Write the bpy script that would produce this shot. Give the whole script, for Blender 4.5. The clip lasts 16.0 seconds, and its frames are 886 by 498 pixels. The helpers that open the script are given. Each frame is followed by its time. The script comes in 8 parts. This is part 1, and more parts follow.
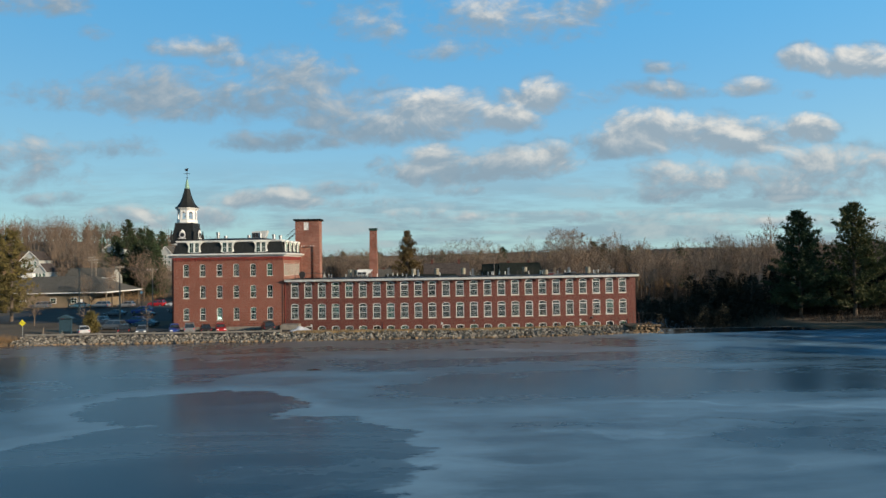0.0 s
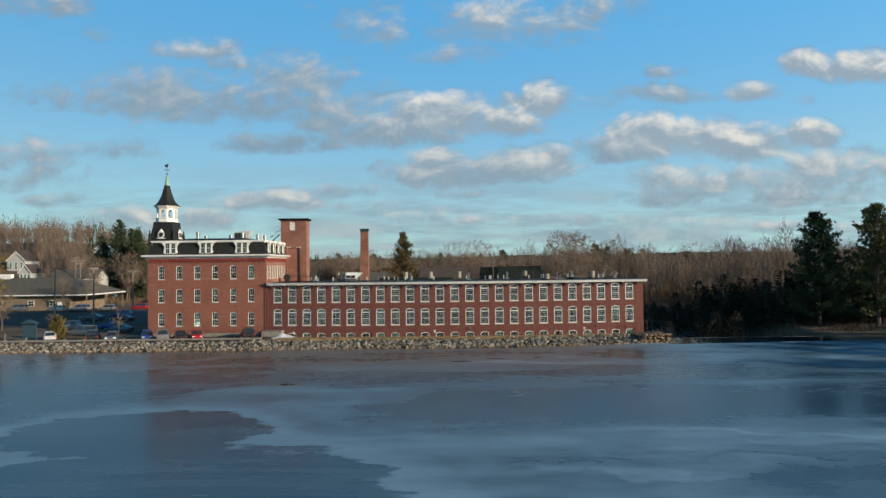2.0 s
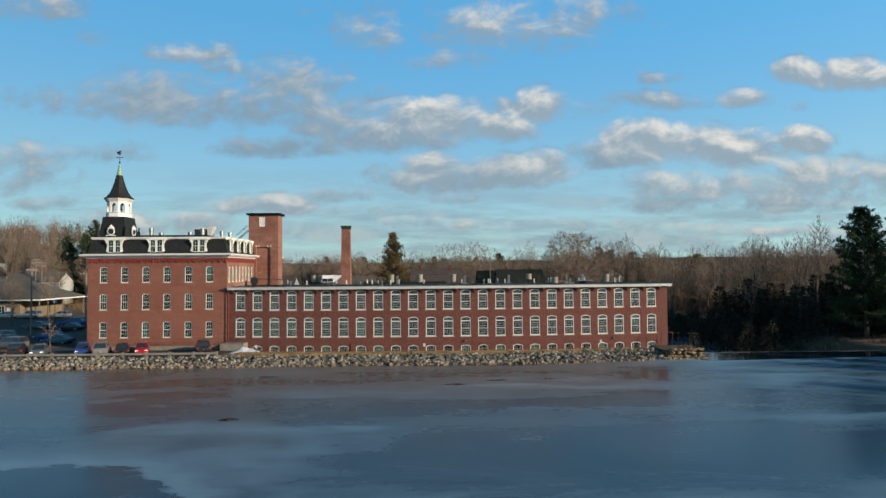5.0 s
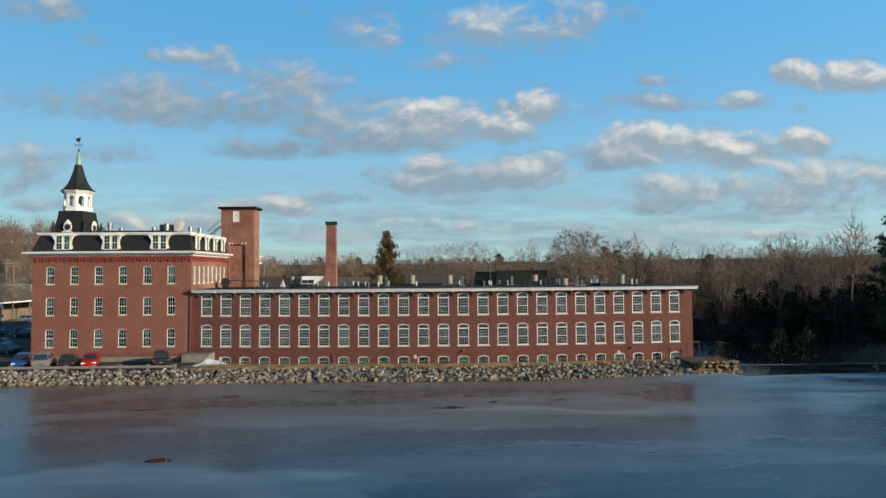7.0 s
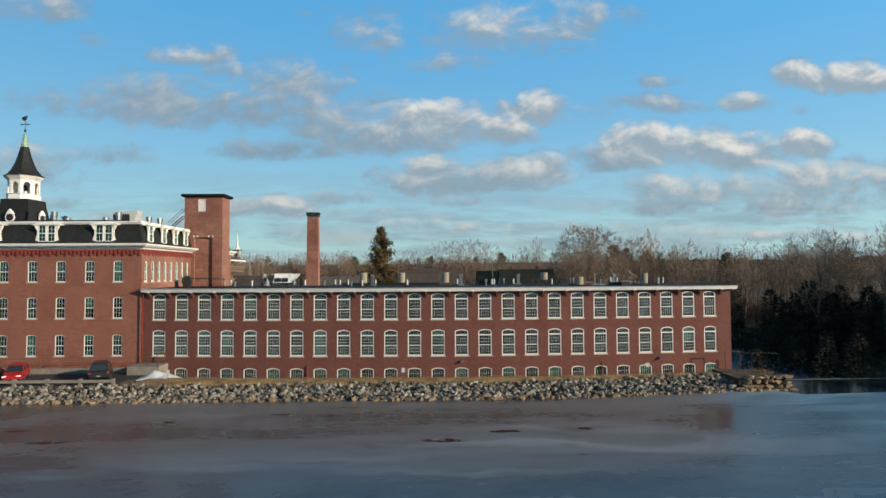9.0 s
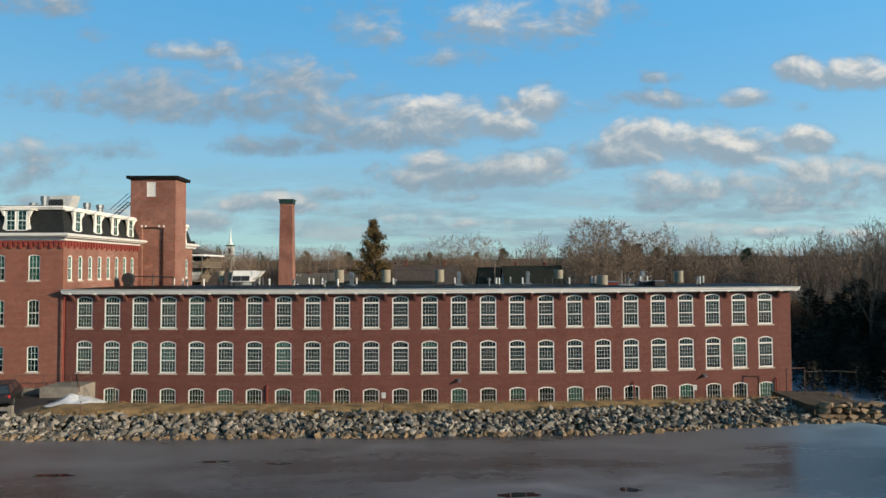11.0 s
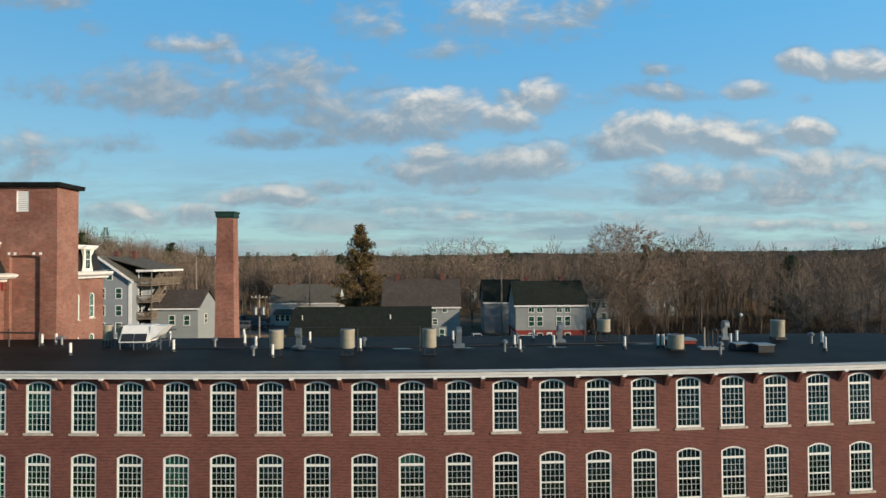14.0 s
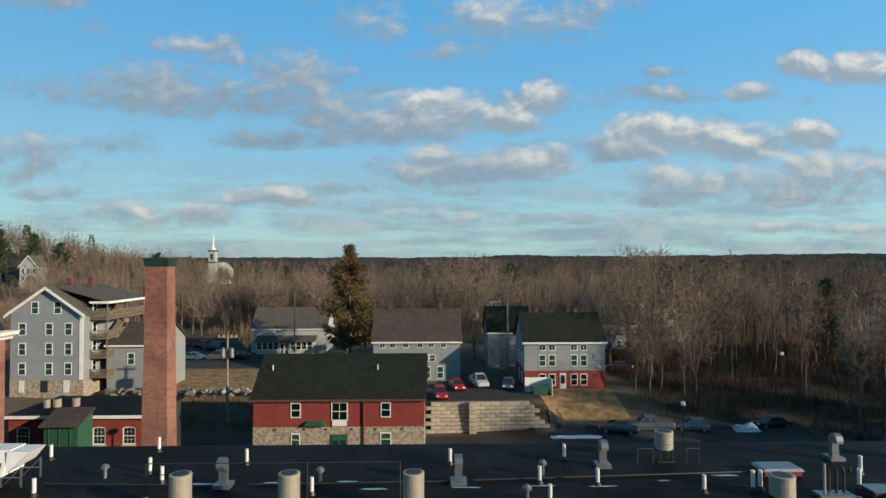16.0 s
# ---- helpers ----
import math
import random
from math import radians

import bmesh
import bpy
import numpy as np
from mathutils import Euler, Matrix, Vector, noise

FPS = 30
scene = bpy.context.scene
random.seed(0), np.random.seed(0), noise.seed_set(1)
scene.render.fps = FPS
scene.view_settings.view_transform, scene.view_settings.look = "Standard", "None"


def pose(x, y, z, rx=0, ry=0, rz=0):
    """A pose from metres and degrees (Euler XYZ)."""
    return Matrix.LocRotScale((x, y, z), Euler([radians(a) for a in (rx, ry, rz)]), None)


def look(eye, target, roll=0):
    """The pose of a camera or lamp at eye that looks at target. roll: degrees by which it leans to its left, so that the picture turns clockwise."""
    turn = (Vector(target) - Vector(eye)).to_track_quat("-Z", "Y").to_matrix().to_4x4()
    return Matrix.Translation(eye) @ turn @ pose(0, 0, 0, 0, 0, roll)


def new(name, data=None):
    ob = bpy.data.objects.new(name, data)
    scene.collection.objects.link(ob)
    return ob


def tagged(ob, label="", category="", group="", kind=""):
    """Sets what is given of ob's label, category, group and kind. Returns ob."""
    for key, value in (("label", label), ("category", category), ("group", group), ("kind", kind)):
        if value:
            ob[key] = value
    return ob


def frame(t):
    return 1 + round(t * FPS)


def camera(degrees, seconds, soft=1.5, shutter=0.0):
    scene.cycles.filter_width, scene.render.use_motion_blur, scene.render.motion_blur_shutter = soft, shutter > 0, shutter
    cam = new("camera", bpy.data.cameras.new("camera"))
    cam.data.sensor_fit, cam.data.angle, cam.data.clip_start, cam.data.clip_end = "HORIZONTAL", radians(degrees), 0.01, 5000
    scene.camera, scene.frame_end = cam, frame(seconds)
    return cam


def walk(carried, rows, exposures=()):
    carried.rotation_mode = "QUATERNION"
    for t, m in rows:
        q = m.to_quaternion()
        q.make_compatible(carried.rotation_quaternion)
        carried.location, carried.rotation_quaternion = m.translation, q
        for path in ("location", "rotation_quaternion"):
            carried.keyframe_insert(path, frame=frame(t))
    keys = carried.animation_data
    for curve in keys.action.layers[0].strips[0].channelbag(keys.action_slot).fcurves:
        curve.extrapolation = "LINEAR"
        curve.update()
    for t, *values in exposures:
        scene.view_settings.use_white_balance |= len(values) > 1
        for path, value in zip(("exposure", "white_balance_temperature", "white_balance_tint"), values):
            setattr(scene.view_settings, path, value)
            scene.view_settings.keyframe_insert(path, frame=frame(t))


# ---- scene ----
cam = camera(74.0, 16.0)
PATH = [
    (0, (26.208, -103.85, 12.948), (26.236, -101.85, 12.988), -0.9),
    (1, (26.977, -100.944, 12.954), (27.002, -98.944, 13.0), -0.7),
    (2, (27.399, -96.823, 12.922), (27.425, -94.824, 12.972), -0.6),
    (3, (27.498, -92.284, 12.809), (27.533, -90.285, 12.863), -0.5),
    (4, (27.678, -87.568, 12.586), (27.72, -85.569, 12.647), -0.5),
    (7, (28.758, -72.619, 12.215), (28.806, -70.621, 12.287), -0.4),
    (8, (29.22, -67.178, 12.051), (29.267, -65.18, 12.125), -0.4),
    (9, (29.701, -61.585, 11.724), (29.745, -59.587, 11.799), -0.3),
    (11.5, (30.821, -46.525, 11.864), (30.863, -44.526, 11.919), -0.2),
    (12, (31.045, -43.419, 12.22), (31.086, -41.42, 12.268), -0.2),
    (12.5, (31.106, -40.362, 12.76), (31.148, -38.363, 12.804), -0.2),
    (13, (31.297, -37.172, 13.619), (31.338, -35.173, 13.66), -0.2),
    (13.5, (31.486, -34.081, 14.705), (31.523, -32.082, 14.745), -0.2),
    (14, (31.549, -31.077, 15.639), (31.588, -29.078, 15.678), -0.3),
    (14.5, (31.695, -27.931, 16.773), (31.733, -25.931, 16.813), -0.2),
    (15, (31.884, -24.989, 17.712), (31.921, -22.989, 17.753), -0.2),
    (15.5, (32.023, -22.11, 18.834), (32.059, -20.111, 18.875), -0.1),
    (16, (32.169, -19.112, 19.877), (32.204, -17.113, 19.919), -0.1),
]
walk(cam, [(t, look(e, g, r)) for t, e, g, r in PATH])

# ---- world, sun, exposure ----
SUN_AZ, SUN_EL = 62.0, 16.0          # from the facade's outward normal towards +x, and above the horizon
sun_dir = Vector((math.sin(radians(SUN_AZ)) * math.cos(radians(SUN_EL)),
                  -math.cos(radians(SUN_AZ)) * math.cos(radians(SUN_EL)), math.sin(radians(SUN_EL))))
sun = new("sun", bpy.data.lights.new("sun", "SUN"))
sun.data.energy, sun.data.angle, sun.data.color = 6.35, radians(0.6), (1.0, 0.82, 0.62)
sun.matrix_world = look((0, 0, 0), tuple(-sun_dir))
scene.view_settings.exposure = 0.0
SKY_GAIN = (0.135, 0.195, 0.190)      # the sky's light by colour
HAZE = (0.36, 0.545, 0.61)
ZENITH = (0.10, 0.415, 0.775)
CLOUD_SHADE, CLOUD_LIT = (0.20, 0.295, 0.38), (0.82, 0.775, 0.70)


class Nodes:
    """Short hand for building a node tree."""

    def __init__(self, tree):
        self.t = tree
        tree.nodes.clear()

    def n(self, kind, **inputs):
        nd = self.t.nodes.new(kind)
        for k, v in inputs.items():
            key = int(k[1:]) if k[0] == "i" and k[1:].isdigit() else k.replace("_", " ")
            self.put(nd.inputs[key], v)
        return nd

    def put(self, socket, v):
        if isinstance(v, bpy.types.NodeSocket):
            self.t.links.new(v, socket)
        elif v is not None:
            socket.default_value = v

    def m(self, op, a, b=None, c=None, clamp=False):
        nd = self.t.nodes.new("ShaderNodeMath")
        nd.operation, nd.use_clamp = op, clamp
        for i, v in enumerate((a, b, c)):
            if v is not None:
                self.put(nd.inputs[i], v)
        return nd.outputs[0]

    def smooth(self, v, lo, hi):
        nd = self.t.nodes.new("ShaderNodeMapRange")
        nd.interpolation_type = "SMOOTHSTEP"
        self.put(nd.inputs["Value"], v)
        self.put(nd.inputs["From Min"], lo)
        self.put(nd.inputs["From Max"], hi)
        return nd.outputs["Result"]

    def mix(self, f, a, b):
        nd = self.t.nodes.new("ShaderNodeMix")
        nd.data_type = "RGBA"
        self.put(nd.inputs[0], f)
        for i, v in ((6, a), (7, b)):
            self.put(nd.inputs[i], (*v, 1.0) if isinstance(v, tuple) and len(v) == 3 else v)
        return nd.outputs[2]

    def noise(self, vec, scale, detail=4.0, rough=0.55, dist=0.0):
        nd = self.t.nodes.new("ShaderNodeTexNoise")
        if vec is not None:
            self.t.links.new(vec, nd.inputs["Vector"])
        for k, v in (("Scale", scale), ("Detail", detail), ("Roughness", rough), ("Distortion", dist)):
            self.put(nd.inputs[k], v)
        return nd.outputs[0]

    def vec(self, x, y, z):
        nd = self.t.nodes.new("ShaderNodeCombineXYZ")
        for i, v in enumerate((x, y, z)):
            self.put(nd.inputs[i], v)
        return nd.outputs[0]


world = bpy.data.worlds.new("sky")
scene.world = world
world.use_nodes = True
W = Nodes(world.node_tree)
sky = W.n("ShaderNodeTexSky")
sky.sky_type, sky.sun_disc = "NISHITA", False
sky.sun_elevation = radians(SUN_EL)
sky.sun_rotation = math.atan2(sun_dir.x, sun_dir.y)
sky.air_density, sky.dust_density, sky.ozone_density, sky.altitude = 1.0, 0.6, 2.4, 50
direction = W.n("ShaderNodeTexCoord").outputs["Generated"]
sep = W.n("ShaderNodeSeparateXYZ", Vector=direction)
dx, dy, dz = sep.outputs
ahead = W.m("MAXIMUM", dy, 0.15)
U, V = W.m("DIVIDE", dx, ahead), W.m("DIVIDE", dz, ahead)
plane = W.vec(U, W.m("MULTIPLY", V, 1.5), 0.0)
billow = W.noise(plane, 9.0, 8.0, 0.57, 0.35)
billow_up = W.noise(W.vec(W.m("ADD", U, 0.010), W.m("ADD", W.m("MULTIPLY", V, 1.5), 0.020), 0.0), 9.0, 8.0, 0.57, 0.35)
fine = W.noise(plane, 26.0, 6.0, 0.6, 0.3)
ragged = W.m("ADD", W.m("MULTIPLY", W.m("SUBTRACT", billow, 0.5), 3.6), W.m("MULTIPLY", W.m("SUBTRACT", fine, 0.5), 1.9))
field, weight, rise_sum, white_sum = -2.0, 0.22, 0.0, 0.05


def puff(px, py, half_w, half_h, strength=1.0, white=0.5):
    """A swelling of cloud, px right of and py above the horizon's middle, in thousandths of the view's depth."""
    global field, weight, rise_sum, white_sum
    du = W.m("MULTIPLY", W.m("SUBTRACT", U, px / 1000), 850 / half_w)
    dv = W.m("MULTIPLY", W.m("SUBTRACT", V, py / 1000), 850 / half_h)
    up = W.m("MAXIMUM", dv, W.m("MULTIPLY", dv, -1.45))          # flatter below than above
    r2 = W.m("MULTIPLY_ADD", up, up, W.m("MULTIPLY", du, du))
    body = W.m("MULTIPLY", W.m("SUBTRACT", 1.25, r2), strength)
    w = W.m("MAXIMUM", body, 0.0)
    field = W.m("MAXIMUM", field, body)
    weight = W.m("ADD", weight, w)
    rise_sum = W.m("MULTIPLY_ADD", w, dv, rise_sum)
    white_sum = W.m("MULTIPLY_ADD", w, white, white_sum)


# (across, up, half width, half height, strength, whiteness of the top)
PUFFS = (
    (60, 405, 190, 40, 0.45, 0.75), (190, 425, 130, 42, 0.5, 0.8), (60, 362, 80, 20, 0.35, 0.7),
    (-690, 445, 85, 26, 0.6, 0.55), (-575, 392, 27, 13, 0.55, 0.6), (-400, 368, 62, 22, 0.65, 0.75), (-330, 344, 50, 14, 0.5, 0.6),
    (-470, 290, 120, 42, 0.8, 0.42), (-330, 272, 140, 40, 0.7, 0.32), (-235, 312, 105, 44, 0.65, 0.5), (-590, 280, 95, 22, 0.4, 0.35), (-180, 275, 70, 30, 0.5, 0.45),
    (20, 250, 125, 40, 1.0, 0.9), (-70, 225, 110, 32, 0.9, 0.45), (-260, 205, 100, 20, 0.75, 0.15), (110, 240, 60, 30, 0.85, 0.8), (-150, 240, 70, 26, 0.7, 0.3),
    (195, 275, 50, 32, 1.0, 1.0), (265, 268, 62, 20, 0.6, 0.7), (130, 275, 40, 18, 0.6, 0.6),
    (50, 150, 130, 34, 1.0, 0.45), (0, 168, 55, 28, 1.0, 0.95), (120, 160, 70, 30, 0.9, 0.6), (198, 168, 48, 30, 1.0, 1.0), (70, 118, 60, 14, 0.6, 0.5),
    (360, 210, 75, 42, 1.15, 0.95), (455, 205, 70, 40, 1.05, 0.95), (530, 195, 75, 38, 1.0, 0.75), (640, 213, 52, 28, 1.1, 1.0), (310, 190, 60, 26, 1.0, 0.35), (590, 205, 60, 32, 0.9, 0.8),
    (480, 132, 150, 32, 0.7, 0.7), (640, 140, 160, 42, 0.65, 0.72), (420, 108, 110, 20, 0.75, 0.4), (760, 128, 110, 40, 0.7, 0.6), (600, 104, 130, 18, 0.7, 0.4),
    (650, 335, 50, 26, 1.0, 0.95), (740, 328, 80, 30, 1.1, 1.0),
    (555, 290, 48, 17, 0.75, 0.85), (640, 276, 22, 11, 0.6, 0.8), (360, 288, 75, 14, 0.55, 0.6), (430, 280, 48, 13, 0.6, 0.6), (405, 325, 30, 10, 0.35, 0.5),
    (-690, 170, 100, 42, 0.65, 0.5), (-560, 195, 75, 16, 0.45, 0.3), (-730, 145, 60, 22, 0.55, 0.5),
    (-270, 105, 95, 20, 0.75, 0.65), (-160, 122, 75, 16, 0.65, 0.45), (-120, 100, 60, 13, 0.6, 0.6), (-510, 82, 120, 19, 0.6, 0.6), (-400, 75, 100, 20, 0.7, 0.75), (-640, 112, 50, 12, 0.4, 0.35),
    (-30, 76, 60, 13, 0.55, 0.75), (60, 72, 50, 11, 0.5, 0.7), (250, 70, 130, 13, 0.45, 0.6), (440, 62, 110, 12, 0.45, 0.7), (600, 58, 90, 11, 0.45, 0.7), (730, 52, 90, 11, 0.4, 0.7))
for spec in PUFFS:
    puff(*spec)
cover = W.m("MULTIPLY", W.smooth(W.m("ADD", field, W.m("MULTIPLY", ragged, 0.95)), -0.30, 1.10), 0.93)
rise = W.m("DIVIDE", rise_sum, weight)
whiteness = W.m("DIVIDE", white_sum, weight)
relief = W.m("MULTIPLY", W.m("SUBTRACT", billow, billow_up), 3.6)
lit_top = W.smooth(W.m("ADD", W.m("ADD", rise, W.m("MULTIPLY", W.m("SUBTRACT", billow, 0.5), 1.6)), relief), -0.25, 1.35)
bright = W.m("MULTIPLY", whiteness, W.m("ADD", 0.22, W.m("MULTIPLY", lit_top, 1.2)))
# thin broken streaks low in the sky and loose cloud over the rest of it
streak = W.noise(W.vec(W.m("MULTIPLY", U, 2.2), W.m("MULTIPLY", V, 17.0), 3.0), 2.2, 6.0, 0.6)
lowband = W.m("MULTIPLY", W.smooth(streak, 0.38, 0.62), W.m("MULTIPLY", W.smooth(V, 0.21, 0.05), 0.72))
behind = W.m("MULTIPLY", W.smooth(W.noise(direction, 3.0, 7.0, 0.6), 0.52, 0.70), W.smooth(dy, 0.35, 0.1))
cover = W.m("MAXIMUM", cover, W.m("MAXIMUM", lowband, W.m("MULTIPLY", behind, 0.35)))
bright = W.m("MAXIMUM", bright, W.m("MULTIPLY", W.m("MAXIMUM", W.m("MULTIPLY", lowband, W.smooth(billow, 0.40, 0.62)), behind), 0.5))
bright = W.m("MULTIPLY", bright, W.m("ADD", 0.85, W.m("MULTIPLY", fine, 0.3)), clamp=True)
air = W.n("ShaderNodeVectorMath")
air.operation = "MULTIPLY"
W.put(air.inputs[0], sky.outputs[0])
W.put(air.inputs[1], SKY_GAIN)
lift = W.m("POWER", W.m("MAXIMUM", dz, 0.0), 0.6)
even = W.mix(W.smooth(lift, 0.12, 0.62), HAZE, ZENITH)
tilt = W.m("ADD", 1.02, W.m("MULTIPLY", W.m("MINIMUM", W.m("MAXIMUM", dx, -0.6), 0.6), 0.16))
clear_air = W.n("ShaderNodeVectorMath")
clear_air.operation = "SCALE"
W.put(clear_air.inputs[0], W.mix(0.78, air.outputs[0], even))
W.put(clear_air.inputs["Scale"], W.m("MULTIPLY", tilt, W.m("SUBTRACT", 1.0, W.m("MULTIPLY", W.smooth(dz, 0.42, 0.80), 0.74))))   # deeper overhead
haze = clear_air.outputs[0]
cloud_colour = W.mix(bright, CLOUD_SHADE, CLOUD_LIT)
sky_colour = W.mix(W.m("MULTIPLY", cover, 0.93), haze, cloud_colour)
back = W.n("ShaderNodeBackground", Color=sky_colour, Strength=1.0)
W.t.links.new(back.outputs[0], W.n("ShaderNodeOutputWorld").inputs["Surface"])


# ---- materials ----
def material(name, colour, rough=0.8, vary=0.25, scale=3.0, fine_scale=25.0, bump=0.15, metal=0.0, spec=0.4, colour2=None,
             bump_dist=0.02, random_tint=0.0):
    """A surface with broad stains and fine grain in world metres, and a fine relief."""
    mat = bpy.data.materials.new(name)
    mat.use_nodes = True
    N = Nodes(mat.node_tree)
    place = N.n("ShaderNodeTexCoord").outputs["Object"]
    broad = N.noise(place, scale, 5.0, 0.6)
    grain = N.noise(place, fine_scale, 5.0, 0.65)
    dark = tuple(c * (1 - vary) for c in colour)
    light = tuple(min(1.0, c * (1 + vary)) for c in (colour2 or colour))
    col = N.mix(N.smooth(broad, 0.3, 0.7), dark, light)
    col = N.mix(N.m("MULTIPLY", N.smooth(grain, 0.35, 0.75), 0.35), col, tuple(c * 0.6 for c in colour))
    if random_tint:
        rnd = N.n("ShaderNodeObjectInfo").outputs["Random"]
        hs = N.n("ShaderNodeHueSaturation", Color=col)
        N.put(hs.inputs["Value"], N.m("ADD", 1.0 - random_tint, N.m("MULTIPLY", rnd, 2 * random_tint)))
        col = hs.outputs[0]
    bs = N.n("ShaderNodeBsdfPrincipled", Base_Color=col, Roughness=rough, Metallic=metal)
    N.put(bs.inputs["Specular IOR Level"], spec)
    if bump:
        b = N.n("ShaderNodeBump", Strength=bump, Distance=bump_dist, Height=grain)
        N.put(bs.inputs["Normal"], b.outputs[0])
    N.t.links.new(bs.outputs[0], N.n("ShaderNodeOutputMaterial").inputs["Surface"])
    return mat


def coursed(name, colour_a, colour_b, mortar, w, h, gap=0.1, rough=0.85, stain=0.35, bump=0.4, offset=0.5, along=1.0):
    """Bricks, blocks or boards: courses run level round upright walls, whichever way they face."""
    mat = bpy.data.materials.new(name)
    mat.use_nodes = True
    N = Nodes(mat.node_tree)
    tc = N.n("ShaderNodeTexCoord")
    s = N.n("ShaderNodeSeparateXYZ", Vector=tc.outputs["Object"])
    run = N.m("ADD", s.outputs[0], N.m("MULTIPLY", s.outputs[1], along))
    brick = N.n("ShaderNodeTexBrick", Vector=N.vec(run, s.outputs[2], 0.0))
    brick.offset = offset
    for k, v in (("Color1", (*colour_a, 1)), ("Color2", (*colour_b, 1)), ("Mortar", (*mortar, 1)), ("Scale", 1.0), ("Mortar Size", gap * h),
                 ("Mortar Smooth", 0.3), ("Bias", 0.0), ("Brick Width", w), ("Row Height", h)):
        brick.inputs[k].default_value = v
    broad = N.noise(tc.outputs["Object"], 0.35, 6.0, 0.62)
    patch = N.noise(tc.outputs["Object"], 1.7, 5.0, 0.6)
    streak = N.noise(N.vec(N.m("MULTIPLY", run, 1.6), N.m("MULTIPLY", s.outputs[2], 0.16), s.outputs[1]), 1.0, 5.0, 0.6)
    col = N.mix(N.m("MULTIPLY", N.smooth(broad, 0.35, 0.75), stain), brick.outputs["Color"], tuple(c * 0.62 for c in colour_a))
    col = N.mix(N.m("MULTIPLY", N.smooth(patch, 0.5, 0.8), stain * 0.7), col, tuple(min(1, c * 1.35 + 0.02) for c in colour_b))
    col = N.mix(N.m("MULTIPLY", N.smooth(streak, 0.55, 0.8), stain * 0.6), col, tuple(c * 0.5 for c in colour_a))
    mottle = N.noise(N.vec(N.m("MULTIPLY", run, 0.6), N.m("MULTIPLY", s.outputs[2], 1.7), s.outputs[1]), 4.5, 5.0, 0.7)
    col = N.mix(N.m("MULTIPLY", N.smooth(mottle, 0.52, 0.72), stain * 0.9), col, tuple(c * 0.45 for c in colour_a))
    col = N.mix(N.m("MULTIPLY", N.smooth(mottle, 0.46, 0.28), stain * 0.5), col, tuple(min(1, c * 1.15 + 0.03) for c in mortar))
    bs = N.n("ShaderNodeBsdfPrincipled", Base_Color=col, Roughness=rough)
    bs.inputs["Specular IOR Level"].default_value = 0.12
    b = N.n("ShaderNodeBump", Strength=bump, Distance=0.015, Height=N.m("ADD", N.m("MULTIPLY", brick.outputs["Fac"], -1.0), N.m("MULTIPLY", patch, 0.5)))
    N.put(bs.inputs["Normal"], b.outputs[0])
    N.t.links.new(bs.outputs[0], N.n("ShaderNodeOutputMaterial").inputs["Surface"])
    return mat


def pane_glass(name, tint=(0.30, 0.54, 0.50)):
    """Window glass: clear, with the sky on it."""
    mat = bpy.data.materials.new(name)
    mat.use_nodes = True
    N = Nodes(mat.node_tree)
    place = N.n("ShaderNodeTexCoord").outputs["Object"]
    rnd = N.n("ShaderNodeObjectInfo").outputs["Random"]
    wob = N.noise(place, 0.9, 2.0)
    b = N.n("ShaderNodeBump", Strength=0.05, Distance=0.05, Height=wob)
    gl = N.n("ShaderNodeBsdfGlossy", Color=(0.55, 0.95, 0.92, 1), Roughness=0.03, Normal=b.outputs[0])
    tr = N.n("ShaderNodeBsdfTransparent", Color=(*tint, 1))
    fr = N.n("ShaderNodeFresnel", IOR=1.5, Normal=b.outputs[0])
    f = N.m("ADD", fr.outputs[0], N.m("MULTIPLY", rnd, 0.03), clamp=True)
    sh = N.n("ShaderNodeMixShader", Fac=f)
    N.t.links.new(tr.outputs[0], sh.inputs[1])
    N.t.links.new(gl.outputs[0], sh.inputs[2])
    N.t.links.new(sh.outputs[0], N.n("ShaderNodeOutputMaterial").inputs["Surface"])
    return mat


BRICK = coursed("red_brick", (0.077, 0.0205, 0.016), (0.168, 0.0455, 0.0345), (0.172, 0.108, 0.089), 0.21, 0.075, 0.2, stain=0.22)
BRICK_HOUSE = coursed("orange_red_brick", (0.125, 0.036, 0.024), (0.262, 0.078, 0.052), (0.26, 0.165, 0.125), 0.21, 0.075, 0.2, stain=0.25)
BRICK_OLD = coursed("weathered_red_brick", (0.12, 0.037, 0.026), (0.32, 0.108, 0.074), (0.30, 0.215, 0.17), 0.21, 0.075, 0.2, stain=0.55)
BRICK_SMALL = coursed("painted_red_brick", (0.19, 0.038, 0.032), (0.25, 0.052, 0.042), (0.17, 0.06, 0.05), 0.21, 0.075, 0.1, stain=0.35)
GRANITE = material("granite", (0.42, 0.38, 0.32), 0.85, 0.25, 4, 40)
WHITE = material("white_paint", (0.70, 0.69, 0.65), 0.55, 0.08, 1.2, 30, 0.05)
CREAM = material("cream_trim", (0.72, 0.70, 0.63), 0.55, 0.1, 1.5, 30, 0.05)
SLATE = coursed("slate_shingles", (0.017, 0.019, 0.019), (0.026, 0.028, 0.027), (0.011, 0.011, 0.011), 0.28, 0.18, 0.06, rough=0.6, stain=0.3, bump=0.3)
MEMBRANE = material("black_roof_membrane", (0.0095, 0.0098, 0.0094), 0.6, 0.6, 0.30, 3.0, 0.12, spec=0.06)
SHINGLE_DARK = coursed("dark_asphalt_shingles", (0.013, 0.017, 0.014), (0.020, 0.025, 0.020), (0.009, 0.01, 0.009), 0.3, 0.14, 0.06, rough=0.9, stain=0.35, bump=0.3)
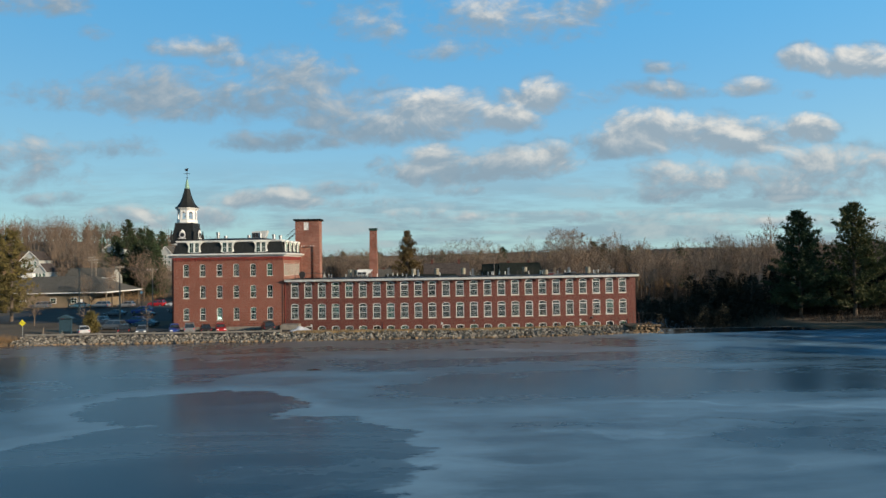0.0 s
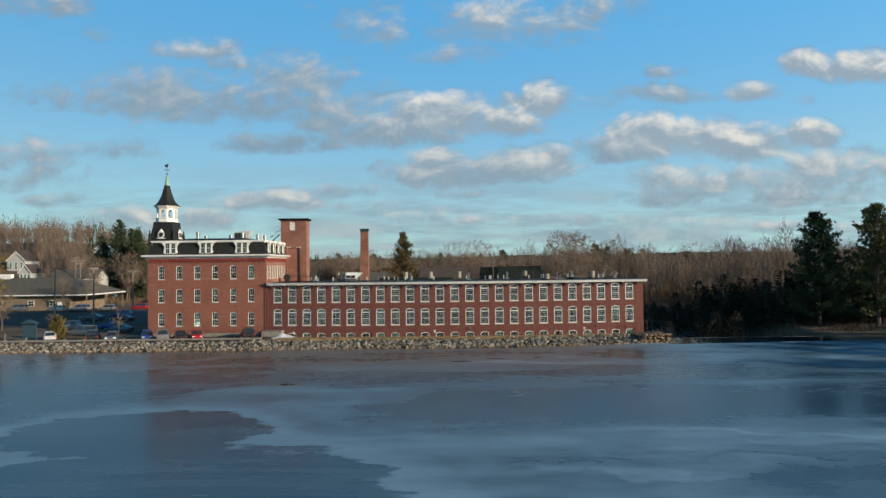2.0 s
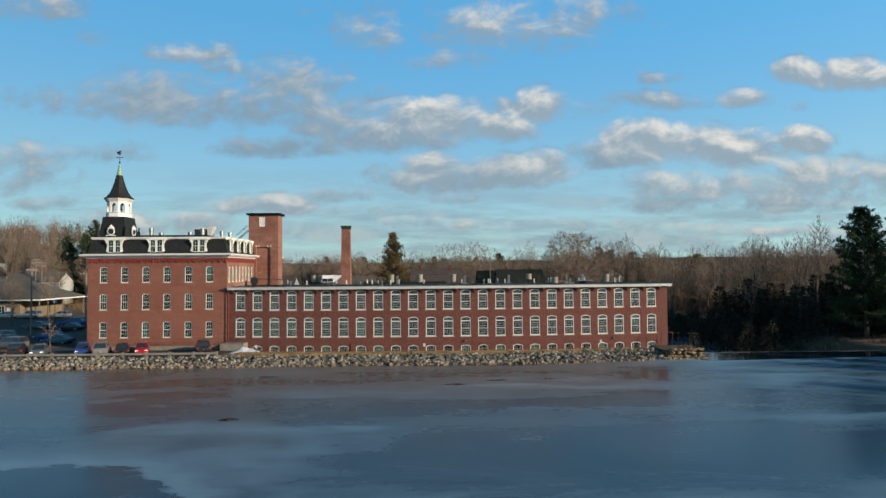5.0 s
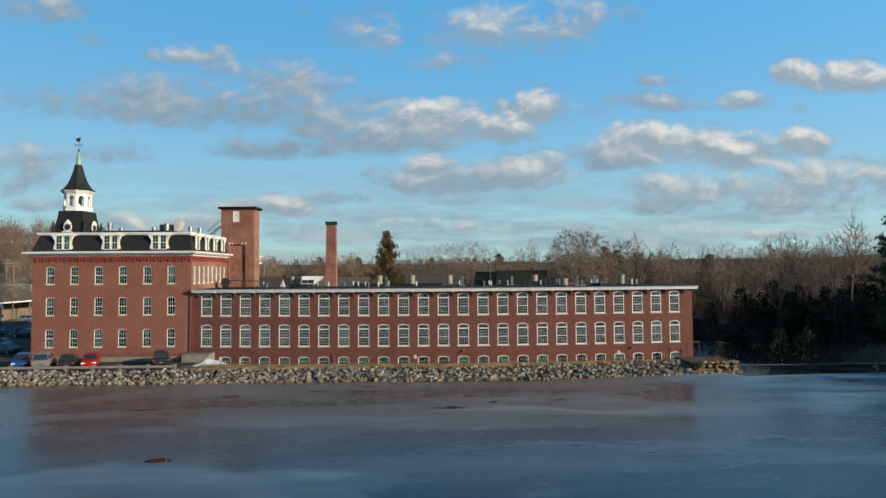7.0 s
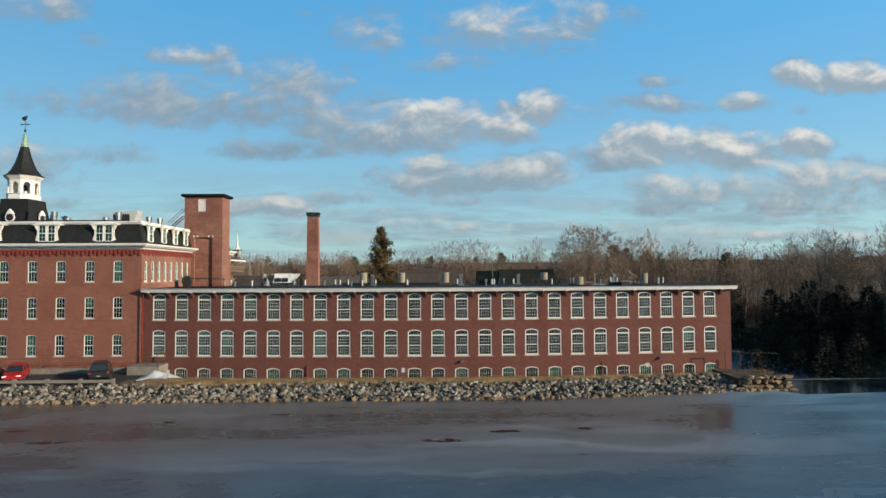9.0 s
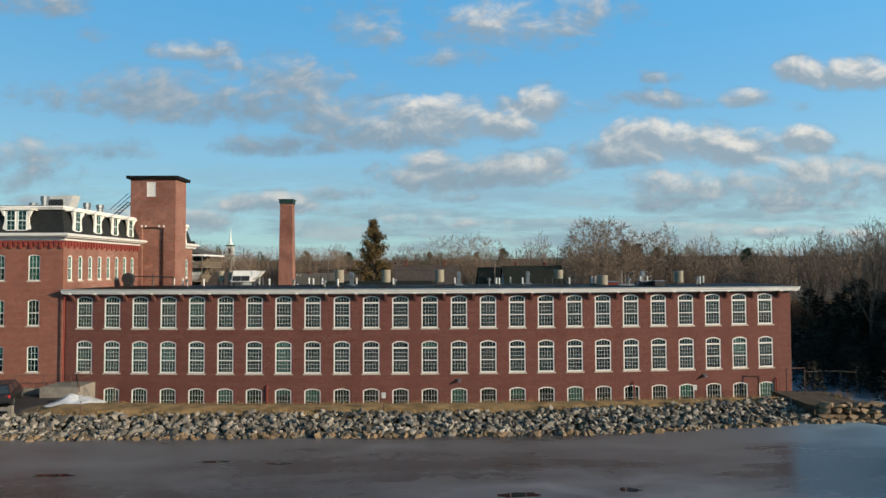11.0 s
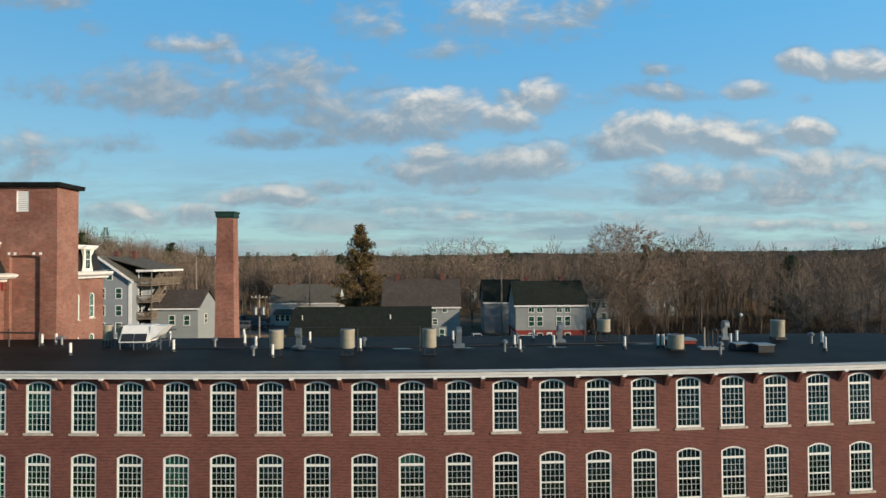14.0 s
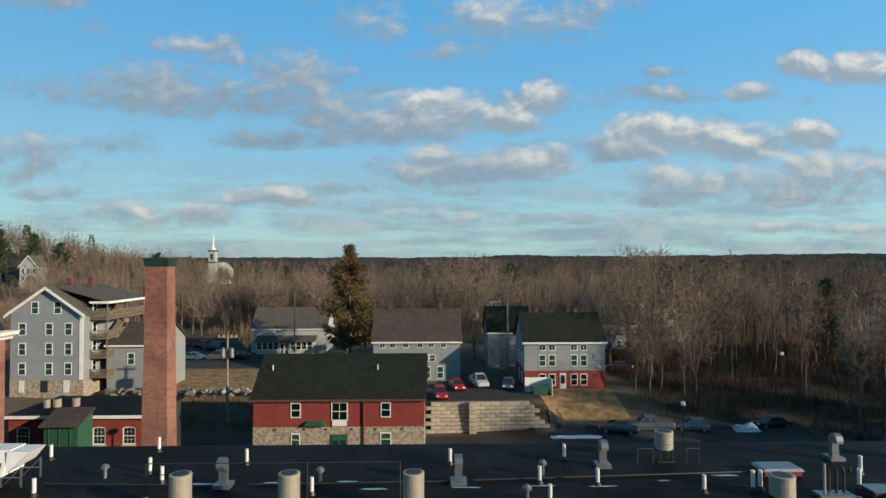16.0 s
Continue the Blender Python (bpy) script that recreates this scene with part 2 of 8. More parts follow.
SHINGLE_BROWN = coursed("brown_asphalt_shingles", (0.058, 0.048, 0.044), (0.085, 0.07, 0.062), (0.035, 0.03, 0.028), 0.3, 0.14, 0.06, rough=0.9, stain=0.4, bump=0.3)
SHINGLE_GREY = coursed("grey_asphalt_shingles", (0.080, 0.075, 0.063), (0.115, 0.108, 0.092), (0.05, 0.05, 0.05), 0.3, 0.14, 0.06, rough=0.9, stain=0.35, bump=0.3)
SIDING_GREY = coursed("grey_clapboard", (0.22, 0.235, 0.25), (0.25, 0.265, 0.28), (0.16, 0.22, 0.23), 4.0, 0.13, 0.1, rough=0.7, stain=0.2, bump=0.3)
SIDING_PALE = coursed("pale_grey_clapboard", (0.23, 0.24, 0.235), (0.26, 0.265, 0.26), (0.19, 0.28, 0.28), 4.0, 0.13, 0.1, rough=0.7, stain=0.2, bump=0.3)
SIDING_WHITE = coursed("white_clapboard", (0.38, 0.38, 0.36), (0.42, 0.41, 0.39), (0.30, 0.40, 0.38), 4.0, 0.13, 0.1, rough=0.7, stain=0.18, bump=0.3)
TAN_WALL = material("tan_render", (0.18, 0.14, 0.092), 0.85, 0.15, 0.5, 12)
RUBBLE = material("rubble_stone", (0.30, 0.255, 0.19), 0.95, 0.45, 2.6, 14, 0.6, bump_dist=0.06)
GLASS = pane_glass("window_glass")
# near-black colour that stands for the lack of light in rooms
DARK = material("painted_room_gloom", (0.022, 0.032, 0.028), 0.9, 0.3, 0.6, 6, 0.0)
BLIND = material("pale_blind", (0.34, 0.37, 0.35), 0.8, 0.1, 2, 30, 0.0)
GALV = material("galvanised_steel", (0.24, 0.26, 0.27), 0.42, 0.12, 3, 30, 0.05, metal=0.75)
UNIT = material("beige_steel", (0.32, 0.29, 0.22), 0.5, 0.08, 3, 30, 0.03)
PVC = material("white_plastic_pipe", (0.62, 0.62, 0.58), 0.45, 0.06, 3, 30, 0.0)
BLACK = material("black_iron", (0.022, 0.022, 0.024), 0.5, 0.2, 4, 30, 0.05)
RUSTY = material("brown_painted_steel", (0.09, 0.045, 0.035), 0.7, 0.3, 4, 30, 0.1)
GREEN = material("dark_green_paint", (0.022, 0.085, 0.05), 0.55, 0.2, 3, 25, 0.05)
CAP_GREEN = material("dark_green_metal", (0.010, 0.034, 0.024), 0.5, 0.25, 3, 25, 0.05)
VERDIGRIS = material("verdigris_copper", (0.20, 0.34, 0.25), 0.6, 0.2, 3, 25, 0.05)
CONCRETE = material("concrete", (0.20, 0.183, 0.155), 0.9, 0.2, 1.5, 20, 0.2)
BLOCK = material("split_face_block", (0.38, 0.335, 0.255), 0.92, 0.2, 3, 15, 0.5, bump_dist=0.04, random_tint=0.12)
ASPHALT = material("asphalt", (0.026, 0.027, 0.029), 0.85, 0.3, 0.25, 30, 0.2)
GROUND = material("dry_winter_ground", (0.09, 0.063, 0.037), 0.95, 0.45, 0.06, 2.5, 0.5, bump_dist=0.1, colour2=(0.08, 0.06, 0.038))
STRAWLAND = material("golden_dry_turf", (0.235, 0.152, 0.066), 0.95, 0.5, 0.8, 7, 0.7, bump_dist=0.06)
STRAW = material("straw_blades", (0.27, 0.175, 0.075), 0.95, 0.35, 0.6, 5, 0.0)
CHIMNEY_BRICK = material("sooty_chimney_brick", (0.11, 0.042, 0.033), 0.9, 0.3, 2.0, 12, 0.2)
# brown brush darkened so that the shade under the trees is in its colour
THICKET = material("brush_in_painted_shade", (0.050, 0.034, 0.023), 0.95, 0.4, 0.4, 4, 0.0)
CASING = material("weathered_grey_casing", (0.46, 0.48, 0.47), 0.6, 0.12, 2.0, 20, 0.05)
WEEDY = material("weedy_earth", (0.062, 0.044, 0.026), 0.95, 0.5, 0.9, 9, 0.7, bump_dist=0.08)
STONE = material("grey_boulder", (0.17, 0.160, 0.138), 0.85, 0.4, 1.6, 14, 0.6, bump_dist=0.04, random_tint=0.75, colour2=(0.21, 0.19, 0.155))
STONE_WET = material("stained_boulder", (0.17, 0.118, 0.068), 0.75, 0.35, 1.6, 14, 0.5, bump_dist=0.03, random_tint=0.3)
BARK = material("grey_bark", (0.115, 0.088, 0.066), 0.95, 0.35, 2.0, 15, 0.4)
TWIG = material("bare_twigs", (0.205, 0.150, 0.108), 0.95, 0.3, 0.25, 3, 0.0, random_tint=0.22)
TWIG_FAR = material("far_bare_twigs", (0.138, 0.102, 0.075), 0.95, 0.35, 0.02, 0.4, 0.0)
CANOPY = material("far_woodland", (0.100, 0.080, 0.068), 0.95, 0.35, 0.012, 0.15, 0.0, spec=0.0, colour2=(0.05, 0.052, 0.048))
NEEDLE = material("pine_needles", (0.036, 0.056, 0.022), 0.8, 0.35, 0.35, 4, 0.0, random_tint=0.2)
# NEEDLE made lighter and yellower, with the low sun put into its colour
NEEDLE_SUN = material("sunlit_pine_needles", (0.066, 0.082, 0.026), 0.8, 0.35, 0.35, 4, 0.0, colour2=(0.095, 0.092, 0.03))
NEEDLE_GOLD = material("bronzed_needles", (0.085, 0.078, 0.024), 0.85, 0.4, 0.35, 4, 0.0, colour2=(0.135, 0.105, 0.032))
# needle green with sunlit golden brown mixed into the colour
NEEDLE_BROWN = material("sun_browned_mix_needles", (0.075, 0.062, 0.022), 0.85, 0.5, 0.3, 4, 0.0, colour2=(0.13, 0.085, 0.03))
# needle green with the hollow's deep shade put into the colour
NEEDLE_DARK = material("hemlock_painted_shade", (0.034, 0.033, 0.024), 0.9, 0.4, 0.35, 4, 0.0, spec=0.1)
BRUSH = material("brown_brush", (0.20, 0.125, 0.06), 0.95, 0.35, 0.5, 4, 0.0)
WOOD = material("weathered_wood", (0.17, 0.135, 0.098), 0.9, 0.3, 2.0, 18, 0.25)
POLE = material("grey_pole_wood", (0.24, 0.20, 0.16), 0.9, 0.25, 2.0, 18, 0.25)
RUBBER = material("tyre_rubber", (0.02, 0.02, 0.02), 0.8, 0.2, 4, 30, 0.1)
CARGLASS = material("car_glass", (0.02, 0.025, 0.03), 0.06, 0.1, 3, 20, 0.0, spec=0.8)
LAMP_WHITE = material("white_globe", (0.85, 0.88, 0.9), 0.3, 0.03, 2, 10, 0.0)
SNOW = material("old_snow", (0.72, 0.75, 0.80), 0.7, 0.08, 2.0, 12, 0.3)
TARP = material("silver_tarpaulin", (0.48, 0.50, 0.53), 0.35, 0.2, 1.5, 8, 0.6, bump_dist=0.05)
PAINTS = {n: material(n + "_car_paint", c, 0.32, 0.04, 1, 8, 0.0, spec=0.6, metal=0.1) for n, c in (
    ("red", (0.34, 0.012, 0.016)), ("blue", (0.02, 0.045, 0.22)), ("silver", (0.17, 0.178, 0.185)), ("black", (0.016, 0.017, 0.019)),
    ("white", (0.5, 0.51, 0.52)), ("grey", (0.10, 0.11, 0.12)), ("teal", (0.05, 0.12, 0.16)))}
SIGN_YELLOW = material("yellow_sign", (0.70, 0.60, 0.03), 0.5, 0.05, 3, 20, 0.0)
SIGN_RED = material("red_sign", (0.50, 0.02, 0.03), 0.5, 0.05, 3, 20, 0.0)
KIOSK_BLUE = material("slate_blue_paint", (0.028, 0.06, 0.078), 0.6, 0.15, 3, 20, 0.05)


def ice_surface():
    """Grey pond ice: wet dark sheets between frosted, cloudy stretches with feathered edges."""
    mat = bpy.data.materials.new("pond_ice")
    mat.use_nodes = True
    N = Nodes(mat.node_tree)
    p = N.n("ShaderNodeTexCoord").outputs["Object"]
    s = N.n("ShaderNodeSeparateXYZ", Vector=p)
    x, y, _ = s.outputs
    warp = N.noise(p, 0.06, 5.0, 0.6)
    edge = N.noise(N.vec(N.m("MULTIPLY", x, 0.42), y, 0.0), 0.42, 6.0, 0.62)
    wide = N.noise(N.vec(N.m("MULTIPLY", x, 0.35), y, 2.0), 0.045, 4.0, 0.5, 0.8)
    ruffle = N.m("ADD", N.m("MULTIPLY", N.m("SUBTRACT", edge, 0.5), 2.6), N.m("MULTIPLY", N.m("SUBTRACT", warp, 0.5), 2.2))
    # frost where the sheet froze later: long tongues, and pale rims round the clear sheets
    tongues = N.m("ADD", wide, N.m("ADD", N.m("MULTIPLY", N.m("SUBTRACT", edge, 0.5), 0.16), N.m("MULTIPLY", N.m("SUBTRACT", warp, 0.5), 0.25)))
    frost = N.m("MULTIPLY", N.m("MULTIPLY", N.smooth(tongues, 0.475, 0.56), N.smooth(tongues, 0.68, 0.55)), 0.6)
    clear_ = 0.0
    for cx, cy, rx, ry in ((4.5, -52.4, 9.2, 6.0), (11.0, -66.5, 13.5, 10.5)):
        ex, ey = N.m("DIVIDE", N.m("SUBTRACT", x, cx), rx), N.m("DIVIDE", N.m("SUBTRACT", y, cy), ry)
        e = N.m("ADD", N.m("ADD", N.m("MULTIPLY", ex, ex), N.m("MULTIPLY", ey, ey)), N.m("MULTIPLY", ruffle, 0.8))
        frost = N.m("MAXIMUM", frost, N.smooth(e, 2.6, 1.1))
        clear_ = N.m("MAXIMUM", clear_, N.smooth(e, 1.12, 0.94))
    frost = N.m("MULTIPLY", frost, N.m("SUBTRACT", 1.0, clear_))
    lines = N.m("MULTIPLY", N.smooth(N.noise(N.vec(N.m("MULTIPLY", N.m("ADD", x, N.m("MULTIPLY", warp, 30.0)), 0.05), N.m("ADD", y, N.m("MULTIPLY", warp, 9.0)), 1.0), 0.16, 5.0, 0.6), 0.54, 0.74),
                N.m("SUBTRACT", 1.0, clear_))
    haze = N.smooth(N.noise(N.vec(N.m("MULTIPLY", x, 0.25), y, 7.0), 0.10, 6.0, 0.65, 0.5), 0.40, 0.75)
    speck = N.smooth(N.noise(p, 3.5, 4.0, 0.7), 0.62, 0.8)
    # paler ice towards the sun's side, its brightness put into the colour
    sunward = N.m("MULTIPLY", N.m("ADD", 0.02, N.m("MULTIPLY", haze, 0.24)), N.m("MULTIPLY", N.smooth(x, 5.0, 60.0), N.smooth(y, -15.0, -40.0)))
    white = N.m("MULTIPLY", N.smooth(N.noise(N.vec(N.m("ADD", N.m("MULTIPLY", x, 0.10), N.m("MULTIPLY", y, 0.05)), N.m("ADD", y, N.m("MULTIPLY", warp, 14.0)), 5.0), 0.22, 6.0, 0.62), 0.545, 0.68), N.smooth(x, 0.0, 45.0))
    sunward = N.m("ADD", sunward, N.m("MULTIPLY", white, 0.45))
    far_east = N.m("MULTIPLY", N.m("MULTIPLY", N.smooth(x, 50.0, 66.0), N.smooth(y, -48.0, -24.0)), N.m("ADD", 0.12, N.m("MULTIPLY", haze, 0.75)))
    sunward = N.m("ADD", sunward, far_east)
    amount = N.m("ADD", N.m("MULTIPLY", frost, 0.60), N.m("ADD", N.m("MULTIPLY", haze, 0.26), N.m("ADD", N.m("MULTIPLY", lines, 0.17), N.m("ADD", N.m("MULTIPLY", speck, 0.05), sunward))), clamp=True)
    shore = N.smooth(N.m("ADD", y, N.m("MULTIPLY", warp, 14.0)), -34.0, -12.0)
    shore = N.m("MULTIPLY", shore, N.smooth(x, 66.0, 46.0))        # clear dark ice along the bank, the mill's brown reflection put into its colour
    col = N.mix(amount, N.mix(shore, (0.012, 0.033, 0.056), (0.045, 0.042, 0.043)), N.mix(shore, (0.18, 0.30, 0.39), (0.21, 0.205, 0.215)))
    rough = N.m("ADD", N.m("SUBTRACT", 0.23, N.m("MULTIPLY", shore, 0.03)), N.m("MULTIPLY", amount, 0.30))
    b = N.n("ShaderNodeBump", Strength=0.10, Distance=0.06, Height=N.m("ADD", edge, N.m("MULTIPLY", N.noise(p, 1.3, 4.0, 0.6), 0.35)))
    bs = N.n("ShaderNodeBsdfPrincipled", Base_Color=col, Roughness=rough, Normal=b.outputs[0], IOR=1.31)
    bs.inputs["Specular IOR Level"].default_value = 0.5
    N.t.links.new(bs.outputs[0], N.n("ShaderNodeOutputMaterial").inputs["Surface"])
    return mat


def water_surface(name, colour, rough, wave):
    mat = bpy.data.materials.new(name)
    mat.use_nodes = True
    N = Nodes(mat.node_tree)
    p = N.n("ShaderNodeTexCoord").outputs["Object"]
    b = N.n("ShaderNodeBump", Strength=wave, Distance=0.05, Height=N.noise(p, 1.4, 4.0, 0.6))
    bs = N.n("ShaderNodeBsdfPrincipled", Base_Color=(*colour, 1), Roughness=rough, Normal=b.outputs[0], IOR=1.33)
    N.t.links.new(bs.outputs[0], N.n("ShaderNodeOutputMaterial").inputs["Surface"])
    return mat


ICE = ice_surface()
WATER = water_surface("dark_open_water", (0.012, 0.022, 0.028), 0.06, 0.12)
RIVER = water_surface("broken_river_water", (0.17, 0.23, 0.29), 0.4, 0.9)


# ---- building helpers ----
def box(bm, x0, x1, y0, y1, z0, z1):
    v = [bm.verts.new((x, y, z)) for z in (z0, z1) for y in (y0, y1) for x in (x0, x1)]
    for f in ((0, 2, 3, 1), (4, 5, 7, 6), (0, 1, 5, 4), (2, 6, 7, 3), (0, 4, 6, 2), (1, 3, 7, 5)):
        bm.faces.new([v[i] for i in f])
    return v


def hexa(bm, low, high):
    """A closed block between two rings of the same number of corners."""
    a, b = [bm.verts.new(p) for p in low], [bm.verts.new(p) for p in high]
    n = len(a)
    for i in range(n):
        bm.faces.new((a[i], a[(i + 1) % n], b[(i + 1) % n], b[i]))
    bm.faces.new(a[::-1])
    bm.faces.new(b)


def tube(bm, p0, p1, r0, r1=None, n=8, caps=True):
    """A tapered round bar from p0 to p1."""
    r1 = r0 if r1 is None else r1
    p0, p1 = Vector(p0), Vector(p1)
    d = (p1 - p0).normalized()
    s = d.orthogonal().normalized()
    t = d.cross(s)
    ra = [bm.verts.new(p0 + (s * math.cos(2 * math.pi * i / n) + t * math.sin(2 * math.pi * i / n)) * r0) for i in range(n)]
    rb = [bm.verts.new(p1 + (s * math.cos(2 * math.pi * i / n) + t * math.sin(2 * math.pi * i / n)) * r1) for i in range(n)]
    for i in range(n):
        bm.faces.new((ra[i], ra[(i + 1) % n], rb[(i + 1) % n], rb[i]))
    if caps:
        bm.faces.new(ra[::-1])
        bm.faces.new(rb)


def lathe(bm, cx, cy, profile, n=12, turn=0.0):
    """Rings of (radius, height) round an upright axis."""
    rings = []
    for r, z in profile:
        rings.append([bm.verts.new((cx + r * math.cos(turn + 2 * math.pi * i / n), cy + r * math.sin(turn + 2 * math.pi * i / n), z)) for i in range(n)])
    for a, b in zip(rings, rings[1:]):
        for i in range(n):
            bm.faces.new((a[i], a[(i + 1) % n], b[(i + 1) % n], b[i]))
    bm.faces.new(rings[0][::-1])
    bm.faces.new(rings[-1])


def mesh(name, bm, mat, smooth=False):
    bmesh.ops.recalc_face_normals(bm, faces=bm.faces)
    me = bpy.data.meshes.new(name)
    bm.to_mesh(me)
    bm.free()
    me.materials.append(mat)
    if smooth:
        me.shade_smooth()
    return me


def part(name, bm, mat, parent, label="", smooth=False):
    """Links a bmesh (or a mesh that is shared) as one object under a thing or a part."""
    me = bm if isinstance(bm, bpy.types.Mesh) else mesh(name, bm, mat, smooth)
    ob = new(name, me)
    ob.parent = parent
    if label:
        ob["label"] = label
    return ob


def thing(name, m, label, category, group="", kind=""):
    ob = new(name)
    ob.matrix_basis = m
    return tagged(ob, label, category, group, kind)


def solid(name, bm, mat, label, category, kind="", group=""):
    return tagged(new(name, mesh(name, bm, mat)), label, category, group, kind)


# ---- the lie of the land ----
WATER_Z, FRONT_Z, REAR_Z = 0.6, 1.45, -1.05


def facade(x):
    """The mill's front bows gently towards the pond, more so at its east end."""
    return -0.5 + np.where(np.asarray(x) > 31.0, 1.85, 1.5) * ((x - 31.0) / 30.0) ** 2


def bank_top(x):
    """The upper edge of the stone bank, which bends away with the mill."""
    return -7.25 + 3.6 * np.clip((np.asarray(x, float) - 36.0) / 22.6, 0, 1) ** 1.5


def bank_foot(x):
    """The line where the stones meet the ice."""
    return -10.1 + 2.4 * np.clip((np.asarray(x, float) - 38.0) / 20.0, 0, 1) ** 1.5


def ramp(v, lo, hi):
    t = np.clip((v - lo) / (hi - lo), 0, 1)
    return t * t * (3 - 2 * t)


def height(x, y):
    """Ground level, for arrays."""
    x, y = np.asarray(x, float), np.asarray(y, float)
    left = 1.5 + 1.2 * ramp(y, 20, 80)
    terrace = ramp(x, 29, 32) * ramp(49 - x, 0, 3)
    climb = ramp(y, 50, 66) * (1 - terrace) + ramp(y, 53.2, 54.6) * terrace
    rear = REAR_Z + 2.5 * climb + 1.4 * ramp(y, 85, 170)
    h = rear + (left - rear) * ramp(-x, 12, 26) * ramp(70 - y, 0, 20) + 0
    front = np.where(x < 1.5, 1.40, 0.0)
    berm = 0.05 + 1.58 * ramp(facade(np.clip(x, 0, 62)) - y, 1.2, 5.2)
    front = front + (berm - front) * ramp(x, -0.5, 3.0)
    h = h + (front - h) * ramp(15 - y, 0, 12) * ramp(x, -27, -22) * ramp(66 - x, 0, 4)
    # beyond the dam: the tail race and its far bank
    river = -2.6 + 3.6 * ramp(x, 84, 92) + 1.5 * ramp(x, 92, 130)
    h = h + (river - h) * ramp(x, 64, 68) * ramp(48 - y, 0, 12)
    # the pond's bed
    shore = bank_top(x) + 0.5 + np.where(x > 62, -1.2, 0) + np.where(x > 80, -1.5 * ramp(x, 88, 100), 0)
    bed = ramp(shore - y, 0, 3.6) * ramp(x, -43.5, -39.5)
    h = h * (1 - bed) + (-1.6) * bed
    east = ramp(x - 0.25 * y, 122, 130) * ramp(y, -90, -70)
    h = h + (1.4 - h) * east * ramp(12 - y, 0, 14)
    west = ramp(-x, 40, 46) * ramp(-y, 6, 12)
    h = h + (1.3 - h) * west
    # hills round about
    h = h + 25 * np.exp(-((x + 190) / 95) ** 2 - ((y - 235) / 95) ** 2)
    h = h + 9 * ramp(y, 260, 700) + 12 * ramp(y, 800, 2200)
    h = h + 6 * np.exp(-((x - 620) / 260) ** 2 - ((y - 720) / 200) ** 2) + 2 * ramp(x, 95, 220) * ramp(y, -30, 60)
    return h


def spread(lo, hi, step, far, grow=1.22):
    v = list(np.arange(lo, hi + 1e-6, step))
    d, a, b = step, lo, hi
    while b < far:
        d *= grow
        a, b = a - d, b + d
        v = [a] + v + [b]
    return np.array(v)


def ground_sheet():
    xs, ys = spread(-60, 112, 1.2, 4200), spread(-18, 110, 1.2, 4200)
    X, Y = np.meshgrid(xs, ys)
    Z = height(X, Y)
    verts = np.stack([X.ravel(), Y.ravel(), Z.ravel()], 1)
    n = len(xs)
    faces = [(j * n + i, j * n + i + 1, (j + 1) * n + i + 1, (j + 1) * n + i) for j in range(len(ys) - 1) for i in range(n - 1)]
    me = bpy.data.meshes.new("ground")
    me.from_pydata(verts.tolist(), [], faces)
    me.materials.append(GROUND)
    me.shade_smooth()
    tagged(new("ground", me), "brown winter ground with dead grass and leaf litter", "ground", kind="structure")


def sheet(name, corners, z, mat, label, category, thick=0.04):
    bm = bmesh.new()
    hexa(bm, [(x, y, z - thick) for x, y in corners], [(x, y, z) for x, y in corners])
    return solid(name, bm, mat, label, category, "structure")


ground_sheet()
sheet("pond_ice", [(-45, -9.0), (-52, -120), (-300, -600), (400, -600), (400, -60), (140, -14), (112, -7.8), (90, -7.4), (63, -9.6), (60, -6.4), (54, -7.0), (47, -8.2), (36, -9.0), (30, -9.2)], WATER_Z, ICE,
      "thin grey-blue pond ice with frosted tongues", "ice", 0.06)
sheet("open_water", [(59, -9.8), (59, -2.6), (104, -2.6), (112, -7.9), (90, -7.5), (63, -9.7)], WATER_Z - 0.012, WATER, "dark open water above the dam", "water", 0.05)
sheet("tail_race", [(64, -2.0), (64, 46), (84, 46), (84, -2.0)], -2.0, RIVER, "shaded river water below the dam", "water", 0.05)
bm = bmesh.new()
box(bm, 62.5, 106, -2.9, -2.2, -3.0, 0.585)
solid("dam", bm, CONCRETE, "low concrete dam with water at its crest", "dam", "structure")
for nm, c, z in (("front_parking", [(-60, -6.9), (1.2, -6.9), (1.2, 0.5), (-19.5, 0.9), (-24, 16), (-60, 16)], FRONT_Z + 0.02),
                 ("rear_parking", [(-8, 15.5), (64, 15.5), (64, 44), (46.5, 44), (46.5, 51.5), (-8, 51.5)], REAR_Z + 0.06)):
    sheet(nm, c, z, ASPHALT, "worn dark asphalt parking area", "parking", 0.5)


def laid(name, x0, x1, y0, y1, mat, label, category, lift=0.03, step=2.0):
    """A paved or grown strip that follows the ground."""
    nx, ny = max(2, int((x1 - x0) / step)), max(2, int((y1 - y0) / step))
    xs, ys = np.linspace(x0, x1, nx), np.linspace(y0, y1, ny)
    X, Y = np.meshgrid(xs, ys)
    Z = height(X, Y) + lift
    me = bpy.data.meshes.new(name)
    me.from_pydata(np.stack([X.ravel(), Y.ravel(), Z.ravel()], 1).tolist(), [],
                   [(j * nx + i, j * nx + i + 1, (j + 1) * nx + i + 1, (j + 1) * nx + i) for j in range(ny - 1) for i in range(nx - 1)])
    me.materials.append(mat)
    me.shade_smooth()
    return tagged(new(name, me), label, category, kind="structure")


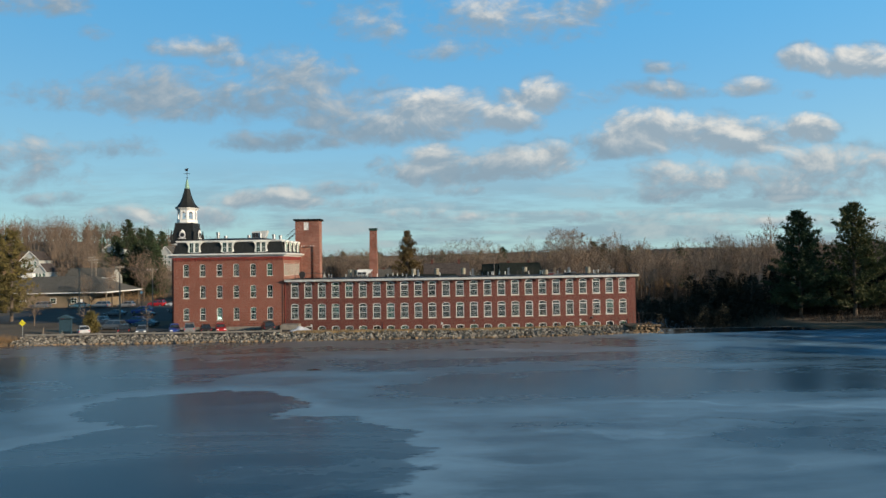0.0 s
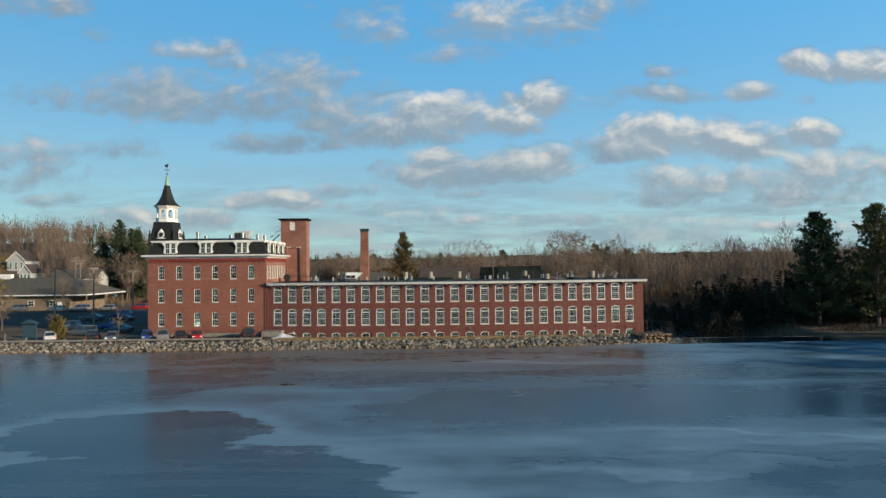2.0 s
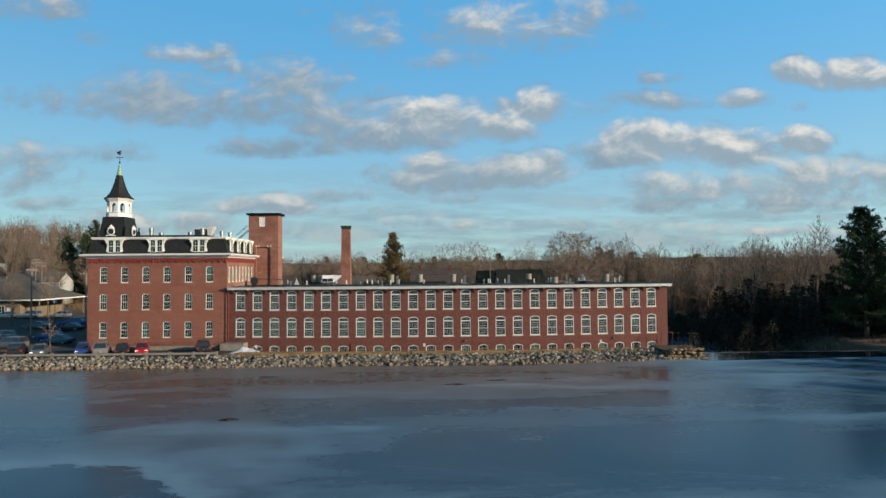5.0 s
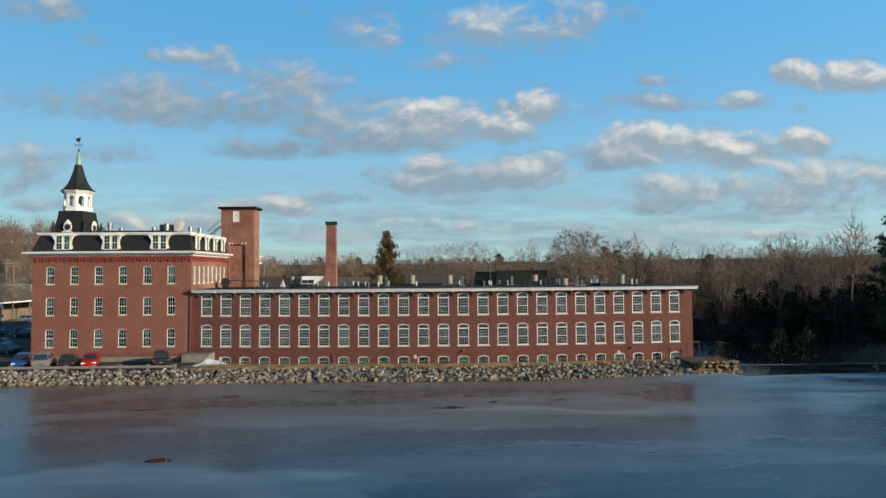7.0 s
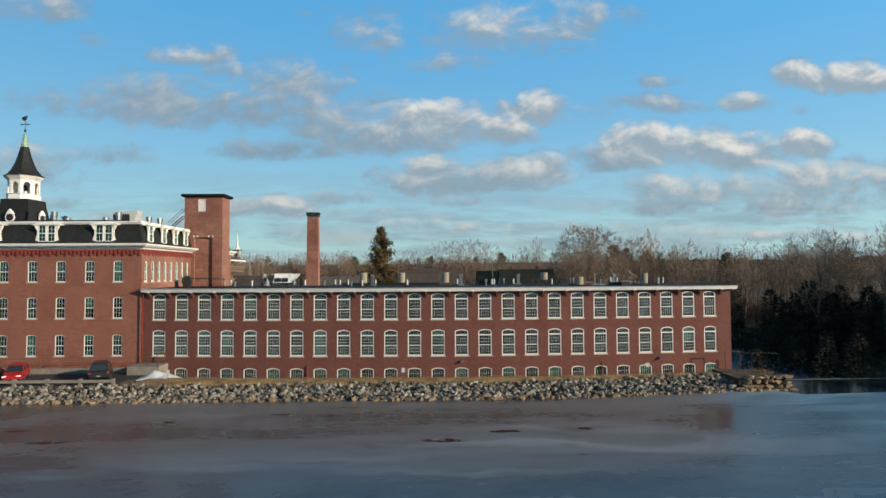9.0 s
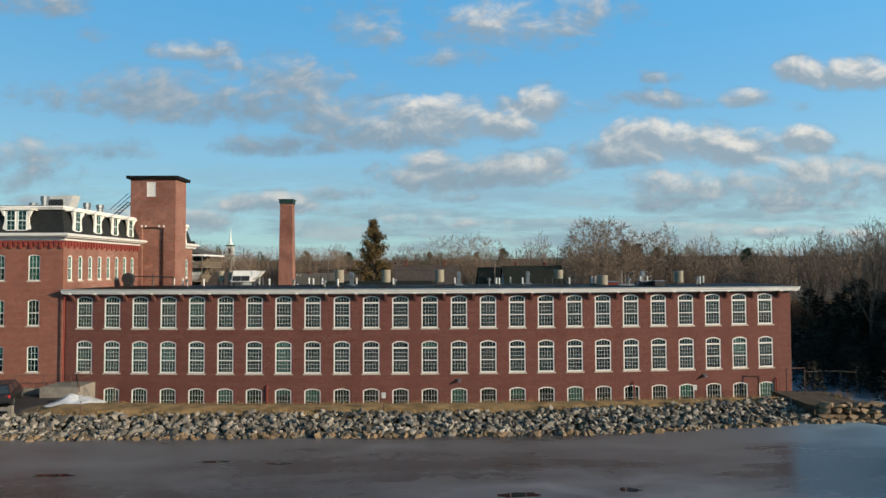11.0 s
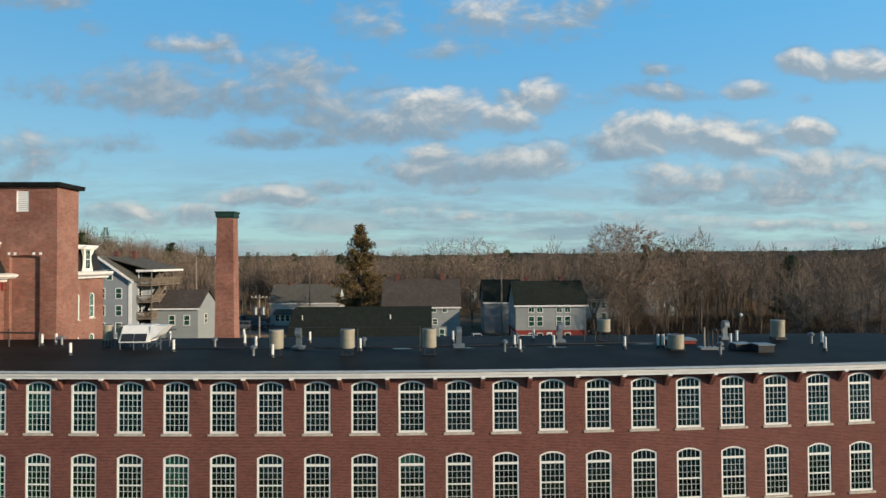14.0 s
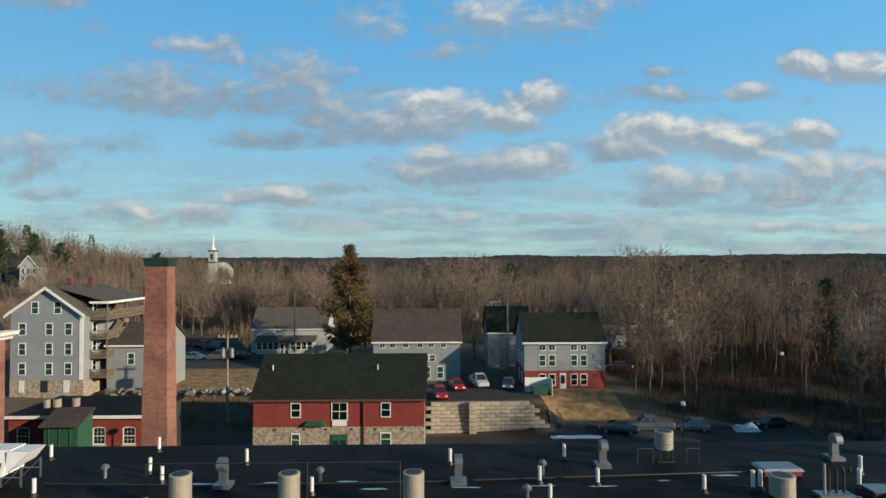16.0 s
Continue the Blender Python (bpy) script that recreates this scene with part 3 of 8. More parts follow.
laid("west_parking", -74, -24, 17, 52, ASPHALT, "asphalt parking area beside the mill", "parking", 0.05)
laid("east_lot", 46.6, 78, 44, 55.2, ASPHALT, "asphalt lot below the retaining wall", "parking", 0.09, 1.0)
laid("side_lawn", 46.8, 57.5, 55.6, 65.6, STRAWLAND, "golden dry lawn above the lot", "lawn", 0.07, 0.7)
laid("back_yard", 22, 46.5, 60, 66, ASPHALT, "asphalt yard in front of the houses", "yard", 0.05, 1.0)
laid("upper_lot", -26, 4, 84, 112, ASPHALT, "asphalt parking lot beyond the lawn", "parking", 0.05)
laid("grass_bank", 2.5, 61.0, -8.0, -2.2, STRAWLAND, "strip of dead grass along the mill", "grass", 0.04, 0.6)
laid("lawn", -14, 20, 64.5, 82, STRAWLAND, "dry brown lawn above a stone wall", "lawn", 0.1, 0.7)


# ---- walls with openings ----
rnd = random.Random(5)


def arch(o, s):
    """The head of an opening (centre, width, sill, spring, rise) at the place s."""
    u = max(-1.0, min(1.0, (s - o[0]) / (o[1] / 2)))
    return o[3] + o[4] * (1 - u * u)


def pierced(bm, s0, s1, z0, z1, openings, place, thick, step=3.0, seg=6):
    """A wall along s from s0 to s1, with arched openings right through it. place(s, depth, z) gives the point."""
    cuts = {round(s0, 4), round(s1, 4)}
    k = max(1, int(math.ceil((s1 - s0) / step)))
    cuts.update(round(s0 + (s1 - s0) * i / k, 4) for i in range(k + 1))
    cols = sorted({(o[0], o[1]) for o in openings})
    for c, w in cols:
        cuts = {v for v in cuts if not (c - w / 2 < v < c + w / 2)}
    for c, w in cols:
        cuts.update(round(c - w / 2 + w * i / seg, 4) for i in range(seg + 1))
    cuts = sorted(cuts)

    def quad(a, b, c, d):
        bm.faces.new([bm.verts.new(p) for p in (a, b, c, d)])

    for a, b in zip(cuts, cuts[1:]):
        mid = (a + b) / 2
        here = sorted((o for o in openings if abs(mid - o[0]) < o[1] / 2), key=lambda o: o[2])
        za, zb = z0, z0
        for o in here + [None]:
            ta, tb = (z1, z1) if o is None else (o[2], o[2])
            for d in (0.0, thick):
                quad(place(a, d, za), place(b, d, zb), place(b, d, tb), place(a, d, ta))
            if o is not None:
                ha, hb = arch(o, a), arch(o, b)
                quad(place(a, 0, o[2]), place(b, 0, o[2]), place(b, thick, o[2]), place(a, thick, o[2]))
                quad(place(a, 0, ha), place(b, 0, hb), place(b, thick, hb), place(a, thick, ha))
                za, zb = ha, hb
    for o in openings:
        for s in (o[0] - o[1] / 2, o[0] + o[1] / 2):
            quad(place(s, 0, o[2]), place(s, thick, o[2]), place(s, thick, o[3]), place(s, 0, o[3]))
    for s in (s0, s1):
        quad(place(s, 0, z0), place(s, thick, z0), place(s, thick, z1), place(s, 0, z1))


def block_mesh(name, x0, x1, y0, y1, z0, z1, mat):
    bm = bmesh.new()
    box(bm, x0, x1, y0, y1, z0, z1)
    return mesh(name, bm, mat)


def sash_mesh(name, w, h, spring, rise, cols, rows, transom=True, rail=True, edge=0.10, bar=0.024):
    """A white sash: outer frame, transom, meeting rail and glazing bars. x across, z up from the sill, y inwards."""
    bm = bmesh.new()
    d0, d1 = 0.03, 0.10
    top = lambda x: spring + rise * (1 - (x / (w / 2)) ** 2)
    n = 8
    ring_ = [(-w / 2, 0.0), (w / 2, 0.0)] + [(w / 2 - w * i / n, top(w / 2 - w * i / n)) for i in range(n + 1)]
    hole = [(-w / 2 + edge, edge * 1.15), (w / 2 - edge, edge * 1.15)] + [((w / 2 - edge) * (1 - 2 * i / n), top((w / 2 - edge) * (1 - 2 * i / n)) - edge) for i in range(n + 1)]
    loops = [[bm.verts.new((x, y, z)) for x, z in pts] for pts, y in ((ring_, d0), (hole, d0), (hole, d1), (ring_, d1))]
    k = len(ring_)
    for p, q in zip(loops, loops[1:] + loops[:1]):
        for i in range(k):
            bm.faces.new((p[i], p[(i + 1) % k], q[(i + 1) % k], q[i]))
    frame_ = mesh(name, bm, WHITE)
    z0, z1 = edge, spring
    pieces = []
    if transom:
        z1 = h - 0.66
        pieces.append(("transom", block_mesh("transom", -w / 2 + edge, w / 2 - edge, d0 + 0.004, d1, z1, z1 + 0.12, WHITE)))
    if rail:
        m = (z0 + z1) / 2
        pieces.append(("meeting_rail", block_mesh("meeting_rail", -w / 2 + edge, w / 2 - edge, d0 + 0.004, d1, m - 0.035, m + 0.035, WHITE)))
    bm = bmesh.new()
    for i in range(1, cols):
        x = -w / 2 + edge + (w - 2 * edge) * i / cols
        box(bm, x - bar / 2, x + bar / 2, d0 + 0.02, d1 - 0.015, z0, top(x) - edge * 0.8)
    for j in range(1, rows):
        z = z0 + (z1 - z0) * j / rows
        box(bm, -w / 2 + edge, w / 2 - edge, d0 + 0.022, d1 - 0.017, z - bar / 2, z + bar / 2)
    pieces.append(("glazing_grid", mesh("glazing_grid", bm, CASING)))
    return frame_, pieces


def pane_mesh(name, w, spring, rise):
    bm = bmesh.new()
    n = 8
    pts = [(-w / 2 + 0.03, 0.0)] + [(w / 2 - 0.03, 0.0)] + [((w / 2 - 0.03) * (1 - 2 * i / n), spring + rise * (1 - (1 - 2 * i / n) ** 2) - 0.02) for i in range(n + 1)]
    hexa(bm, [(x, 0.064, z) for x, z in pts], [(x, 0.070, z) for x, z in pts])
    return mesh(name, bm, GLASS)


class WindowKind:
    """The shared meshes of one size of window."""

    def __init__(self, w, h, rise, cols, rows, transom, rail, sill=True, edge=0.10):
        self.w, self.h, self.rise = w, h, rise
        spring = h - rise
        self.sash, self.pieces = sash_mesh("window", w, h, spring, rise, cols, rows, transom, rail, edge)
        self.pane = pane_mesh("pane", w, spring, rise)
        self.sill = block_mesh("sill", -w / 2 - 0.10, w / 2 + 0.10, -0.06, 0.12, -0.11, -0.005, GRANITE) if sill else None
        self.blinds = [block_mesh("blind", -w / 2 + 0.05, w / 2 - 0.05, 0.15, 0.17, spring * k, spring + rise * 0.3, BLIND) for k in (0.05, 0.35, 0.5, 0.75)]

    def set(self, parent, m, blind=False):
        w = part("window", self.sash, WHITE, parent)
        w.matrix_basis = m
        self.fill(w)
        g = part("pane", self.pane, GLASS, w)
        g.visible_shadow = False
        if self.sill:
            part("sill", self.sill, GRANITE, w)
        if blind:
            part("blind", rnd.choice(self.blinds), BLIND, w)
        return w

    def fill(self, w):
        for name, me in self.pieces:
            o = part(name, me, WHITE, w)
            if name == "glazing_grid":
                tagged(o, kind="stuff")

    def hole(self, s, z):
        return (s, self.w, z, z + self.h - self.rise, self.rise)


def sweep(bm, path, profile):
    """A moulding: the profile (outward, height) carried along path points with their outward directions."""
    rings = [[bm.verts.new((x + nx * o, y + ny * o, z)) for o, z in profile] for x, y, nx, ny in path]
    k = len(profile)
    for a, b in zip(rings, rings[1:]):
        for i in range(k):
            bm.faces.new((a[i], a[(i + 1) % k], b[(i + 1) % k], b[i]))
    bm.faces.new(rings[0][::-1])
    bm.faces.new(rings[-1])


# ---- the long mill wing ----
X0, X1, BAY = -0.45, 62.15, 2.4375
BACK = 13.0
ROOF = 9.98
wing = thing("mill_wing", pose(0, 0, 0), "long bowed red brick mill wing with white arched windows", "mill building")
BIG = WindowKind(1.38, 2.70, 0.21, 5, 6, True, True)
LOW = WindowKind(1.38, 1.58, 0.18, 5, 3, False, False)
holes, spots = [], []
for i in range(25):
    x = 1.24 + BAY * i
    for kind, z in ((LOW, 0.2), (BIG, 3.0), (BIG, 6.74)):
        if kind is LOW and i == 0:
            continue
        holes.append(kind.hole(x, z))
        spots.append((kind, x, z))
bm = bmesh.new()
pierced(bm, X0, X1, -1.2, 9.66, holes, lambda s, d, z: (s, facade(s) + d, z), 0.42, 1.2)
part("wall", bm, BRICK, wing, "weathered red brick front")
for kind, x, z in spots:
    slope = math.degrees(math.atan((3.7 if x > 31 else 3.0) * (x - 31) / 900))
    kind.set(wing, pose(x, facade(x), z, 0, 0, slope), rnd.random() < 0.16)
bm = bmesh.new()
for x0, x1 in ((X0, X0 + 0.4), ):
    box(bm, x0, x1, facade(X0) + 0.43, BACK, -1.2, 9.66)
hexa(bm, [(X1 - 0.4, facade(X1) + 0.43, -1.2), (X1, facade(X1) + 0.43, -1.2), (X1 + 1.6, BACK, -1.2), (X1 + 1.2, BACK, -1.2)],
     [(X1 - 0.4, facade(X1) + 0.43, 9.66), (X1, facade(X1) + 0.43, 9.66), (X1 + 1.6, BACK, 9.66), (X1 + 1.2, BACK, 9.66)])
box(bm, X0, X1 + 1.6, BACK + 0.002, BACK + 0.4, -1.2, 9.66)
part("side_walls", bm, BRICK, wing)
bm = bmesh.new()
for z in (-0.3, 2.35, 6.05):
    box(bm, X0 + 0.42, X1 - 0.45, 1.9, BACK - 0.02, z, z + 0.25)
    box(bm, X0 + 14.0, X1 - 14.0, 0.6, 1.9, z, z + 0.25)
for xa, xb, yy in ((X0 + 0.5, 9.0, 4.6), (9.0, 20.0, 3.4), (20.0, 44.0, 2.6), (44.0, 54.0, 3.4), (54.0, X1 - 0.6, 4.6)):
    box(bm, xa, xb, yy, yy + 0.1, -0.04, 9.3)
part("floors", bm, DARK, wing, "floors and partition painted near black for dim rooms")
curve = [(x, facade(x), 0.0, -1.0) for x in np.linspace(X0 - 0.05, X1 + 0.55, 44)]
bm = bmesh.new()
sweep(bm, curve, [(-0.05, 9.58), (0.16, 9.58), (0.20, 9.66), (0.55, 9.67), (0.57, 9.80), (0.64, 9.82), (0.68, 9.99), (-0.05, 9.99)])
part("cornice", bm, WHITE, wing, "white painted wooden cornice")
bm = bmesh.new()
sweep(bm, curve, [(0.34, 9.986), (0.74, 9.986), (0.75, 10.02), (0.34, 10.034)])
part("roof_flashing", bm, CASING, wing, "pale grey metal flashing along the roof edge")
bm = bmesh.new()
rows_ = [[(x, facade(x) - 0.72, ROOF + 0.012), (x + (0 if x < 50 else 2.4 * (x - 50) / 12.7) * 0.5, 6.2, ROOF + 0.05), (x + (0 if x < 50 else 2.4 * (x - 50) / 12.7), BACK - 0.02, ROOF)]
         for x in np.linspace(X0 - 0.3, X1 + 0.6, 44)]
up = [[bm.verts.new(p) for p in r] for r in rows_]
dn = [[bm.verts.new((p[0], p[1], p[2] - (0.02 if k == 0 else 0.3))) for k, p in enumerate(r)] for r in rows_]
for a in range(len(up) - 1):
    for k in range(2):
        bm.faces.new((up[a][k], up[a + 1][k], up[a + 1][k + 1], up[a][k + 1]))
        bm.faces.new((dn[a][k], dn[a][k + 1], dn[a + 1][k + 1], dn[a + 1][k]))
    bm.faces.new((up[a][0], dn[a][0], dn[a + 1][0], up[a + 1][0]))
    bm.faces.new((up[a][2], up[a + 1][2], dn[a + 1][2], dn[a][2]))
for r, q in ((up[0], dn[0]), (up[-1], dn[-1])):
    for k in range(2):
        bm.faces.new((r[k], r[k + 1], q[k + 1], q[k]))
part("roof", bm, MEMBRANE, wing, "flat black membrane roof")
bm = bmesh.new()
hexa(bm, [(-0.11, -0.36, 9.40), (0.11, -0.36, 9.40), (0.11, 0.0, 8.95), (-0.11, 0.0, 8.95)], [(-0.11, -0.42, 9.58), (0.11, -0.42, 9.58), (0.11, 0.0, 9.58), (-0.11, 0.0, 9.58)])
bracket = mesh("bracket", bm, BRICK)
tip = block_mesh("bracket_end", -0.10, 0.10, -0.60, -0.44, 9.60, 9.70, WHITE)
for i in range(26):
    x = 0.02 + BAY * i + (0.25 if i == 0 else 0)
    b = part("bracket", bracket, BRICK, wing)
    b.matrix_basis = pose(x, facade(x), 0)
    part("bracket_end", tip, WHITE, b)

# ---- the mansard-roofed mill house ----
house = thing("mill_house", pose(0, 0, 0), "red brick mill house with dark mansard roof and white dormers", "mill building")
MX0, MX1, MY0, MY1 = -20.2, -0.75, 1.2, 14.0
TALL = WindowKind(0.98, 2.22, 0.12, 3, 4, False, True, True, 0.065)
SLIM = WindowKind(0.62, 2.2, 0.16, 2, 4, False, True)
holes, spots = [], []
for x in (-18.0, -15.07, -12.1, -9.15, -6.15, -3.2):
    for z in (3.03, 6.95, 10.78):
        holes.append(TALL.hole(x, z))
        spots.append((x, z))
bm = bmesh.new()
pierced(bm, MX0, MX1, -1.0, 14.2, holes, lambda s, d, z: (s, MY0 + d, z), 0.4)
part("wall", bm, BRICK_HOUSE, house, "red brick front with corbelled head")
for x, z in spots:
    TALL.set(house, pose(x, MY0, z), rnd.random() < 0.2)
side = [MY0 + 0.95 + 1.52 * i for i in range(8)]
bm = bmesh.new()
pierced(bm, MY0 + 0.42, MY1, 9.0, 14.2, [SLIM.hole(y, 10.75) for y in side], lambda s, d, z: (MX1 - d, s, z), 0.4)
part("side_wall", bm, BRICK_OLD, house)
for y in side:
    SLIM.set(house, pose(MX1, y, 10.75, 0, 0, 90), True)
bm = bmesh.new()
box(bm, MX0, MX0 + 0.4, MY0 + 0.41, MY1, -1.0, 14.2)
box(bm, MX1 - 0.4, MX1 - 0.004, MY0 + 0.42, MY1, -1.0, 8.995)
box(bm, MX0, MX1 - 0.41, MY1 - 0.4, MY1, -1.0, 14.2)
part("back_walls", bm, BRICK, house)
bm = bmesh.new()
for z in (2.3, 6.2, 10.0):
    box(bm, MX0 + 0.41, MX1 - 0.42, MY0 + 0.42, MY1 - 0.42, z, z + 0.25)
box(bm, MX0 + 0.5, MX1 - 0.6, 4.0, 4.1, 0, 14)
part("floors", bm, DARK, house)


def ring(bm, x0, x1, y0, y1, profile):
    """A moulding round a rectangle; the profile is (outward, height)."""
    rings = [[bm.verts.new(p) for p in ((x0 - o, y0 - o, z), (x1 + o, y0 - o, z), (x1 + o, y1 + o, z), (x0 - o, y1 + o, z))] for o, z in profile]
    for a, b in zip(rings, rings[1:] + rings[:1]):
        for i in range(4):
            bm.faces.new((a[i], a[(i + 1) % 4], b[(i + 1) % 4], b[i]))


bm = bmesh.new()
ring(bm, MX0, MX1, MY0, MY1, [(-0.1, 14.21), (0.20, 14.21), (0.24, 14.40), (0.60, 14.46), (0.64, 14.54), (0.80, 14.58), (0.84, 14.74), (0.4, 14.84), (-0.1, 14.84)])
part("cornice", bm, WHITE, house, "white moulded cornice")
bm = bmesh.new()
for i in range(46):
    x = MX0 + 0.15 + (MX1 - MX0 - 0.3) * i / 45
    box(bm, x - 0.11, x + 0.11, MY0 - 0.16, MY0 - 0.002, 13.55 if i % 2 else 13.72, 14.2)
for i in range(30):
    y = MY0 + 0.2 + (MY1 - MY0 - 0.4) * i / 29
    box(bm, MX1 + 0.002, MX1 + 0.16, y - 0.11, y + 0.11, 13.55 if i % 2 else 13.72, 14.2)
box(bm, MX0 - 0.17, MX1 + 0.17, MY0 - 0.175, MY0 - 0.165, 14.02, 14.2)
tagged(part("corbel_table", bm, BRICK_SMALL, house, "brick corbels under the cornice"), kind="stuff")
bm = bmesh.new()
hexa(bm, [(MX0 - 0.15, MY0 - 0.15, 14.8), (MX1 + 0.15, MY0 - 0.15, 14.8), (MX1 + 0.15, MY1, 14.8), (MX0 - 0.15, MY1, 14.8)],
     [(MX0 + 0.55, MY0 + 0.55, 16.9), (MX1 - 0.55, MY0 + 0.55, 16.9), (MX1 - 0.55, MY1 - 0.2, 16.9), (MX0 + 0.55, MY1 - 0.2, 16.9)])
part("mansard_roof", bm, SLATE, house, "dark slate mansard slopes")
bm = bmesh.new()
ring(bm, MX0 + 0.55, MX1 - 0.55, MY0 + 0.55, MY1 - 0.2, [(-0.2, 16.9), (0.16, 16.9), (0.22, 17.02), (0.30, 17.06), (0.30, 17.20), (-0.2, 17.22)])
part("upper_cornice", bm, WHITE, house)
bm = bmesh.new()
hexa(bm, [(MX0 + 0.5, MY0 + 0.5, 17.1), (MX1 - 0.5, MY0 + 0.5, 17.1), (MX1 - 0.5, MY1 - 0.2, 17.1), (MX0 + 0.5, MY1 - 0.2, 17.1)],
     [(MX0 + 5, MY0 + 5, 17.75), (MX1 - 5, MY0 + 5, 17.75), (MX1 - 5, MY1 - 4, 17.75), (MX0 + 5, MY1 - 4, 17.75)])
part("deck_roof", bm, MEMBRANE, house)


def dormer_meshes(w, lights):
    """White dormer: cheeks, curved hood on scrolled sides, and its sashes."""
    bm = bmesh.new()
    hw = w / 2
    box(bm, -hw, hw, 0.0, 0.12, 0.0, 0.22)
    for s in (-1, 1):
        x0, x1 = sorted((s * hw, s * (hw - 0.16)))
        box(bm, x0, x1, 0.0, 0.14, 0.22, 2.0)
        hexa(bm, [(s * hw, 0.02, 0.0), (s * (hw + 0.28), 0.02, 0.0), (s * (hw + 0.2), 0.10, 0.0), (s * hw, 0.10, 0.0)],
             [(s * hw, 0.02, 0.9), (s * (hw + 0.04), 0.02, 0.9), (s * (hw + 0.03), 0.10, 0.9), (s * hw, 0.10, 0.9)])
        hexa(bm, [(s * hw, -0.04, 1.45), (s * (hw + 0.05), -0.04, 1.45), (s * (hw + 0.05), 0.14, 1.45), (s * hw, 0.14, 1.45)],
             [(s * hw, -0.12, 2.0), (s * (hw + 0.32), -0.12, 2.0), (s * (hw + 0.32), 0.14, 2.0), (s * hw, 0.14, 2.0)])
    if lights == 2:
        box(bm, -0.09, 0.09, 0.0, 0.14, 0.22, 2.0)
    n, wide = 10, hw + 0.42
    for i in range(n):
        a, b = -1 + 2 * i / n, -1 + 2 * (i + 1) / n
        za, zb = 2.0 + 0.30 * math.cos(a * math.pi / 2), 2.0 + 0.30 * math.cos(b * math.pi / 2)
        hexa(bm, [(a * wide, -0.20, 1.96), (b * wide, -0.20, 1.96), (b * wide, 1.5, 1.96), (a * wide, 1.5, 1.96)],
             [(a * wide, -0.20, za), (b * wide, -0.20, zb), (b * wide, 1.5, zb), (a * wide, 1.5, za)])
    front = mesh("dormer", bm, CREAM)
    cheeks = block_mesh("cheek", -0.06, 0.0, 0.15, 1.5, 0.0, 1.95, SLATE)
    lw = (w - 0.32 - (0.18 if lights == 2 else 0)) / lights
    k = WindowKind(lw, 1.78, 0.10, 2, 4, False, True, False, 0.06)
    return front, cheeks, k, lw


def dormer(meshes, lights, m, owner=None):
    front, cheeks, k, lw = meshes
    d = part("dormer", front, CREAM, owner or house, "white dormer with arched hood")
    d.matrix_basis = m
    for s in (-1, 1):
        part("cheek", cheeks, SLATE, d).matrix_basis = pose(s * (1.025 if lights == 2 else 0.55) + (0.06 if s < 0 else 0.0), 0, 0)
    for c in ((-1, 1) if lights == 2 else (0,)):
        s = part("sash", k.sash, WHITE, d)
        s.matrix_basis = pose(c * (0.09 + lw / 2), -0.06, 0.2)
        for name, me in k.pieces:
            part(name, me, WHITE, d).matrix_basis = s.matrix_basis.copy()
        g = part("pane", k.pane, GLASS, d)
        g.matrix_basis = s.matrix_basis.copy()
        g.visible_shadow = False


wide = dormer_meshes(2.05, 2)
slim = dormer_meshes(1.1, 1)
for x in (-16.5, -10.65, -4.7):
    dormer(wide, 2, pose(x, MY0 - 0.05, 14.84))
for y in (3.1, 6.3, 9.3, 12.3):
    dormer(slim, 1, pose(MX1 + 0.05, y, 14.84, 0, 0, 90))

# rear range behind the mill house
rear = thing("rear_range", pose(0, 0, 0), "red brick rear range with white cornices", "mill building")
bm = bmesh.new()
SL2 = WindowKind(0.8, 2.3, 0.2, 3, 4, False, True)
ys = (18.6, 20.9, 23.2)
pierced(bm, 17.2, 25.0, -1.0, 14.2, [SL2.hole(y, z) for y in ys for z in (2.9, 6.9, 10.6)], lambda s, d, z: (0.6 - d, s, z), 0.4)
part("side_wall", bm, BRICK_OLD, rear)
for y in ys:
    for z in (2.9, 6.9, 10.6):
        SL2.set(rear, pose(0.6, y, z, 0, 0, 90), True)
bm = bmesh.new()
box(bm, -26.2, -25.8, 14.02, 25.0, -1, 14.2)
box(bm, -25.8, -20.21, 14.02, 14.4, -1, 14.2)
box(bm, -25.8, 0.19, 24.6, 25.0, -1, 14.2)
part("wall", bm, BRICK, rear)
for xa, xb, ya in ((-26.2, -1.75, 14.4), (-1.7, 0.6, 17.2)):
    bm = bmesh.new()
    ring(bm, xa, xb, ya, 25.0, [(-0.1, 14.21), (0.30, 14.21), (0.34, 14.36), (0.60, 14.55), (0.64, 14.78), (-0.1, 14.86)])
    part("cornice", bm, WHITE, rear)
    bm = bmesh.new()
    hexa(bm, [(xa, ya, 14.8), (xb, ya, 14.8), (xb, 25, 14.8), (xa, 25, 14.8)], [(xa + 0.6, ya + 0.2, 16.9), (xb - 0.6, ya + 0.2, 16.9), (xb - 0.6, 24.4, 16.9), (xa + 0.6, 24.4, 16.9)])
    part("mansard_roof", bm, SLATE, rear)
for y in (19.0, 22.4):
    dormer(slim, 1, pose(0.65, y, 14.84, 0, 0, 90), rear)
for xa, xb, ya in ((-25.6, -2.35, 14.6), (-1.1, 0.0, 17.4)):
    bm = bmesh.new()
    ring(bm, xa, xb, ya, 24.4, [(-0.2, 16.9), (0.16, 16.9), (0.30, 17.06), (0.30, 17.20), (-0.2, 17.22)])
    part("upper_cornice", bm, WHITE, rear)
    bm = bmesh.new()
    box(bm, xa - 0.1, xb + 0.1, ya - 0.1, 24.5, 17.0, 17.3)
    part("deck_roof", bm, MEMBRANE, rear)

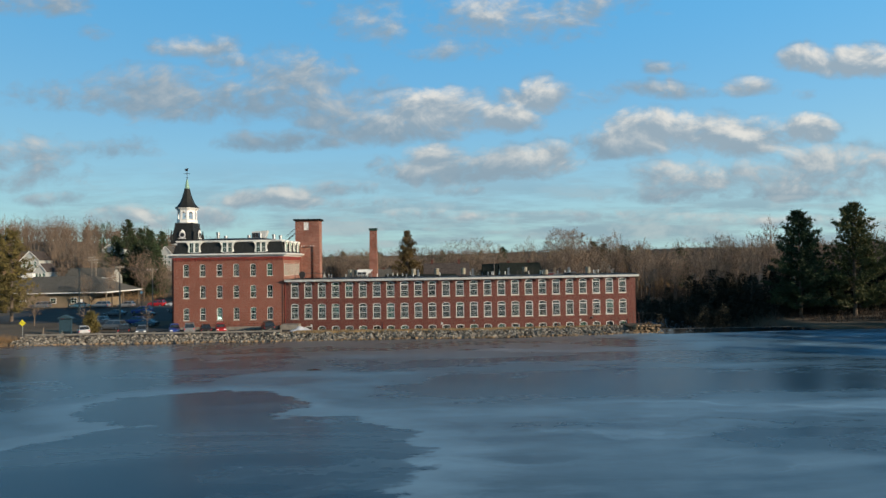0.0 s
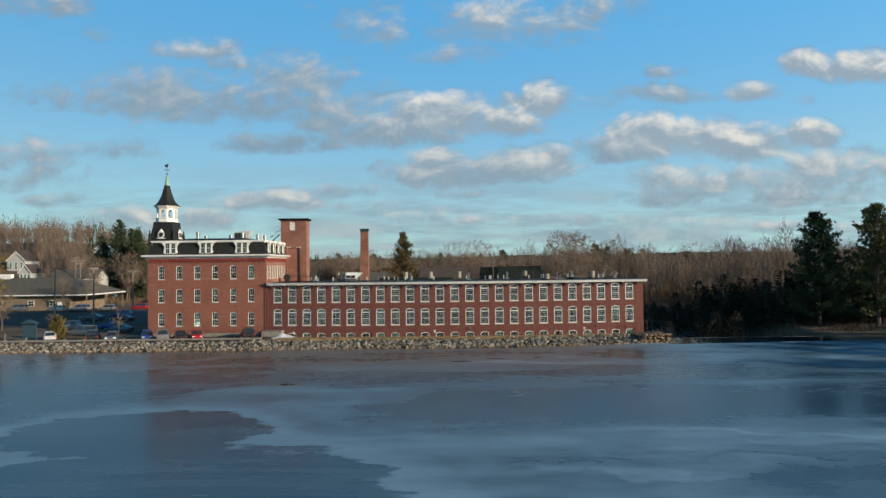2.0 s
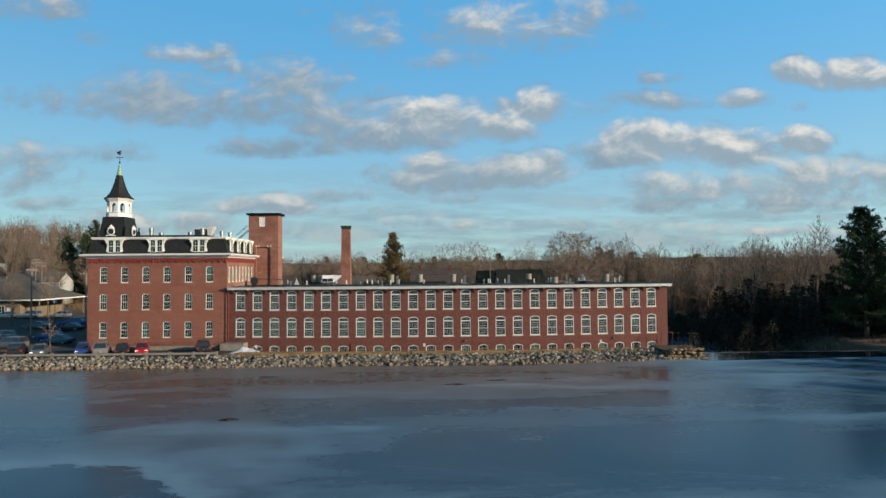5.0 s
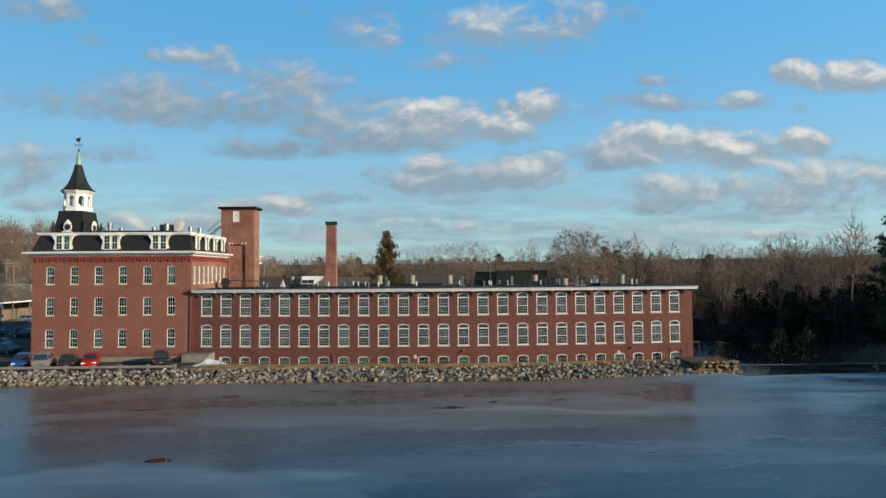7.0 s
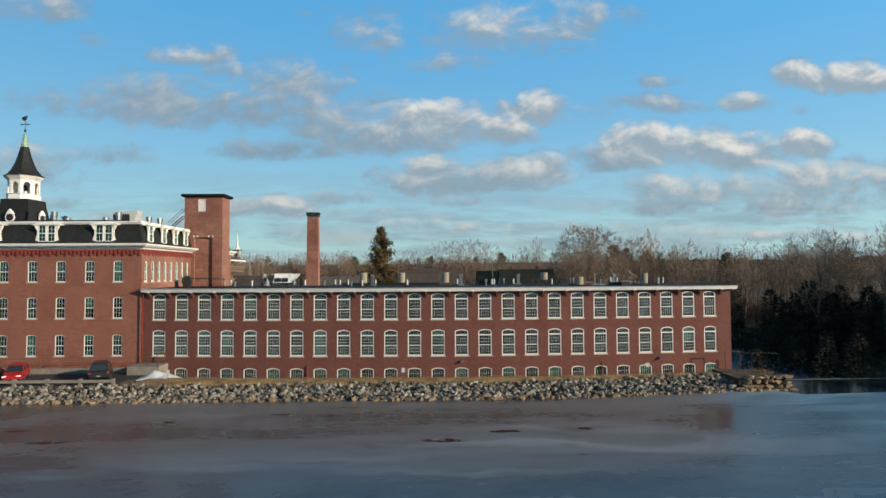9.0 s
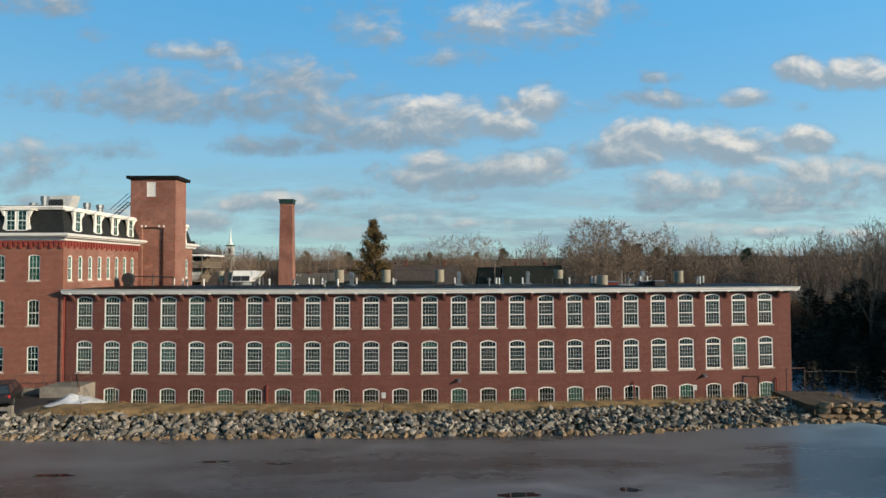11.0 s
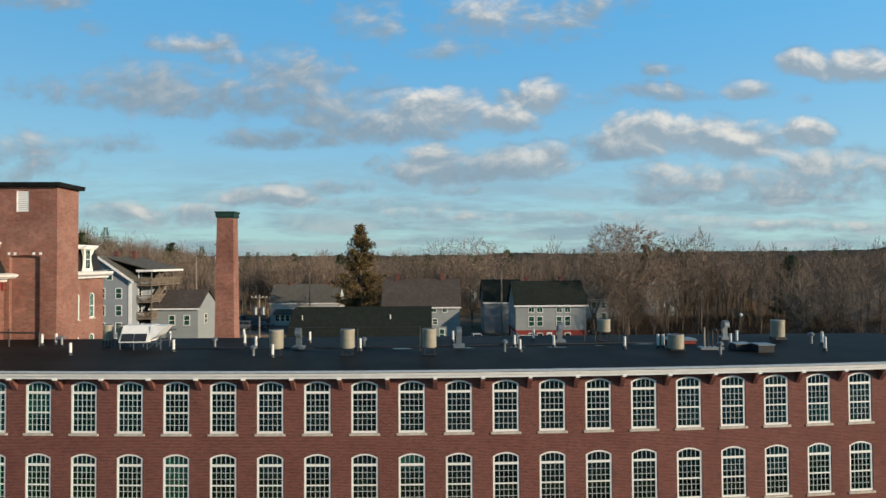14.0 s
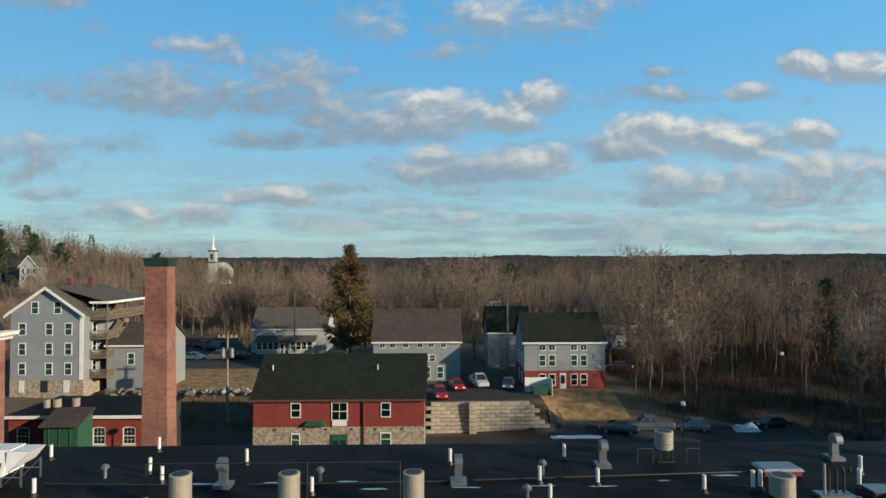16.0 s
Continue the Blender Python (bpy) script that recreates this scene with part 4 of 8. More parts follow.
# stair tower
tower = thing("stair_tower", pose(0, 0, 0), "plain red brick stair tower with a louvred opening", "tower")
bm = bmesh.new()
TX0, TX1, TY0, TY1 = -1.65, 3.15, 14.05, 16.75
pierced(bm, TX0, TX1, 9.0, 21.4, [(0.56, 0.95, 19.5, 21.1, 0.0), (0.75, 2.3, 9.2, 16.1, 0.12)], lambda s, d, z: (s, TY0 + d, z), 0.3, 2.0)
part("front_wall", bm, BRICK_OLD, tower, "mottled red brickwork")
for nm, q in (("side_wall", (TX1 - 0.3, TX1, TY0 + 0.302, TY1, -1.0, 21.4)), ("side_wall", (TX0, TX0 + 0.3, TY0 + 0.302, TY1, -1.0, 21.4)),
              ("back_wall", (TX0 + 0.302, TX1 - 0.302, TY1 - 0.3, TY1, -1.0, 21.4)), ("blocking", (TX0 + 0.302, TX1 - 0.302, TY0 + 0.302, TY0 + 0.45, 9.0, 17.5)),
              ("floor", (TX0 + 0.302, TX1 - 0.302, TY0 + 0.5, TY1 - 0.302, 18.0, 18.2))):
    part(nm, block_mesh(nm, *q, BRICK_OLD), BRICK_OLD, tower)
bm = bmesh.new()
hexa(bm, [(TX0 - 0.32, TY0 - 0.3, 21.4), (TX1 + 0.32, TY0 - 0.3, 21.4), (TX1 + 0.32, TY1 + 0.3, 21.4), (TX0 - 0.32, TY1 + 0.3, 21.4)],
     [(TX0 - 0.36, TY0 - 0.34, 21.72), (TX1 + 0.36, TY0 - 0.34, 21.72), (TX1 + 0.36, TY1 + 0.34, 21.72), (TX0 - 0.36, TY1 + 0.34, 21.72)])
part("roof", bm, MEMBRANE, tower, "dark flat roof edge")
lv = part("louvre", block_mesh("louvre", 0.085, 0.14, 14.07, 14.2, 19.5, 21.1, WHITE), WHITE, tower)
part("louvre_post", block_mesh("louvre_post", 0.98, 1.035, 14.07, 14.2, 19.5, 21.1, WHITE), WHITE, lv)
slat = block_mesh("slat", 0.14, 0.98, 14.10, 14.15, 0, 0.13, WHITE)
for i in range(10):
    part("slat", slat, WHITE, lv).matrix_basis = pose(0, 0, 19.52 + i * 0.157)
for x in (-0.5, -0.05, 1.35, 1.85):
    part("padstone", block_mesh("padstone", x, x + 0.17, 14.0, 14.1, 16.22, 16.42, WHITE), WHITE, tower)

# belfry over the rear range
bel = thing("belfry", pose(0, 0, 0), "white octagonal belfry with a dark flared spire and weathervane", "belfry")
BX, BY = -24.85, 18.3
bm = bmesh.new()
lathe(bm, BX, BY, [(3.5, 17.25), (3.25, 18.2), (2.88, 19.6), (2.62, 20.7), (2.52, 21.5)], 4, math.pi / 4)
part("base", bm, SLATE, bel, "flared dark slate base")
bm = bmesh.new()
lathe(bm, BX, BY, [(1.95, 21.5), (2.0, 21.6), (1.95, 22.15), (2.06, 22.25), (1.9, 22.3)], 8, math.pi / 8)
lathe(bm, BX, BY, [(1.85, 24.05), (1.95, 24.2), (2.15, 24.4), (2.3, 24.6), (2.2, 24.7)], 8, math.pi / 8)
part("belfry_stage", bm, WHITE, bel)
for k in range(8):
    a0, a1 = math.pi / 8 + k * math.pi / 4, math.pi / 8 + (k + 1) * math.pi / 4
    p0, p1 = Vector((math.cos(a0), math.sin(a0), 0)) * 1.85, Vector((math.cos(a1), math.sin(a1), 0)) * 1.85
    inward = -(p0 + p1).normalized()
    span = (p1 - p0).length
    bm = bmesh.new()
    pierced(bm, 0, span, 22.2, 24.1, [(span / 2, 0.78, 22.3, 23.5, 0.36)],
            lambda s, d, z: tuple(Vector((BX, BY, z)) + p0 + (p1 - p0) * (s / span) + inward * d), 0.18, 2.0, 8)
    part("arcade", bm, WHITE, bel)
bm = bmesh.new()
lathe(bm, BX, BY, [(0.16, 23.55), (0.30, 23.5), (0.36, 23.15), (0.55, 22.85), (0.5, 22.82)], 12)
part("bell", bm, BLACK, bel, "dark bell")
bm = bmesh.new()
lathe(bm, BX, BY, [(2.42, 24.68), (1.95, 25.0), (1.5, 25.6), (1.1, 26.5), (0.78, 27.5), (0.50, 28.7)], 8, math.pi / 8)
part("spire", bm, SLATE, bel, "dark concave shingled spire")
bm = bmesh.new()
lathe(bm, BX, BY, [(0.49, 28.7), (0.12, 30.6), (0.03, 30.7)], 8, math.pi / 8)
part("spire_tip", bm, VERDIGRIS, bel, "verdigris copper tip")
bm = bmesh.new()
tube(bm, (BX, BY, 30.6), (BX, BY, 33.0), 0.045, 0.03, 6)
lathe(bm, BX, BY, [(0.03, 30.75), (0.17, 30.95), (0.03, 31.15)], 8)
box(bm, BX - 0.62, BX + 0.62, BY - 0.03, BY + 0.03, 31.75, 31.86)
hexa(bm, [(BX - 0.35, BY - 0.03, 32.35), (BX + 0.1, BY - 0.03, 32.3), (BX + 0.1, BY + 0.03, 32.3), (BX - 0.35, BY + 0.03, 32.35)],
     [(BX - 0.5, BY - 0.03, 32.75), (BX + 0.3, BY - 0.03, 33.0), (BX + 0.3, BY + 0.03, 33.0), (BX - 0.5, BY + 0.03, 32.75)])
part("weathervane", bm, BLACK, bel)
for ang in range(4):
    m = pose(BX, BY, 0, 0, 0, ang * 90)
    bm = bmesh.new()
    lathe(bm, 0, 0, [(0.62, 0.0), (0.62, 0.12), (0.48, 0.12)], 16)
    hexa(bm, [(-0.75, -0.62, -0.04), (0.75, -0.62, -0.04), (0.75, -0.62, 0.3), (-0.75, -0.62, 0.3)], [(-0.72, -0.74, -0.04), (0.72, -0.74, -0.04), (0.72, -0.74, 0.3), (-0.72, -0.74, 0.3)])
    hexa(bm, [(-0.6, 0.45, -0.02), (0.0, 1.15, -0.02), (0.6, 0.45, -0.02)], [(-0.5, 0.42, 0.26), (0.0, 1.0, 0.26), (0.5, 0.42, 0.26)])
    g = part("clock_gable", bm, WHITE, bel, "white clock surround")
    g.matrix_basis = m @ pose(0, -2.42, 19.0, 90, 0, 0)
    bm = bmesh.new()
    lathe(bm, 0, 0, [(0.46, 0.10), (0.46, 0.15)], 16)
    part("dial", bm, BLACK, g)
    bm = bmesh.new()
    lathe(bm, 3.2 / 1.414, -3.2 / 1.414, [(0.3, 17.9), (0.22, 19.0), (0.1, 19.4), (0.16, 19.6), (0.02, 20.0)], 8)
    part("finial", bm, SLATE, bel).matrix_basis = m

# square mill chimney
chim = thing("chimney", pose(0, 0, 0), "tall tapering square red brick mill chimney", "chimney")
bm = bmesh.new()
CX, CY = 13.05, 22.55
for r0, z0, r1, z1 in ((1.0, -1.1, 0.73, 19.55),):
    d0, d1 = r0 * 0.85, r1 * 0.85
    hexa(bm, [(CX - r0, CY - d0, z0), (CX + r0, CY - d0, z0), (CX + r0, CY + d0, z0), (CX - r0, CY + d0, z0)],
         [(CX - r1, CY - d1, z1), (CX + r1, CY - d1, z1), (CX + r1, CY + d1, z1), (CX - r1, CY + d1, z1)])
part("shaft", bm, BRICK_OLD, chim, "weathered brick shaft")
bm = bmesh.new()
for r, z0, z1 in ((0.77, 19.56, 19.66), (0.84, 19.66, 20.0), (0.9, 20.0, 20.14)):
    box(bm, CX - r, CX + r, CY - r * 0.8, CY + r * 0.8, z0, z1)
part("cap", bm, CAP_GREEN, chim, "dark green metal cap")


# ---- trees ----
def spin(d, ang, rng):
    """A direction leaning off d by ang, to a random side."""
    s = d.orthogonal().normalized()
    s.rotate(Matrix.Rotation(rng.uniform(0, 2 * math.pi), 3, d))
    return (d * math.cos(ang) + s * math.sin(ang)).normalized()


class Shoots:
    """Collects tapered limbs and thin twigs as plain lists."""

    def __init__(self):
        self.v, self.f = [], []

    def limb(self, p, q, r0, r1, n):
        d = (q - p).normalized()
        s = d.orthogonal().normalized()
        t = d.cross(s)
        k = len(self.v)
        for c, r in ((p, r0), (q, r1)):
            for i in range(n):
                a = 2 * math.pi * i / n
                self.v.append(tuple(c + (s * math.cos(a) + t * math.sin(a)) * r))
        for i in range(n):
            j = (i + 1) % n
            self.f.append((k + i, k + j, k + n + j, k + n + i))

    def blade(self, p, q, w, rng):
        d = (q - p).normalized()
        s = spin(d, math.pi / 2, rng) * w
        k = len(self.v)
        self.v += [tuple(p - s), tuple(p + s), tuple(q)]
        self.f.append((k, k + 1, k + 2))

    def mesh(self, name, mat):
        me = bpy.data.meshes.new(name)
        me.from_pydata(self.v, [], self.f)
        me.materials.append(mat)
        return me


def crown_tree(seed, h, r, base=0.25, tips=150, twigs=13, thick=0.02, girth=0.0125, lean=0.06):
    """A leafless broadleaf: a trunk that divides again and again towards the tips of a domed, lumpy crown, each tip a spray of twigs."""
    rng = random.Random(seed)
    wood, fine_ = Shoots(), Shoots()
    mid, tall = h * (base + (1 - base) * 0.5), h * (1 - base) * 0.5
    ends = []
    while len(ends) < tips:
        d = Vector((rng.gauss(0, 1), rng.gauss(0, 1), rng.gauss(0, 1))).normalized()
        k = rng.random() ** 0.27 * (0.95 + 0.20 * noise.noise(d * 1.9 + Vector((seed * 3.7, 0, 0))))
        side = r * (1 + 0.4 * d.z if d.z < 0 else 1)
        ends.append(Vector((d.x * side * k, d.y * side * k, mid + d.z * tall * k)))

    def girth_of(n):
        return h * girth * (n / tips) ** 0.5 + 0.008

    def grow(p, pts, lv):
        n = len(pts)
        if n == 1:
            q = pts[0]
            fine_.blade(p, q + (q - p) * 0.2, girth_of(1) * 1.2, rng)
            d = (q - p).normalized()
            for _ in range(twigs):
                a = p.lerp(q, rng.uniform(0.3, 1.1))
                td = spin(d, rng.uniform(0.15, 0.9), rng)
                td.z += 0.12
                fine_.blade(a, a + td.normalized() * rng.uniform(0.3, 0.85) * h / 17, thick, rng)
            return
        c = sum(pts, Vector()) / n
        if lv == 0:
            q = Vector((rng.uniform(-1, 1) * lean * h * base, rng.uniform(-1, 1) * lean * h * base, h * base * 0.85))
        else:
            q = p.lerp(c, rng.uniform(0.30, 0.44))
            q += Vector((rng.uniform(-1, 1), rng.uniform(-1, 1), rng.uniform(-0.3, 1.0))) * 0.07 * (c - p).length
        g = girth_of(n)
        if lv < 5:
            (wood if lv < 3 else fine_).limb(p, q, g * (1.25 if lv == 0 else 1.0), g * 0.86, 7 if lv == 0 else 5 if lv < 3 else 3)
        else:
            fine_.blade(p, q + (q - p) * 0.5, g * 1.1, rng)
        seeds = [rng.choice(pts)]
        for _ in range(2 if n > 24 and rng.random() < 0.6 else 1):
            seeds.append(max(pts, key=lambda v: min((v - s_).length for s_ in seeds)))
        groups = [[] for _ in seeds]
        for v in pts:
            groups[min(range(len(seeds)), key=lambda i: (v - seeds[i]).length)].append(v)
        for g_ in groups:
            if g_:
                grow(q, g_, lv + 1)

    grow(Vector((0, 0, -0.3)), ends, 0)
    return wood.mesh("trunk", BARK), fine_.mesh("crown", TWIG)


def needle_tree(seed, h, r, mat, bare=0.15, droop=-0.1, whorls=16, open_=1.0, tip=1.2):
    """A conifer: straight trunk, whorled boughs, and tufts of needles along them."""
    rng = random.Random(seed)
    wood, leaf = Shoots(), Shoots()
    steps = 6
    for i in range(steps):
        wood.limb(Vector((0, 0, -0.3 + (h + 0.2) * i / steps)), Vector((0, 0, -0.3 + (h + 0.2) * (i + 1) / steps)),
                  h * 0.016 * (1 - i / steps) + 0.03, h * 0.016 * (1 - (i + 1) / steps) + 0.03, 7)
    boughs = whorls * 7
    for w in range(boughs):
        f = bare + (1 - bare) * (w + rng.random()) / boughs
        reach = r * (1 - f) ** (0.75 / tip) * rng.uniform(0.55, 1.15) + 0.3
        a = rng.uniform(0, 2 * math.pi)
        d = Vector((math.cos(a), math.sin(a), droop + 0.4 * f + rng.uniform(-0.15, 0.25))).normalized()
        p = Vector((0, 0, h * min(f, 0.985)))
        wood.limb(p, p + d * reach * 0.9, 0.05, 0.015, 3)
        for t in range(int(5 + reach * 5.0 * open_)):
            u = rng.uniform(0.2, 1.02)
            c = p + d * reach * u + Vector((rng.uniform(-0.45, 0.45), rng.uniform(-0.45, 0.45), rng.uniform(-0.3, 0.35) + 0.12 * reach * u * u))
            for _ in range(7):
                nd = spin(d, rng.uniform(0.3, 1.4), rng)
                nd.z += 0.3
                leaf.blade(c, c + nd.normalized() * rng.uniform(0.3, 0.7), 0.075, rng)
    return wood.mesh("trunk", BARK), leaf.mesh("crown", mat)


def planted(name, meshes, mats, x, y, label, size=1.0, turn=0.0, group="", lean=0.0):
    z = float(height(x, y))
    t = thing(name, pose(x, y, z, lean, 0, turn) @ Matrix.Scale(size, 4), label, "tree", group)
    part("trunk", meshes[0], mats[0], t)
    part("crown", meshes[1], mats[1], t)
    return t


OAKS = [crown_tree(11 + i, 17.0, w, b, 420, 7, 0.016) for i, (w, b) in enumerate(((5.2, 0.22), (4.0, 0.30), (5.8, 0.18), (3.6, 0.34), (4.6, 0.26)))]
SLENDER = [crown_tree(41 + i, 18.0, w, b, 280, 7, 0.016, 0.0105) for i, (w, b) in enumerate(((2.6, 0.40), (3.1, 0.32), (2.3, 0.36), (3.4, 0.28)))]
MAPLE = crown_tree(71, 21.5, 9.6, 0.10, 2300, 13, 0.018, 0.017)
DOMES = [crown_tree(171 + i, 17.0, 6.4, 0.14, 620, 8, 0.021) for i in range(2)]
SAPLING = crown_tree(91, 5.0, 1.3, 0.3, 40, 6, 0.012)
PINE = needle_tree(5, 21.0, 6.6, NEEDLE, 0.08, 0.06, 26, 1.5, 1.3)
PINE2 = needle_tree(6, 18.0, 6.2, NEEDLE, 0.08, 0.08, 20, 1.2, 1.2)
# a pine whose sunlit look comes from its needle colour
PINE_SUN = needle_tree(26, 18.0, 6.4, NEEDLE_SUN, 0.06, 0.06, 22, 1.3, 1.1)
SPRUCE = needle_tree(7, 17.0, 5.0, NEEDLE, 0.05, -0.22, 20, 1.0, 1.0)
PINE_GOLD = needle_tree(16, 18.0, 4.8, NEEDLE_GOLD, 0.10, 0.05, 16, 1.0, 1.5)
GOLD = needle_tree(8, 17.5, 6.6, NEEDLE_BROWN, 0.14, 0.0, 24, 0.9, 0.8)
SHRUB = needle_tree(9, 3.6, 1.0, NEEDLE_GOLD, 0.03, 0.35, 7, 1.6, 1.6)

rng = random.Random(3)
BARE = "bare grey-brown broadleaf tree with fine winter twigs"


def oak(x, y, size=1.0, group="bare trees"):
    planted("bare_tree", rng.choice(OAKS + DOMES if x < 60 else SLENDER + SLENDER + OAKS), (BARK, TWIG), x, y, BARE, size * rng.uniform(0.86, 1.14), rng.uniform(0, 360), group)


planted("bare_tree", MAPLE, (BARK, TWIG), 66.2, 73.5, "great domed bare maple with many rising grey limbs", 1.0, 40)
planted("bare_tree", DOMES[1], (BARK, TWIG), 79, 80, "broad bare maple with grey limbs", 1.12, 170)
planted("pine_tree", PINE, (BARK, NEEDLE), 96.2, 8, "dark shaded white pine", 0.96, 0, "pines by the pond")
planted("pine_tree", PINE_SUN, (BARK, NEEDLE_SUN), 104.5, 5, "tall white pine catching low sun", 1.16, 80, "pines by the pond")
planted("pine_tree", PINE2, (BARK, NEEDLE), 118, 7, "tall white pine catching low sun", 1.12, 200, "pines by the pond")
planted("pine_tree", PINE_GOLD, (BARK, NEEDLE_GOLD), -63.5, 22, "broad pine with bronzed needles", 1.05, 30)
planted("pine_tree", PINE_GOLD, (BARK, NEEDLE_GOLD), -69, 25, "broad pine with bronzed needles", 1.0, 130)
planted("spruce_tree", GOLD, (BARK, NEEDLE_BROWN), 17.4, 86, "tall conifer with the sun's golden brown put into its needles", 1.2, 10)
for x, y, s in ((-77, 110, 1.35), (-90, 112, 1.2), (-82, 108, 1.25), (-73, 104, 1.2), (-70, 100, 1.05), (-84, 118, 0.95)):
    planted("spruce_tree", SPRUCE, (BARK, NEEDLE), x, y, "dark green spruce on the slope", s, rng.uniform(0, 360), "spruces")
planted("shrub_tree", SHRUB, (BARK, NEEDLE_GOLD), -32.6, -2.5, "slim bronze evergreen shrub by the kiosk", 0.9, 0)
for x, y in ((-23.5, -1.5), (-37, 3)):
    planted("sapling", SAPLING, (BARK, TWIG), x, y, "thin bare sapling in the parking area", 1.0, rng.uniform(0, 360))
planted("bare_tree", OAKS[0], (BARK, TWIG), -55, 36, "low dark bare tree in front of the shed", 0.5, 20)
planted("bare_tree", OAKS[2], (BARK, TWIG), -52, 12, BARE, 0.5, 80)
planted("bare_tree", OAKS[4], (BARK, TWIG), -50, -3, BARE, 0.42, 10)
planted("bare_tree", OAKS[1], (BARK, TWIG), -66, 52, BARE, 0.55, 60)
planted("bare_tree", OAKS[3], (BARK, TWIG), -62, 58, BARE, 0.6, 160)
for x, y, s in ((61.0, 64.5, 0.5), (62.5, 63.0, 0.55), (64.5, 64.0, 0.6), (67.0, 62.0, 0.6)):
    planted("bare_tree", SLENDER[1 if x < 61 else 3], (BARK, TWIG), x, y, "slim bare young tree beside the lawn", s, rng.uniform(0, 360), "young trees")
for x, y, s in ((42, 128, 1.2), (38, 121, 1.0), (34, 125, 1.05), (28, 118, 0.95), (46, 112, 1.0), (40, 92, 0.72), (55, 98, 1.0), (60, 104, 1.05), (4, 121, 0.95),
                (-4, 118, 0.9), (-10, 124, 1.0), (12, 128, 1.0), (20, 120, 0.9), (23, 132, 1.05), (-2, 90, 0.42), (5, 92, 0.42)):
    oak(x, y, s)


HILL_HOUSES = ((-147, 150), (-126, 125), (-138.8, 200), (-103, 180), (-91, 96))


def clear(x, y):
    """Open ground: lots, yards, houses and water, and the cleared slopes before the hill houses."""
    for hx, hy in HILL_HOUSES:
        ax, ay = hx - 26, hy + 104
        k = ((x - 26) * ax + (y + 104) * ay) / (ax * ax + ay * ay)
        if 0.72 < k < 1.06 and abs((x - 26) * ay - (y + 104) * ax) < 6.5 * math.hypot(ax, ay):
            return True
    if -30 < x < 65 and y < 82 or -34 < x < 62 and y < 114 and not (58 < x and y > 84):
        return True
    if x < -24 and y < 58 and x > -100:
        return True
    if 63 < x < 84 and y < 36 or 46 < x < 79 and y < 60:
        return True
    return y < 0 or (78 < x < 118 and y < 17)


made = 0
while made < 170:
    x, y = rng.uniform(62, 200), rng.uniform(0, 175)
    if x > 60 + (y + 30) * 0.95 + 30 or clear(x, y) or rng.random() < (y - 30) / 150:
        continue
    oak(x, y, rng.uniform(0.82, 1.08) if x < 100 else rng.uniform(0.7, 1.0))
    made += 1
made = 0
while made < 85:
    x, y = rng.uniform(-150, 110), rng.uniform(82, 160)
    if abs(x - 10) > 40 + (y + 30) * 0.72 or clear(x, y):
        continue
    oak(x, y, rng.uniform(0.65, 0.98))
    made += 1
for x, y, s in ((86, 118, 0.95), (92, 124, 0.9), (-120, 190, 1.0), (-112, 196, 0.9), (-134, 205, 1.0), (60, 190, 0.9), (48, 175, 0.85), (-96, 186, 0.9),
                (108, 150, 0.85), (-2, 185, 0.8), (-20, 190, 0.8), (110, 96, 0.8), (30, 205, 0.9), (-72, 206, 0.85)):
    planted("pine_tree", PINE2 if rng.random() < 0.6 else SPRUCE, (BARK, NEEDLE), x, y, "dark green pine among bare woods", s, rng.uniform(0, 360), "pines in the woods")


def far_woods():
    """Bare woods that run to the skyline: each tree a stem and a fan of twigs."""
    g = np.random.default_rng(4)
    kinds = []
    for k in range(6):
        r = random.Random(200 + k)
        sh = Shoots()
        sh.limb(Vector((0, 0, 0)), Vector((0.2, 0, 6.5)), 0.17, 0.10, 3)
        wide_ = r.uniform(2.8, 4.4)
        for _ in range(17):
            d = Vector((r.gauss(0, 1), r.gauss(0, 1), r.gauss(0, 0.9))).normalized() * r.random() ** 0.4
            e = Vector((d.x * wide_, d.y * wide_, 8.3 + d.z * 5.0))
            p = Vector((d.x * 0.3, d.y * 0.3, 2.5 + (e.z - 2.5) * 0.3))
            sh.blade(p, e, 0.07, r)
            for _ in range(8):
                a = p.lerp(e, r.uniform(0.35, 1.0))
                q = spin((e - p).normalized(), r.uniform(0.1, 1.1), r)
                q.z += 0.2
                sh.blade(a, a + q.normalized() * r.uniform(0.5, 1.4), r.uniform(0.03, 0.055), r)
        kinds.append((np.array(sh.v), sh.f))
    V, F, base, n = [], [], 0, 0
    while n < 3900:
        d = 128 + 560 * g.random() ** 1.3
        a = g.uniform(-0.92, 0.80)
        x, y = 25 + d * math.sin(a), d * math.cos(a)
        if n < 900:                                  # thicker on the hill to the west
            x, y = g.uniform(-300, -85), g.uniform(125, 330)
            d = y
        if y < 118 and x < 150 or y < 2 or (clear(x, y)):
            continue
        if d < 345 and abs((x - 32) / (y + 19) + 0.371) < 0.006:
            continue
        v, f = kinds[g.integers(6)]
        s = g.uniform(0.75, 1.3)
        t = g.uniform(0, 6.28)
        rot = np.array([[math.cos(t), -math.sin(t), 0], [math.sin(t), math.cos(t), 0], [0, 0, 1]])
        V.append(v @ rot.T * s + np.array([x, y, float(height(x, y)) - 0.3]))
        F += [tuple(i + base for i in q) for q in f]
        base += len(v)
        n += 1
    me = bpy.data.meshes.new("far_woods")
    me.from_pydata(np.concatenate(V).tolist(), [], F)
    me.materials.append(TWIG_FAR)
    tagged(new("far_woods", me), "bare brown winter woods reaching to the skyline", "woods", kind="stuff")


